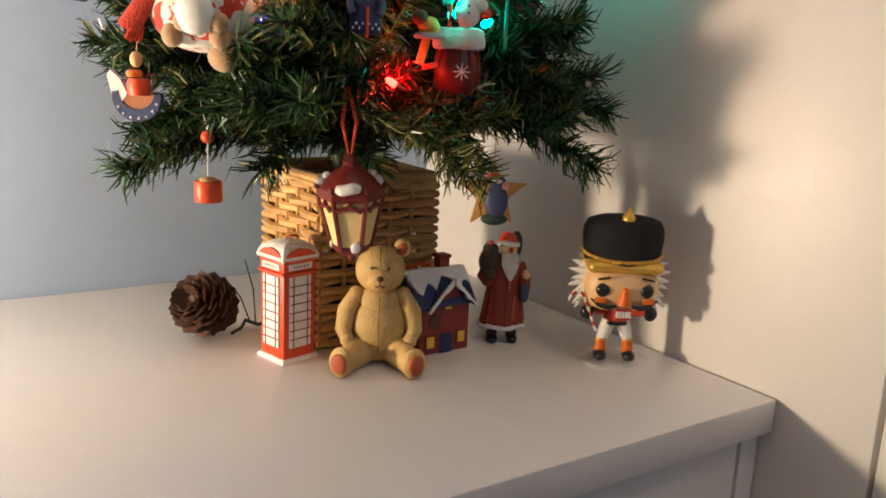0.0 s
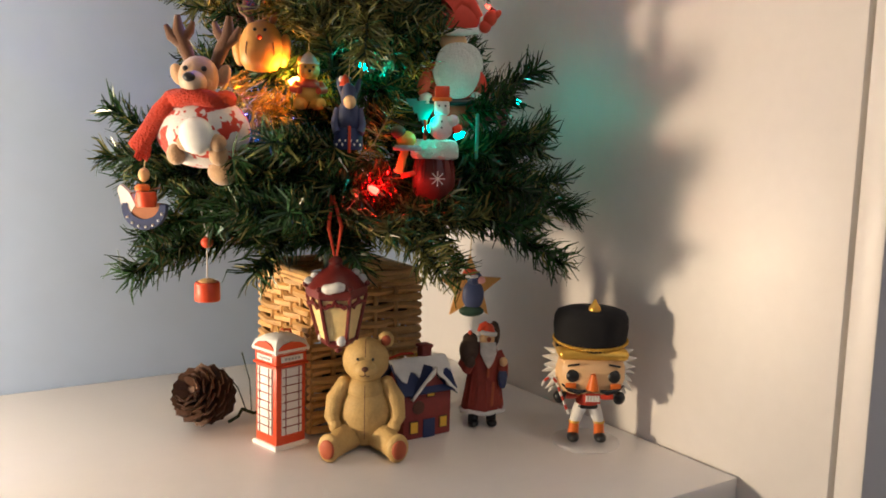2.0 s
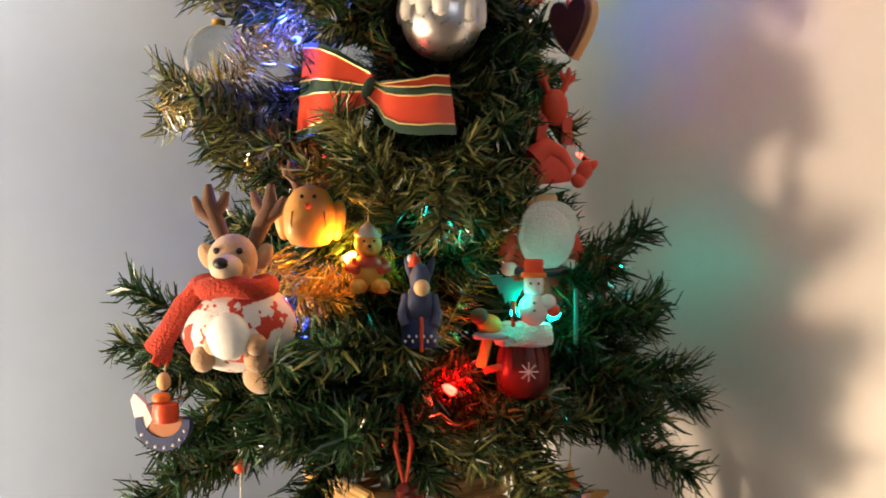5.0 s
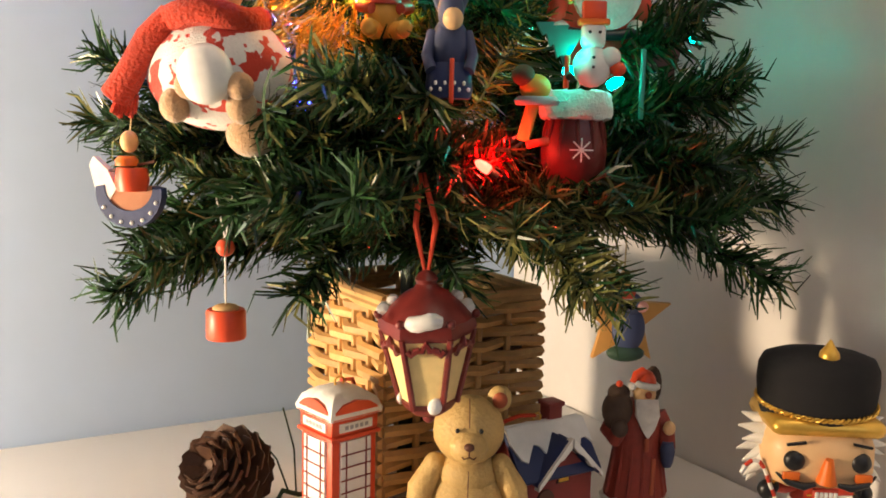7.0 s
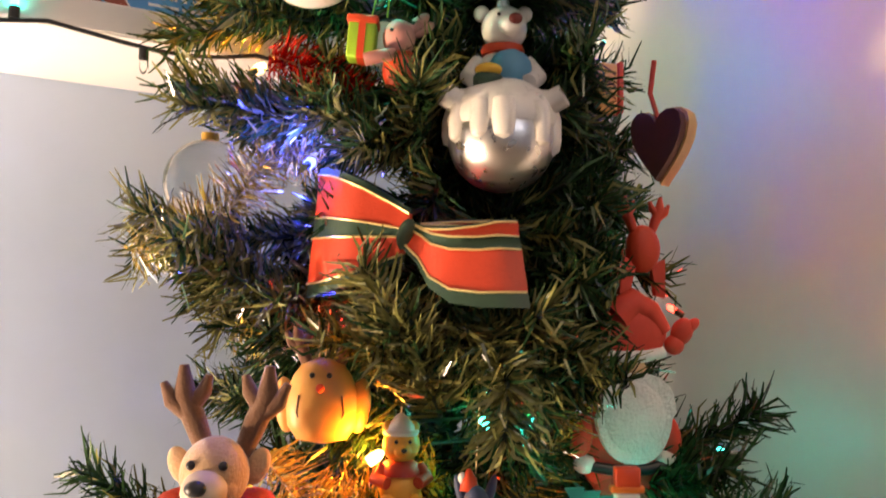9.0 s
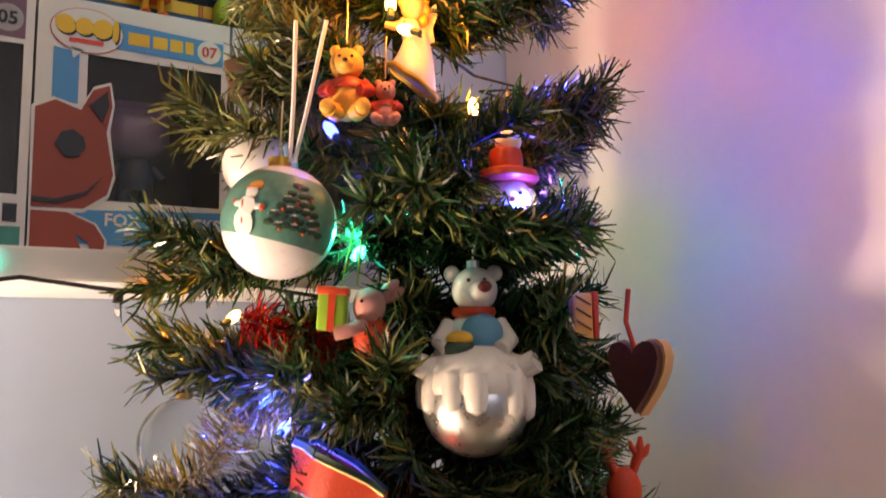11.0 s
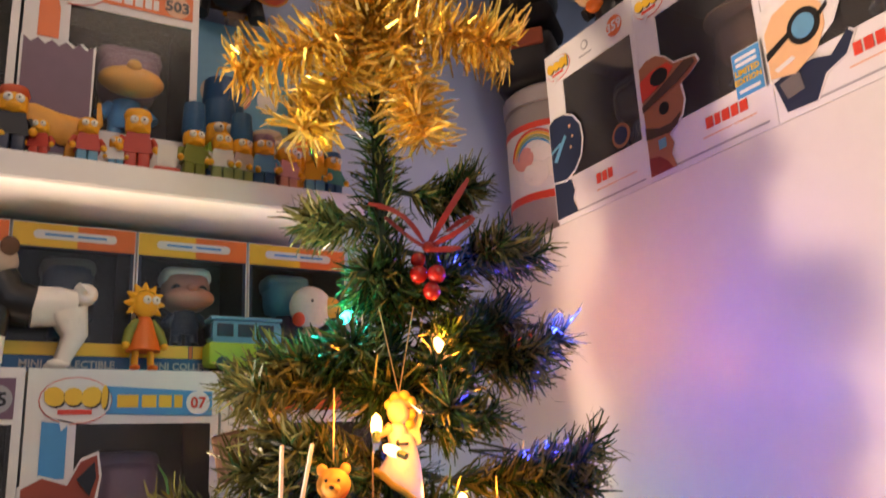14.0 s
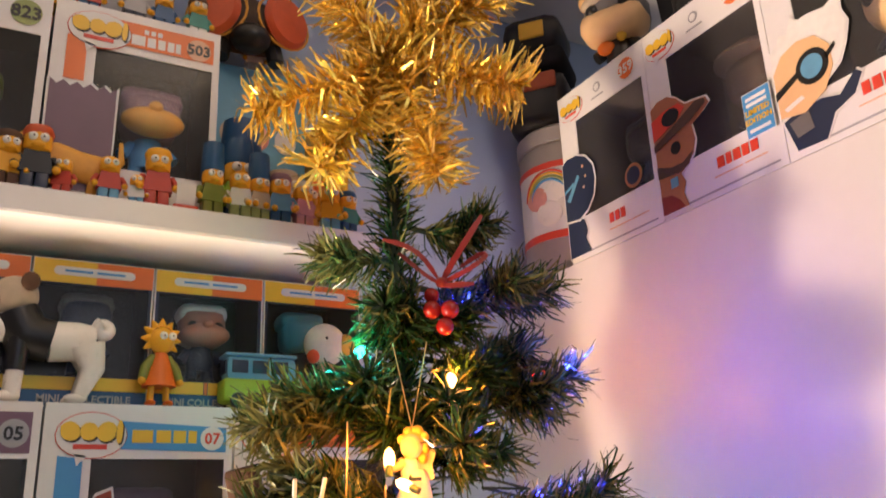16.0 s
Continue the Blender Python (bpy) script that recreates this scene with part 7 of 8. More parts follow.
def bars(carton, spans, z0, z1, mat):
    for x0, x1 in spans:
        flat("lettering_bar", rect(x0, x1, z0, z1), M[mat], carton, 0.0006)


def big_head(m, h, skin, hair, coat, label, hat=None, name="vinyl_figure", eyes=True, muzzle=None):
    """A vinyl figure with an oversized head."""
    s = Shape(skin)
    s.box((0.5 * h, 0.42 * h, 0.42 * h), pose(0, 0, 0.66 * h), skin, bevel=0.13 * h)
    s.box((0.54 * h, 0.4 * h, 0.22 * h), pose(0, 0.05 * h, 0.83 * h), hair, bevel=0.09 * h)
    s.lathe([(0.13 * h, 0.18 * h), (0.16 * h, 0.3 * h), (0.11 * h, 0.46 * h)], mat=coat, n=14, squash=0.8)
    for k in (-1, 1):
        if eyes:
            s.ball(0.055 * h, pose(k * 0.14 * h, -0.19 * h, 0.66 * h), M["black"])
        s.tube([(k * 0.13 * h, 0, 0.4 * h), (k * 0.22 * h, -0.04 * h, 0.28 * h)], 0.055 * h, coat, n=8)
        s.tube([(k * 0.08 * h, 0, 0.22 * h), (k * 0.09 * h, 0, 0.06 * h)], 0.065 * h, coat, n=8)
        s.ball((0.07 * h, 0.11 * h, 0.055 * h), pose(k * 0.095 * h, -0.04 * h, 0.05 * h), M["black"])
    if hat:
        s.lathe([(0.36 * h, 0.86 * h), (0.36 * h, 0.88 * h), (0.22 * h, 0.9 * h), (0.2 * h, 1.0 * h), (0.05 * h, 1.03 * h)], mat=hat, n=20)
    if muzzle:
        s.ball((0.27 * h, 0.14 * h, 0.13 * h), pose(0, -0.2 * h, 0.56 * h), muzzle, u=18, v=12)
        s.ball((0.06 * h, 0.05 * h, 0.05 * h), pose(0, -0.31 * h, 0.66 * h), muzzle)
    ob = s.done(name, smooth=50)
    ob.matrix_world = m
    return tagged(ob, label, "toy figure")


def minifig(m, h, legs, torso, head, hair, label, arms=None, tall=0.0):
    """A small blocky toy figure."""
    s = Shape(torso)
    for k in (-1, 1):
        s.box((0.17 * h, 0.2 * h, 0.3 * h), pose(k * 0.095 * h, 0, 0.16 * h), legs, bevel=0.02 * h)
        s.box((0.17 * h, 0.28 * h, 0.06 * h), pose(k * 0.095 * h, -0.04 * h, 0.03 * h), legs, bevel=0.015 * h)
        s.tube([(k * 0.2 * h, 0, 0.56 * h), (k * 0.27 * h, -0.02 * h, 0.44 * h), (k * 0.26 * h, -0.12 * h, 0.36 * h)], 0.06 * h, arms or torso, n=8)
        s.ball(0.06 * h, pose(k * 0.26 * h, -0.14 * h, 0.35 * h), head, u=8, v=6)
    s.prism([(-0.22 * h, 0.3 * h), (0.22 * h, 0.3 * h), (0.16 * h, 0.62 * h), (-0.16 * h, 0.62 * h)], 0.22 * h, mat=torso)
    s.lathe([(0.11 * h, 0.61 * h), (0.175 * h, 0.65 * h), (0.19 * h, 0.74 * h), (0.18 * h, 0.86 * h), (0.13 * h, 0.92 * h), (0.04 * h, 0.94 * h)], mat=head, n=16)
    s.ball((0.1 * h, 0.06 * h, 0.05 * h), pose(0, -0.16 * h, 0.69 * h), head, u=10, v=8)
    for k in (-1, 1):
        s.ball((0.065 * h, 0.045 * h, 0.065 * h), pose(k * 0.07 * h, -0.165 * h, 0.8 * h), M["snow"], u=10, v=8)
        s.ball((0.016 * h, 0.012 * h, 0.016 * h), pose(k * 0.065 * h, -0.208 * h, 0.8 * h), M["black"], u=6, v=5)
    if hair:
        s.lathe([(0.185 * h, 0.84 * h), (0.21 * h, 0.92 * h), (0.18 * h, (1.0 + tall) * h), (0.05 * h, (1.04 + tall) * h)], pose(0, 0.025 * h, 0), hair, n=14)
    ob = s.done("toy_minifigure", smooth=45)
    ob.matrix_world = m
    return tagged(ob, label, "toy figure", "small toy figures")


def shelf_boxes():
    y = 0.727
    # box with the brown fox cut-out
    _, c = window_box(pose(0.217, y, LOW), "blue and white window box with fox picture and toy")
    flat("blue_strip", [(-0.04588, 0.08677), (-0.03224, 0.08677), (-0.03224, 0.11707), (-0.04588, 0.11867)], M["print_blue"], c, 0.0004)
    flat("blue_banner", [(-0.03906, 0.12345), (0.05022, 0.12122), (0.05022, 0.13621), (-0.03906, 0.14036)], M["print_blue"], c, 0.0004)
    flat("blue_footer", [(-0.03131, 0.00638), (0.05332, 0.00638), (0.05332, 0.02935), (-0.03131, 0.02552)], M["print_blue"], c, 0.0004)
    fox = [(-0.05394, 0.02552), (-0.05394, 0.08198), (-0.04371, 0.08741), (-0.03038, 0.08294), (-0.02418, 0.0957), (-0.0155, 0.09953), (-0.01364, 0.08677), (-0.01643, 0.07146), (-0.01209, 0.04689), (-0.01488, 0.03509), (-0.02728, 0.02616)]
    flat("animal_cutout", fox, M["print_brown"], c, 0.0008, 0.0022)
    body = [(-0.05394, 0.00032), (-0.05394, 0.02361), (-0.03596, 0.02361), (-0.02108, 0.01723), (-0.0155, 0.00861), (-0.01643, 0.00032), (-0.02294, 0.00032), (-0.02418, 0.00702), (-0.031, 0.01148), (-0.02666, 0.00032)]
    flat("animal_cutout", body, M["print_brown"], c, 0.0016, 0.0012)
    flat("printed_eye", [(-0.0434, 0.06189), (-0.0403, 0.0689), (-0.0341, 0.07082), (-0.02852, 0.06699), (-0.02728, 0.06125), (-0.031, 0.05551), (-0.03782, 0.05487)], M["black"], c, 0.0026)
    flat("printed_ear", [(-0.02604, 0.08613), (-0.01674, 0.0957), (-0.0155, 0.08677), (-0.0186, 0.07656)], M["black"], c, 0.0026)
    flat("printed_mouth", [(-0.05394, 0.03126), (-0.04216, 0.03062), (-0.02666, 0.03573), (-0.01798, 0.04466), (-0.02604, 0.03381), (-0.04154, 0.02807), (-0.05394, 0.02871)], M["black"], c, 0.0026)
    logo(c, -0.0285, 0.1305, 0.0175)
    bars(c, ((-0.006, 0.006), (0.008, 0.0165), (0.018, 0.0255), (0.027, 0.032)), 0.1265, 0.134, "print_yellow")
    numbered(c, "07", 0.0415, 0.1295, 0.0072, "card_white", "print_red")
    lettering("FOX IN SOCKS", 0.0072, M["card_white"], "title", c, pose(0.017, -0.0012, 0.0175))
    bars(c, ((-0.005, 0.012), (0.014, 0.036)), 0.0125, 0.014, "card_white")
    # pinkish figure given dark purple to paint in the box's shade
    big_head(pose(0.224, y + 0.04, LOW + 0.0325), 0.075, M["print_purple"], M["print_purple"], M["print_navy"], "vinyl figure inside the fox box, coloured darker for shade", eyes=False)
    # neighbours on the same shelf
    _, c = window_box(pose(0.1065, y, LOW), "white window box with dark inset and green footer")
    flat("dark_banner", rect(0.004, 0.05, 0.12, 0.143), M["print_purple"], c, 0.0004)
    flat("green_footer", rect(-0.01, 0.052, 0.003, 0.014), M["teal"], c, 0.0004)
    bars(c, ((0.026, 0.033), (0.0345, 0.0415), (0.043, 0.05)), 0.0165, 0.0265, "black")
    numbered(c, "05", 0.041, 0.131, 0.008, "print_grey", "black")
    _, c = window_box(pose(0.3275, y, LOW), "white window box with orange banner behind branches")
    flat("orange_banner", rect(-0.03, 0.05, 0.125, 0.143), M["print_orange"], c, 0.0004)
    logo(c, -0.031, 0.132, 0.0175)
    # shallow boxes with yellow and orange tops, standing on the larger ones
    for i in range(4):
        w, h = 0.0725, 0.093
        box, c = window_box(pose(0.1845 - 0.0735 + 0.0735 * i, 0.746, LOW + 0.149), "collectible box with yellow and orange top strip", w, h, 0.06, 0.002, 0.002, 0.0155, 0.018, "yellow topped boxes", "print_navy", "film_clear")
        flat("yellow_strip", rect(-w / 2 + 0.0006, 0.001, h - 0.0155, h - 0.0008), M["print_yellow"], c, 0.0004)
        flat("orange_strip", rect(0.001, w / 2 - 0.0006, h - 0.0155, h - 0.0008), M["print_orange"], c, 0.0004)
        flat("label_pill", [(0.0215 * k + 0.0028 * math.cos(t) * 1.0, h - 0.0078 + 0.0028 * math.sin(t)) for k, t0 in ((1, -1.57), (-1, 1.57)) for t in np.linspace(t0, t0 + 3.14, 7)], M["card_white"], c, 0.0008)
        for x0, x1 in ((-0.018, -0.0015), (0.001, 0.018)):
            flat("lettering_bar", rect(x0, x1, h - 0.0085, h - 0.0071), M["print_blue"], c, 0.0014)
        flat("blue_footer", rect(-w / 2 + 0.0006, w / 2 - 0.0006, 0.0008, 0.01), M["mini_blue"], c, 0.0004)
        flat("yellow_footer", rect(-w / 2 + 0.0006, -0.002, 0.0105, 0.0185), M["print_yellow"], c, 0.0004)
        flat("red_footer", rect(-0.0015, 0.0005, 0.0105, 0.0185), M["print_orange"], c, 0.0004)
        flat("yellow_footer", rect(0.001, w / 2 - 0.0006, 0.0105, 0.0185), M["print_yellow"], c, 0.0004)
        lettering("MINI COLLECTIBLE", 0.0046, M["print_grey"], "title", c, pose(0, -0.0012, 0.003))
    # colours darkened so the figures carry the shade of their boxes
    for x, skin, hair, text in ((0.111, "slate", "black", "dark vinyl figure"), (0.184, "print_navy", "slate", "navy and grey vinyl figure"), (0.259, "capped", "snow", "tan vinyl figure with pale cap"), (0.331, "sky", "sky", "light blue vinyl figure")):
        big_head(pose(x, 0.772, LOW + 0.168), 0.062, M[skin], M[hair], M["print_navy"], text + " in the yellow topped box", eyes=skin == "capped", muzzle=M[skin] if skin == "capped" else None)
    # the upper shelf
    _, c = window_box(pose(0.1975, y, HIGH), "white and orange window box with bag picture")
    flat("orange_banner", rect(-0.038, 0.05, 0.123, 0.142), M["print_orange"], c, 0.0004)
    flat("orange_strip", rect(-0.046, -0.0335, 0.09, 0.123), M["print_orange"], c, 0.0004)
    zig = [(-0.0535, 0.012), (-0.0125, 0.012), (-0.0125, 0.088)] + [(-0.0125 - 0.0041 * (i + 1), 0.088 - (0.0035 if i % 2 == 0 else 0)) for i in range(10)]
    flat("bag_cutout", zig, M["print_purple"], c, 0.0008, 0.002)
    logo(c, -0.0265, 0.1305, 0.018)
    bars(c, ((-0.006, 0.003), (0.0045, 0.01), (0.0115, 0.0165), (0.018, 0.0225), (0.0235, 0.027)), 0.1255, 0.133, "card_white")
    bars(c, ((0.002, 0.005), (0.0065, 0.0095), (0.011, 0.014)), 0.135, 0.1385, "card_white")
    numbered(c, "503", 0.0395, 0.1315, 0.0085, "peach", "black")
    big_head(pose(0.212, y + 0.032, HIGH + 0.0325), 0.08, M["dusk"], M["dusk"], M["print_blue"], "purple hooded vinyl figure inside the orange box", eyes=False, muzzle=M["honey"])
    _, c = window_box(pose(0.0865, y, HIGH), "white window box with olive number badge")
    numbered(c, "823", 0.0395, 0.1315, 0.0095, "print_green", "black")
    flat("yellow_title", rect(0.02, 0.051, 0.008, 0.02), M["print_yellow"], c, 0.0004)
    big_head(pose(0.098, y + 0.04, HIGH + 0.0325), 0.076, M["skin"], M["olive_cloth"], M["olive_cloth"], "vinyl figure inside the white box", eyes=False)


def cabinet_boxes():
    z, turn = 1.5565, -90
    for i, yc in enumerate((0.6525, 0.545, 0.4375, 0.33)):
        label = ("white window box with dark blue figure picture", "white window box with brown cowboy hat picture", "white window box with white-haired figure picture", "white window box at the cabinet's front")[i]
        _, c = window_box(pose(SIDE + 0.001, yc, z, 0, 0, turn), label, 0.107, left=0.02, head=0.028, foot=0.034, group="window boxes on the cabinet")
        logo(c, -0.036, 0.1325, 0.0135)
        flat("emblem", disc(-0.0015, 0.1365, 0.0042), M["print_grey"], c, 0.0004)
        flat("emblem_gap", disc(-0.0015, 0.1362, 0.0028), M["card_white"], c, 0.0008)
        bars(c, ((-0.009, 0.006),), 0.1275, 0.1288, "print_grey")
        numbered(c, ("359", "516", "95", "44")[i], 0.034, 0.1345, 0.0085, "print_orange", "card_white")
        bars(c, (((-0.003, 0.002), (0.0035, 0.0085), (0.01, 0.015)), ((0.0, 0.006), (0.0075, 0.012), (0.0135, 0.0195), (0.021, 0.0265), (0.028, 0.034)), ((0.0, 0.005), (0.0065, 0.012), (0.0135, 0.019), (0.0205, 0.026), (0.0275, 0.033), (0.0345, 0.04), (0.0415, 0.047)), ((0.0, 0.02),))[i], 0.0185, 0.0262, "print_red")
        bars(c, ((-0.004, 0.02), (0.022, 0.04)), 0.013, 0.0138, "peach")
        bars(c, ((-0.045, 0.048),), 0.004, 0.0052, "print_grey")
        if i == 0:
            head = [(-0.053, 0.036), (-0.053, 0.086), (-0.046, 0.0895), (-0.034, 0.0885), (-0.023, 0.083), (-0.0155, 0.073), (-0.014, 0.061), (-0.0175, 0.048), (-0.026, 0.0385), (-0.037, 0.0335)]
            flat("figure_cutout", [(-0.053, 0.004), (-0.053, 0.036), (-0.04, 0.035), (-0.032, 0.032), (-0.029, 0.022), (-0.032, 0.016), (-0.027, 0.004)], M["print_navy"], c, 0.0008, 0.0016)
            flat("figure_cutout", head, M["print_navy"], c, 0.0014, 0.0016)
            for dx, dz in ((-0.027, 0.076), (-0.0245, 0.0665), (-0.0275, 0.058)):
                flat("cutout_mark", disc(dx, dz, 0.0013, n=8), M["peach"], c, 0.0024)
            flat("cutout_mark", [(-0.05, 0.053), (-0.034, 0.071), (-0.032, 0.0685), (-0.046, 0.051)], M["sky"], c, 0.0024)
            flat("cutout_mark", [(-0.052, 0.062), (-0.04, 0.0665), (-0.04, 0.064), (-0.052, 0.0595)], M["sky"], c, 0.0024)
            flat("sticker", disc(0.03, 0.045, 0.0095), M["print_tan"], c, 0.0022)
            flat("sticker_ring", disc(0.03, 0.045, 0.007), M["print_navy"], c, 0.0026)
            bars(c, ((0.0245, 0.0355),), 0.0435, 0.0465, "peach")
        elif i == 1:
            flat("figure_cutout", [(-0.053, 0.0034), (-0.053, 0.086), (-0.0452, 0.0899), (-0.0351, 0.0894), (-0.0272, 0.0843), (-0.02, 0.0761), (-0.0099, 0.0746), (-0.0009, 0.0727), (0.0013, 0.0675), (-0.0054, 0.0632), (-0.0166, 0.0585), (-0.0149, 0.0473), (-0.0183, 0.0378), (-0.0261, 0.0314), (-0.0317, 0.0279), (-0.0284, 0.0206), (-0.0317, 0.0138), (-0.0284, 0.0034)], M["print_tan"], c, 0.0008, 0.0016)
            flat("cutout_brim", [(-0.053, 0.0568), (-0.034, 0.0636), (-0.0099, 0.0735), (-0.002, 0.0718), (-0.0009, 0.0684), (-0.016, 0.0615), (-0.0362, 0.0563), (-0.053, 0.052)], M["sack"], c, 0.0022)
            flat("cutout_band", [(-0.053, 0.0602), (-0.053, 0.0761), (-0.0407, 0.0795), (-0.025, 0.0795), (-0.02, 0.074), (-0.0272, 0.0688), (-0.0429, 0.0632)], M["print_red"], c, 0.0018)
            flat("cutout_glass", disc(-0.034, 0.0722, 0.0085, 0.0062), M["black"], c, 0.0022)
            flat("cutout_beard", [(-0.053, 0.0404), (-0.0396, 0.0353), (-0.0284, 0.0348), (-0.0183, 0.0396), (-0.0228, 0.0318), (-0.0317, 0.0288), (-0.053, 0.031)], M["sack"], c, 0.0018)
            flat("printed_eye", disc(-0.0328, 0.0477, 0.0046), M["black"], c, 0.0022)
            flat("printed_buckle", rect(-0.042, -0.035, 0.02, 0.027), M["sky"], c, 0.0018)
            flat("cutout_coat", [(-0.053, 0.0034), (-0.053, 0.0172), (-0.0429, 0.0155), (-0.0362, 0.0103), (-0.0317, 0.0034)], M["brick"], c, 0.0014)
            flat("blue_sticker", rect(0.0295, 0.0505, 0.026, 0.056), M["print_blue"], c, 0.0026, 0.001)
            for k, word in enumerate(("EDITION", "LIMITED")):
                lettering(word, 0.0038, M["print_yellow"], "sticker_word", c, pose(0.04, -0.0036, 0.0345 + 0.006 * k))
            for z0 in (0.0285, 0.0465, 0.0505):
                flat("sticker_bar", rect(0.032, 0.048, z0, z0 + 0.0022), M["card_white"], c, 0.0034)
        elif i == 2:
            hair = [(-0.053, 0.0391), (-0.053, 0.0735), (-0.047, 0.0769), (-0.044, 0.082), (-0.0385, 0.0795), (-0.0345, 0.0897), (-0.029, 0.0837), (-0.0225, 0.0837), (-0.0125, 0.082), (-0.001, 0.088), (-0.0025, 0.0752), (0.0005, 0.0667), (-0.0035, 0.0548), (-0.0085, 0.0455), (-0.018, 0.0391)]
            flat("figure_cutout", [(-0.046, 0.0043), (-0.052, 0.0255), (-0.04, 0.0289), (-0.024, 0.0289), (-0.013, 0.0255), (-0.001, 0.0357), (0.0025, 0.0323), (-0.004, 0.0221), (-0.018, 0.017), (-0.026, 0.0034)], M["print_navy"], c, 0.0008, 0.0016)
            flat("figure_cutout", hair, M["snow"], c, 0.0014, 0.0016)
            flat("cutout_face", [(-0.0525, 0.0281), (-0.0525, 0.0578), (-0.045, 0.0676), (-0.033, 0.0714), (-0.0205, 0.0688), (-0.0125, 0.0587), (-0.0125, 0.045), (-0.02, 0.0323), (-0.036, 0.0247)], M["skin"], c, 0.0024)
            flat("cutout_goggle", disc(-0.0255, 0.0506, 0.0112), M["black"], c, 0.0028)
            flat("cutout_lens", disc(-0.0255, 0.0506, 0.0076), M["sky"], c, 0.0032)
            flat("cutout_strap", [(-0.053, 0.045), (-0.036, 0.0519), (-0.036, 0.048), (-0.053, 0.0399)], M["black"], c, 0.0028)
            flat("cutout_strap", [(-0.016, 0.0536), (-0.009, 0.0582), (-0.009, 0.0553), (-0.016, 0.0497)], M["black"], c, 0.0028)
            flat("cutout_mouth", [(-0.049, 0.0327), (-0.036, 0.0361), (-0.034, 0.0336), (-0.047, 0.0302)], M["card_white"], c, 0.0028)
            flat("cutout_vest", [(-0.044, 0.0119), (-0.048, 0.0229), (-0.034, 0.0263), (-0.032, 0.0136)], M["slate"], c, 0.0018)
        big_head(pose(SIDE + 0.042, yc - 0.012, z + 0.0355, 0, 0, turn), 0.08, M[("black", "sack", "skin", "skin")[i]], M[("print_navy", "darkwood", "snow", "black")[i]], M["print_navy"], "vinyl figure inside the cabinet-top box", M["sack"] if i == 1 else None, eyes=i > 1)


def marshmallow_jar():
    jar = thing("sweet_jar", pose(SIDE + 0.05, 0.759, 1.5565), "frosted plastic sweet jar with red rainbow label", "jar")
    r = 0.046
    s = Shape(M["tin"])
    s.lathe([(r - 0.002, 0), (r, 0.003), (r, 0.122), (r - 0.003, 0.126)], n=36)
    s.done("body", jar)
    s = Shape(M["tin"])
    s.lathe([(r + 0.001, 0.1255), (r + 0.0015, 0.129), (r + 0.0015, 0.139), (r - 0.003, 0.143), (0.01, 0.1435)], n=36)
    s.done("lid", jar)
    def wrap(name, z0, z1, mat, parent, a0=-180, a1=180, grow=0.0006):
        s = Shape(mat)
        n = 36
        rr = r + grow
        lo = [s.bm.verts.new((rr * math.cos(radians(a)), rr * math.sin(radians(a)), z0)) for a in np.linspace(a0, a1, n)]
        hi = [s.bm.verts.new((rr * math.cos(radians(a)), rr * math.sin(radians(a)), z1)) for a in np.linspace(a0, a1, n)]
        for i in range(n - 1):
            s.bm.faces.new((lo[i], lo[i + 1], hi[i + 1], hi[i]))
        return s.done(name, parent)
    lab = wrap("label_wrap", 0.034, 0.106, M["card_white"], jar)
    wrap("red_band", 0.034, 0.041, M["print_red"], lab, grow=0.0009)
    wrap("red_band", 0.1, 0.106, M["print_red"], lab, grow=0.0009)
    for k, mat in enumerate(("print_red", "print_yellow", "print_green", "print_blue")):
        s = Shape(M[mat])
        rr = r + 0.0012
        pts = []
        for t in np.linspace(0.1, 3.04, 16):
            a = radians(205) - (0.026 - 0.0028 * k) * math.cos(t) / rr
            pts.append((rr * math.cos(a), rr * math.sin(a), 0.072 + (0.026 - 0.0028 * k) * math.sin(t)))
        s.tube(pts, 0.0012, n=5)
        s.done("rainbow_stripe", lab)
    for a, z, rad in ((190, 0.074, 0.012), (214, 0.078, 0.011), (205, 0.058, 0.013), (226, 0.062, 0.011)):
        s = Shape(M["pink"] if a == 190 else M["pearl"])
        s.ball((rad, 0.0014, rad * 0.9), pose((r + 0.0006) * math.cos(radians(a)), (r + 0.0006) * math.sin(radians(a)), z, 0, 0, a + 90))
        s.done("printed_sweet", lab)


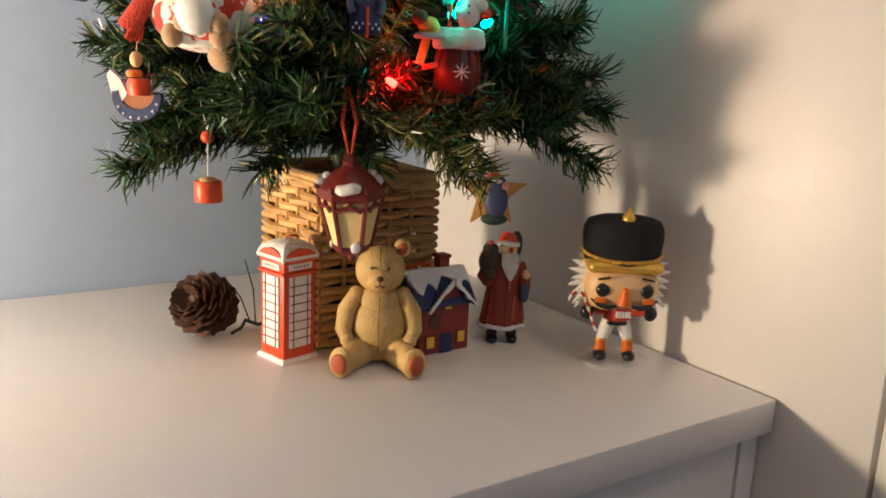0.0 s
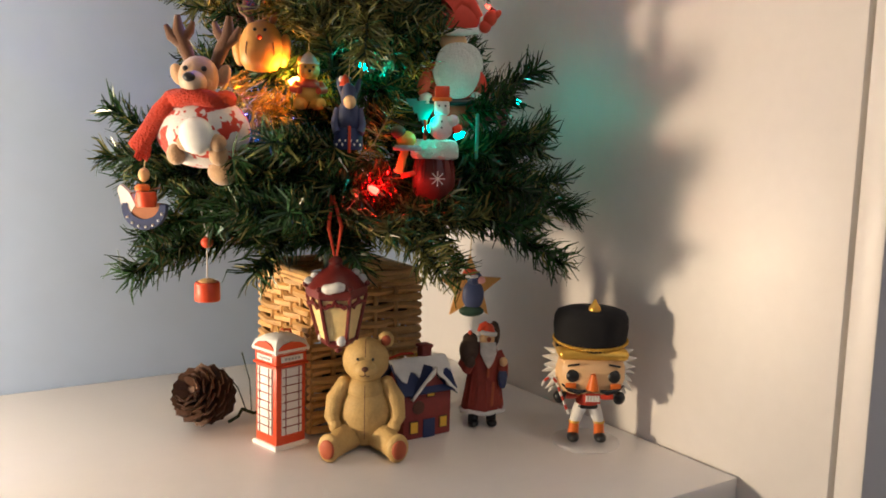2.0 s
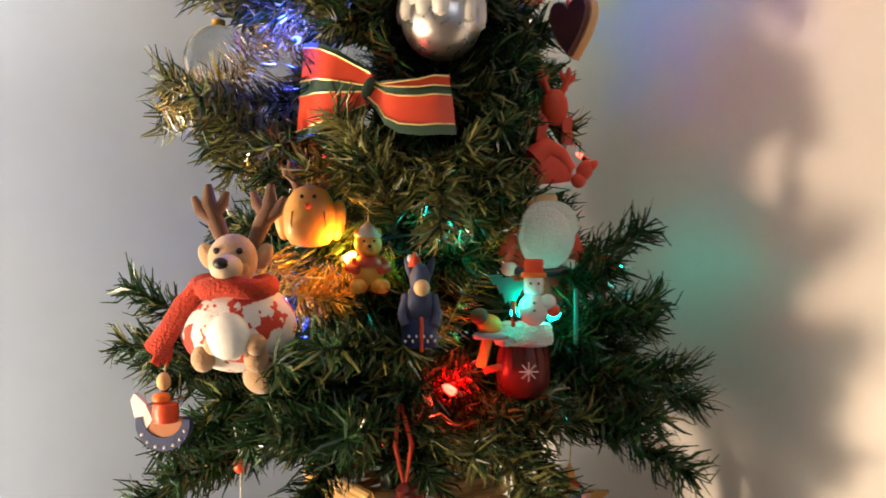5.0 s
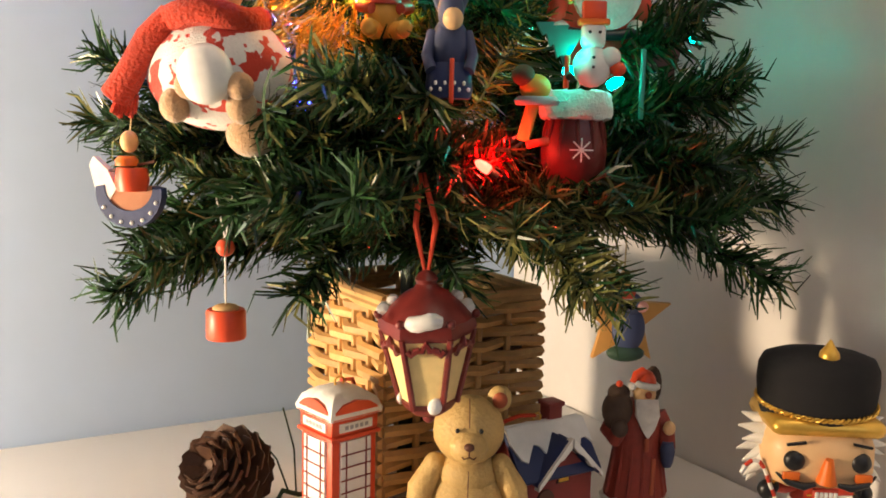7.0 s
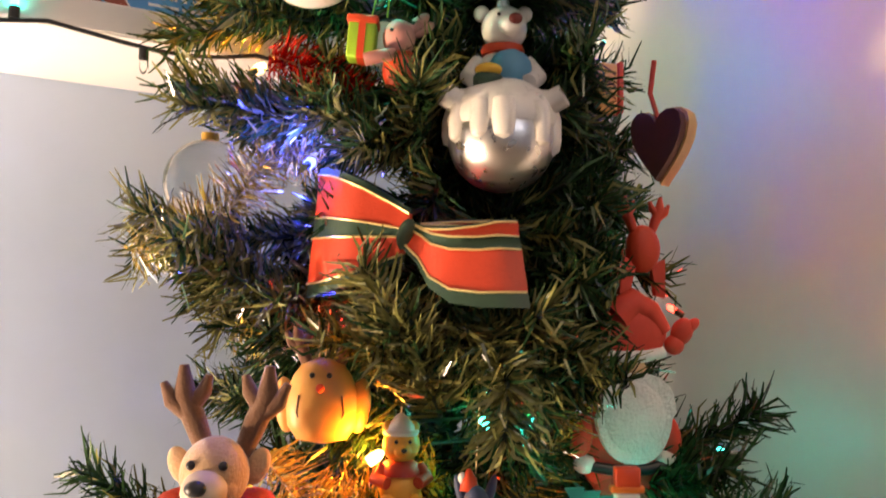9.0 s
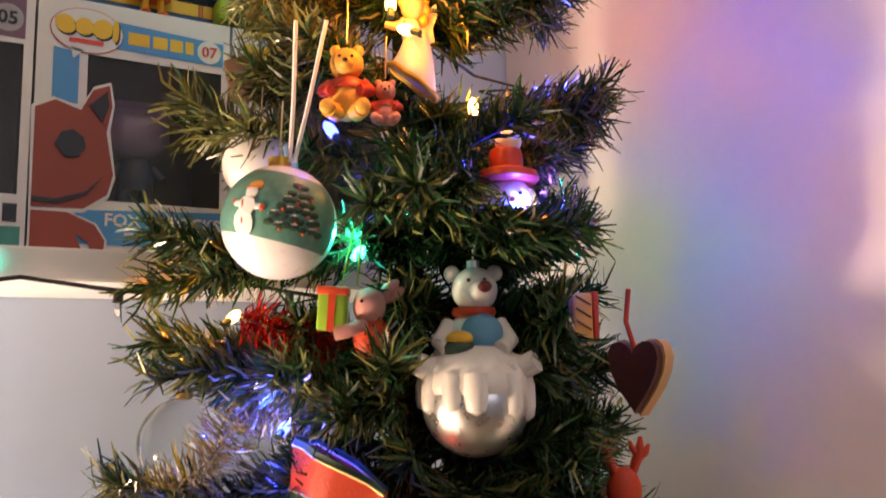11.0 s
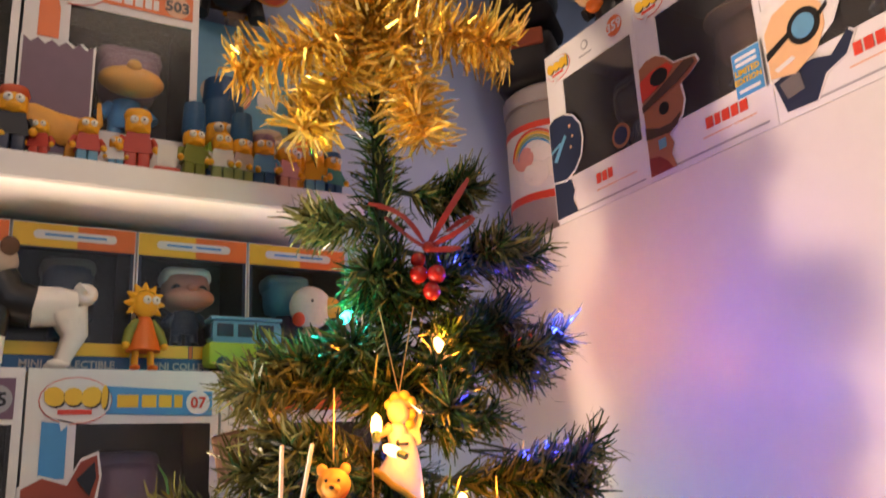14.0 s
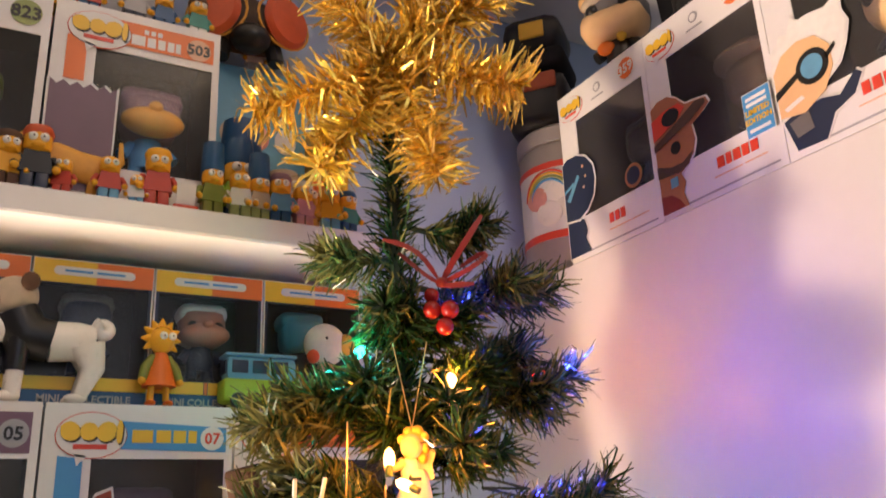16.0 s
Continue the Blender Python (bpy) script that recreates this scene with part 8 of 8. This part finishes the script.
def cabinet_toys():
    # figures standing on the boxes
    m = pose(SIDE + 0.034, 0.655, 1.7057, 0, 0, -62)
    s = Shape(M["slate"])
    h = 0.1
    s.box((0.054, 0.044, 0.045), pose(0, 0, 0.062), M["slate"], bevel=0.015)
    s.box((0.057, 0.036, 0.026), pose(0, -0.0085, 0.05), M["skin"], bevel=0.011)
    for k in (-1, 1):
        s.ball(0.0058, pose(k * 0.0145, -0.0205, 0.0625), M["black"])
        s.ball((0.011, 0.006, 0.006), pose(k * 0.014, -0.019, 0.0725, 0, k * 18, 0), M["fur"])
        s.tube([(k * 0.008, 0, 0.022), (k * 0.009, 0, 0.004)], 0.006, M["black"], n=8)
        s.tube([(k * 0.01, 0, 0.034), (k * 0.02, -0.006, 0.026)], 0.0055, M["black"], n=8)
    for i in range(7):
        s.ball((0.0095, 0.014, 0.0085), pose(-0.024 + 0.008 * i, 0.002 - 0.006 * (i % 2), 0.087 + 0.006 * math.sin(1.1 * i), 0, 14 * (i - 3), 0), M["wood"])
    s.lathe([(0.011, 0.014), (0.013, 0.026), (0.009, 0.04)], mat=M["black"], n=14)
    s.ball(0.0045, pose(0.006, -0.013, 0.036), M["yellow"])
    s.ball((0.008, 0.006, 0.006), pose(-0.009, -0.011, 0.03), M["orange"])
    ob = s.done("vinyl_figure", smooth=50)
    ob.matrix_world = m
    tagged(ob, "grey and blond vinyl figure standing on the boxes", "toy figure")
    s = Shape(M["felt"])
    s.box((0.052, 0.046, 0.05), pose(0, 0, 0.062), M["felt"], bevel=0.018)
    s.lathe([(0.03, 0), (0.028, 0.02), (0.016, 0.04)], pose(-0.012, 0, 0), M["felt"], n=16)
    s.prism([(-0.058, 0.0), (-0.062, 0.05), (-0.05, 0.092), (-0.02, 0.098), (-0.012, 0.04), (-0.016, 0.0)], 0.012, pose(0, 0.012, 0), M["felt"])
    s.prism([(-0.018, 0.05), (-0.02, 0.07), (-0.01, 0.08), (0.012, 0.08), (0.02, 0.07), (0.016, 0.052), (0.004, 0.044), (-0.004, 0.044)], 0.006, pose(0.008, -0.022, 0.003), M["snow"])
    for k in (-1, 1):
        s.prism([(k * 0.004, 0.06), (k * 0.016, 0.066), (k * 0.015, 0.058), (k * 0.006, 0.055)][::k], 0.004, pose(0.008, -0.0245, 0.003), M["black"])
        s.tube([(k * 0.022, 0, 0.04), (k * 0.034, -0.006, 0.026), (k * 0.033, -0.012, 0.012)], [0.012, 0.01, 0.006], M["felt"], n=8)
    ob = s.done("dark_winged_figure", smooth=50)
    ob.matrix_world = pose(SIDE + 0.042, 0.545, 1.7057, 0, 0, -75)
    tagged(ob, "black hooded vinyl figure with pale mask on boxes", "toy figure")
    s = Shape(M["black"])
    s.box((0.05, 0.05, 0.042), pose(0, 0, 0.022), M["black"], bevel=0.01)
    s.box((0.052, 0.052, 0.016), pose(0, 0, 0.052), M["felt"], bevel=0.006)
    s.box((0.05, 0.05, 0.03), pose(0, 0, 0.073), M["black"], bevel=0.012)
    s.box((0.02, 0.003, 0.012), pose(0.002, -0.0255, 0.073), M["yellow"], bevel=0.001)
    s.box((0.036, 0.004, 0.012), pose(0, -0.025, 0.034), M["pad"], bevel=0.002)
    ob = s.done("masked_figure", smooth=50)
    ob.matrix_world = pose(SIDE + 0.032, 0.768, 1.7005, 0, 0, -50) @ Matrix.Diagonal((1.2, 1.2, 1.42, 1))
    tagged(ob, "black capped toy bust standing on the sweet jar", "toy figure")


def lower_toys():
    z = LOW + 0.1492
    s = Shape(M["fur"])
    s.ball((0.0125, 0.0105, 0.012), pose(-0.0205, 0, 0.058), M["fur"], u=18, v=12)
    s.ball((0.0055, 0.0068, 0.006), pose(-0.0305, -0.002, 0.0545), M["brown"])
    for k in (-1, 1):
        s.ball((0.005, 0.003, 0.0055), pose(-0.014, k * 0.0095, 0.0655), M["brown"])
    s.tube([(-0.019, 0, 0.05), (-0.013, 0, 0.037), (0.0, 0, 0.0345)], [0.0115, 0.0135, 0.012], M["black"], n=14)
    s.tube([(-0.001, 0, 0.0345), (0.014, 0, 0.0355), (0.0225, 0, 0.036)], [0.0115, 0.011, 0.009], M["pearl"], n=14)
    s.ball((0.0075, 0.008, 0.0085), pose(-0.0235, 0, 0.041), M["snow"])
    for k in (-1, 1):
        s.tube([(-0.016, k * 0.006, 0.034), (-0.0165, k * 0.0065, 0.016)], [0.006, 0.005], M["black"], n=10)
        s.tube([(-0.0165, k * 0.0065, 0.017), (-0.0168, k * 0.0065, 0.003)], [0.0046, 0.0042], M["pearl"], n=10)
        s.ball((0.0062, 0.0042, 0.003), pose(-0.0185, k * 0.0065, 0.003), M["pearl"])
        s.tube([(0.0185, k * 0.0055, 0.032), (0.0225, k * 0.006, 0.019), (0.0165, k * 0.006, 0.004)], [0.0098, 0.0064, 0.0038], M["pearl"], n=12)
        s.ball((0.0062, 0.0042, 0.0028), pose(0.0145, k * 0.006, 0.0028), M["pearl"])
    s.tube([(0.027 + 0.0036 * math.cos(t), 0.0012 * t - 0.006, 0.0435 + 0.0036 * math.sin(t)) for t in np.linspace(2.0, 8.4, 14)], 0.0036, M["pearl"], n=8)
    ob = s.done("dog_figure", smooth=55)
    ob.matrix_world = pose(0.162, 0.7365, z, 0, 0, 2) @ Matrix.Diagonal((1.08, 1.0, 1.08, 1))
    tagged(ob, "white pug dog figure in a black suit jacket", "toy figure")
    s = Shape(M["sim"])
    h = 0.052
    s.ball((0.0082, 0.007, 0.0088), pose(0, 0, 0.042), M["sim"])
    for i in range(9):
        a = radians(-35 + 31 * i)
        s.cone(0.0034, 0.0005, 0.0058, pose(0.0072 * math.cos(a), 0.001, 0.0435 + 0.0075 * math.sin(a), 0, 90 - math.degrees(a), 0), M["sim"], n=6)
    s.lathe([(0.0105, 0.0125), (0.0085, 0.02), (0.0052, 0.031), (0.0035, 0.034)], mat=M["orange"], n=16)
    for k in (-1, 1):
        s.tube([(k * 0.0042, 0, 0.0315), (k * 0.0092, -0.001, 0.024), (k * 0.0115, -0.003, 0.0165)], [0.0028, 0.0034, 0.003], M["olive_cloth"], n=8)
        s.ball(0.0025, pose(k * 0.0118, -0.0035, 0.0155), M["sim"])
        s.tube([(k * 0.0045, 0, 0.014), (k * 0.005, 0, 0.004)], 0.0022, M["sim"], n=8)
        s.ball((0.003, 0.0052, 0.002), pose(k * 0.0055, -0.0025, 0.002), M["orange"])
        s.ball((0.0026, 0.0016, 0.0026), pose(0.002 + k * 0.0028, -0.0066, 0.044), M["snow"])
        s.ball(0.0006, pose(0.002 + k * 0.0028, -0.0083, 0.044), M["black"], u=6, v=5)
    ob = s.done("doll_figure", smooth=50)
    ob.matrix_world = pose(0.226, 0.7355, z, 0, 0, 8)
    tagged(ob, "yellow toy girl with spiky hair and orange dress", "toy figure")
    van = thing("toy_van", pose(0.289, 0.7345, z, 0, 0, 0), "turquoise and lime toy camper van", "toy van")
    s = Shape(M["lime"])
    s.box((0.05, 0.0185, 0.0155), pose(0, 0, 0.0115), M["lime"], bevel=0.003)
    s.box((0.0475, 0.0175, 0.0165), pose(0.0005, 0, 0.0255), M["sky"], bevel=0.004)
    s.box((0.048, 0.0178, 0.0025), pose(0, 0, 0.0345), M["sky"], bevel=0.001)
    s.done("body", van)
    for x in (-0.0145, -0.001, 0.0125):
        s = Shape(M["print_navy"])
        s.box((0.0105, 0.0012, 0.0085), pose(x, -0.0088, 0.0265), bevel=0.0004)
        s.done("window", van)
    s = Shape(M["print_navy"])
    s.box((0.0012, 0.014, 0.009), pose(-0.0232, 0, 0.0265), bevel=0.0004)
    s.done("windscreen", van)
    s = Shape(M["orange"])
    s.lathe([(0.004, 0), (0.004, 0.001)], pose(0.016, -0.0092, 0.013, 90, 0, 0), n=12)
    s.done("flower_badge", van)
    for x in (-0.0155, 0.0155):
        for y in (-0.008, 0.008):
            s = Shape(M["black"])
            s.lathe([(0.0045, -0.002), (0.005, 0), (0.0045, 0.002)], pose(x, y, 0.005, 90, 0, 0), n=14)
            s.done("wheel", van)
    s = Shape(M["print_grey"])
    s.ball((0.0155, 0.009, 0.015), pose(0, 0, 0.047), M["hair"], u=20, v=14)
    s.ball((0.009, 0.007, 0.018), pose(0, 0, 0.018), M["pink"])
    s.ball((0.0065, 0.0045, 0.0075), pose(0.014, -0.004, 0.047), M["honey"])
    s.ball((0.0045, 0.004, 0.005), pose(-0.011, -0.006, 0.037), M["phone"])
    s.ball(0.0014, pose(-0.002, -0.0078, 0.05), M["black"], u=8, v=6)
    ob = s.done("animal_figure", smooth=50)
    ob.matrix_world = pose(0.337, 0.7365, z)
    tagged(ob, "grey and pink toy animal figure", "toy figure")


def upper_toys():
    y = 0.7125
    # the front row along the shelf edge
    row = [
        (0.1415, 0.044, "print_navy", "black", "orange_red", "dark figure with red hair and beard", 0), (0.1835, 0.034, "sky", "coat", None, "figure in red shirt and blue trousers", 0),
        (0.2125, 0.042, "coat", "coat", "sim", "girl with spiky hair in red", 0), (0.2477, 0.038, "olive_cloth", "olive_cloth", "mini_blue", "woman in olive dress with tall blue hair", 0.42),
        (0.2664, 0.038, "print_green", "snow", None, "figure in white shirt and dark tie", 0), (0.2795, 0.037, "print_green", "fur", "mini_blue", "pale figure with tall blue hair", 0.4),
        (0.2945, 0.039, "mini_blue", "sky", "dusk", "figure in blue with mauve hair", 0), (0.311, 0.036, "pink", "pink", "hair", "figure in pink dress", 0),
        (0.331, 0.038, "sky", "sim", None, "figure in yellow and blue", 0), (0.3445, 0.034, "mini_blue", "teal", "mini_blue", "figure in teal with blue hair", 0), (0.2005, 0.024, "sky", "snow", None, "small figure in white", 0), (0.126, 0.038, "brown", "sim", "brown", "figure in yellow jumper", 0), (0.157, 0.028, "coat", "coat", None, "small red pointed figure", 0),
    ]
    for i, (x, h, legs, torso, hair, text, tall) in enumerate(row):
        minifig(pose(x, y, HIGH, 0, 0, 12 * math.sin(3 * i)), h, M[legs], M[torso], M["sim"], M[hair] if hair else None, "toy minifigure, " + text, tall=tall)
    s = Shape(M["orange"])
    s.tube([(-0.019, 0, 0.0245), (-0.01, 0, 0.0225), (0.004, 0, 0.0205), (0.017, 0, 0.019), (0.023, 0, 0.0185)], [0.0062, 0.0085, 0.0075, 0.0078, 0.004], M["honey"], n=14)
    s.ball((0.0085, 0.007, 0.0068), pose(-0.0245, 0, 0.0275, 0, 20, 0), M["honey"])
    s.ball((0.006, 0.005, 0.0038), pose(-0.0315, 0, 0.0255, 0, 10, 0), M["honey"])
    for k in (-1, 1):
        s.ball((0.0028, 0.0018, 0.005), pose(-0.0215, k * 0.0058, 0.0275, 0, 30, 0), M["orange"])
        s.ball(0.0018, pose(-0.027, k * 0.0045, 0.031), M["snow"], u=8, v=6)
    for x in (-0.014, 0.013):
        for k in (-1, 1):
            s.tube([(x, k * 0.004, 0.018), (x - 0.003, k * 0.0045, 0.002)], 0.003, M["honey"], n=8)
    s.tube([(0.02, 0, 0.019), (0.027, 0, 0.026), (0.026, 0, 0.036)], [0.003, 0.0022, 0.0012], M["honey"], n=8)
    ob = s.done("toy_dog", smooth=50)
    ob.matrix_world = pose(0.163, 0.724, HIGH) @ Matrix.Diagonal((1.05, 0.6, 1.35, 1))
    tagged(ob, "orange toy dog standing in front of the boxes", "toy figure")
    s = Shape(M["pearl"])
    s.box((0.016, 0.012, 0.004), pose(0, 0, 0.002), M["coat"], bevel=0.001)
    s.box((0.012, 0.001, 0.014), pose(0, -0.004, 0.0115, 12, 0, 0), M["pearl"])
    ob = s.done("toy_desk")
    ob.matrix_world = pose(0.2295, 0.7085, HIGH)
    tagged(ob, "small red toy seat holding a white card", "toy")
    # behind them
    for x, yy, h, legs, torso, hair, tall, text in ((0.2705, 0.735, 0.058, "mini_blue", "lime", "mini_blue", 0.2, "tall figure with blue hair"), (0.288, 0.745, 0.05, "fur", "fur", None, 0, "tan bald figure"), (0.303, 0.738, 0.046, "pink", "hair", "fur", 0, "pale figure in dressing gown"), (0.257, 0.748, 0.045, "mini_blue", "mini_blue", "mini_blue", 0.3, "blue figure with tall hair"), (0.324, 0.745, 0.05, "honey", "honey", "orange", 0, "orange figure at the shelf's end"), (0.279, 0.758, 0.075, "lime", "orange", "mini_blue", 0.3, "tall blue-haired figure behind the others"), (0.312, 0.758, 0.062, "fur", "pink", "fur", 0, "tan figure in a pink gown"), (0.34, 0.752, 0.055, "honey", "sim", "orange", 0, "yellow and orange figure")):
        minifig(pose(x, yy, HIGH, 0, 0, 5), h, M[legs], M[torso], M["sim"], M[hair] if hair else None, "toy minifigure, " + text, tall=tall)
    book = thing("picture_box", pose(0.298, 0.792, HIGH), "light blue upright box behind the toy figures", "box")
    s = Shape(M["sky"])
    s.box((0.078, 0.022, 0.16), pose(0, 0, 0.08), M["sky"], bevel=0.001)
    s.done("carton", book)
    for i in range(6):
        s = Shape(M[("fur", "snow", "orange", "fur", "pink", "snow")[i]])
        s.ball((0.009, 0.0005, 0.011), pose(-0.022 + 0.022 * (i % 3), -0.0114, 0.05 + 0.05 * (i // 3)))
        s.done("printed_patch", book)
    s = Shape(M["print_yellow"])
    s.box((0.02, 0.05, 0.115), pose(0, 0, 0.0575), M["print_yellow"], bevel=0.001)
    ob = s.done("yellow_box")
    ob.matrix_world = pose(0.351, 0.774, HIGH)
    tagged(ob, "plain yellow carton at the end of the shelf", "box")
    # on top of the boxes
    top = HIGH + 0.1492
    for x, h, legs, torso, hair, text in ((0.163, 0.037, "mini_blue", "coat", None, "figure in red jumper"), (0.1935, 0.038, "print_navy", "print_grey", "hair", "figure with bulging white eyes"), (0.214, 0.035, "mini_blue", "mini_blue", "print_navy", "police officer in dark blue"), (0.2385, 0.036, "snow", "teal", "brown", "doctor in white and green"), (0.125, 0.036, "sky", "orange", None, "figure in orange shirt")):
        minifig(pose(x, 0.744, top, 0, 0, 4), h, M[legs], M[torso], M["sim"], M[hair] if hair else None, "toy minifigure, " + text)
    head = thing("yellow_head_toy", pose(0.1425, 0.744, top, 0, 0, 6), "yellow toy head with large bulging white eyes", "toy figure")
    s = Shape(M["sim"])
    s.part("head")
    s.lathe([(0.0085, 0), (0.0105, 0.003), (0.0105, 0.012), (0.0095, 0.024), (0.0098, 0.034), (0.0075, 0.0395), (0.002, 0.041)], mat=M["sim"], n=20)
    s.ball((0.0105, 0.007, 0.0045), pose(0, -0.0075, 0.0085), M["honey"])
    s.ball((0.0026, 0.004, 0.0024), pose(0, -0.0125, 0.0155), M["sim"])
    for k in (-1, 1):
        s.part("eye")
        s.ball((0.0048, 0.0042, 0.0048), pose(k * 0.0052, -0.0085, 0.021), M["snow"])
        s.ball(0.0012, pose(k * 0.0052, -0.0125, 0.021), M["black"], u=8, v=6)
    s.split(head)
    minifig(pose(0.295, 0.79, HIGH + 0.16), 0.034, M["snow"], M["snow"], M["sim"], None, "toy minifigure, figure in white on the blue box")
    toy = thing("barrel_toy", pose(0.285, 0.772, HIGH + 0.1602, 0, 0, -8), "brown toy with two round orange discs", "toy")
    s = Shape(M["sack"])
    s.tube([(-0.024, 0.004, 0.03), (0, 0.002, 0.034), (0.024, 0.004, 0.03)], [0.018, 0.023, 0.018], n=18)
    s.ball((0.016, 0.014, 0.012), pose(0, -0.012, 0.014), M["black"])
    s.done("body", toy)
    for k in (-1, 1):
        s = Shape(M["orange_red"])
        s.lathe([(0.0205, 0), (0.0225, 0.003), (0.019, 0.008), (0.004, 0.01)], pose(k * 0.0265, -0.006, 0.036, 90, 0, k * 32), n=24)
        disc_part = s.done("round_disc", toy, "orange red disc")
        s = Shape(M["honey"])
        s.tube([(k * 0.0265 + 0.0222 * math.cos(t), -0.0075 + k * 0.012 * math.cos(t), 0.036 + 0.0222 * math.sin(t)) for t in np.linspace(0, 6.283, 21)], 0.0012, n=5)
        s.done("disc_rim", disc_part)
        s = Shape(M["black"])
        s.tube([(k * 0.02, 0, 0.014), (k * 0.022, -0.002, 0.0)], 0.007, n=8)
        s.done("foot", toy)
    for x, mats, w, h, text in ((0.125, ("pink", "sky"), 0.062, 0.085, "pink and blue printed box on the shelf"), (0.195, ("print_grey", "print_orange"), 0.06, 0.095, "grey box with orange top strip")):
        b = thing("small_box", pose(x, 0.786, top), text, "box")
        s = Shape(M[mats[0]])
        s.box((w, 0.04, h), pose(0, 0, h / 2), M[mats[0]], bevel=0.001)
        s.done("carton", b)
        s = Shape(M[mats[1]])
        s.box((w - 0.001, 0.0008, 0.02), pose(0, -0.0206, h - 0.011 if mats[1] == "print_orange" else 0.02))
        s.done("printed_strip", b)
        if mats[0] == "pink":
            for i in range(9):
                s = Shape(M["maroon"] if i < 5 else M["snow"])
                s.box((0.0075, 0.0006, 0.0016 + 0.003 * (i % 2)), pose(-0.022 + 0.011 * (i % 5), -0.0212, 0.066 - 0.044 * (i // 5), 0, 12 * (i % 3), 0))
                s.done("lettering_bar", b)


shelf_boxes()
cabinet_boxes()
marshmallow_jar()
cabinet_toys()
lower_toys()
upper_toys()
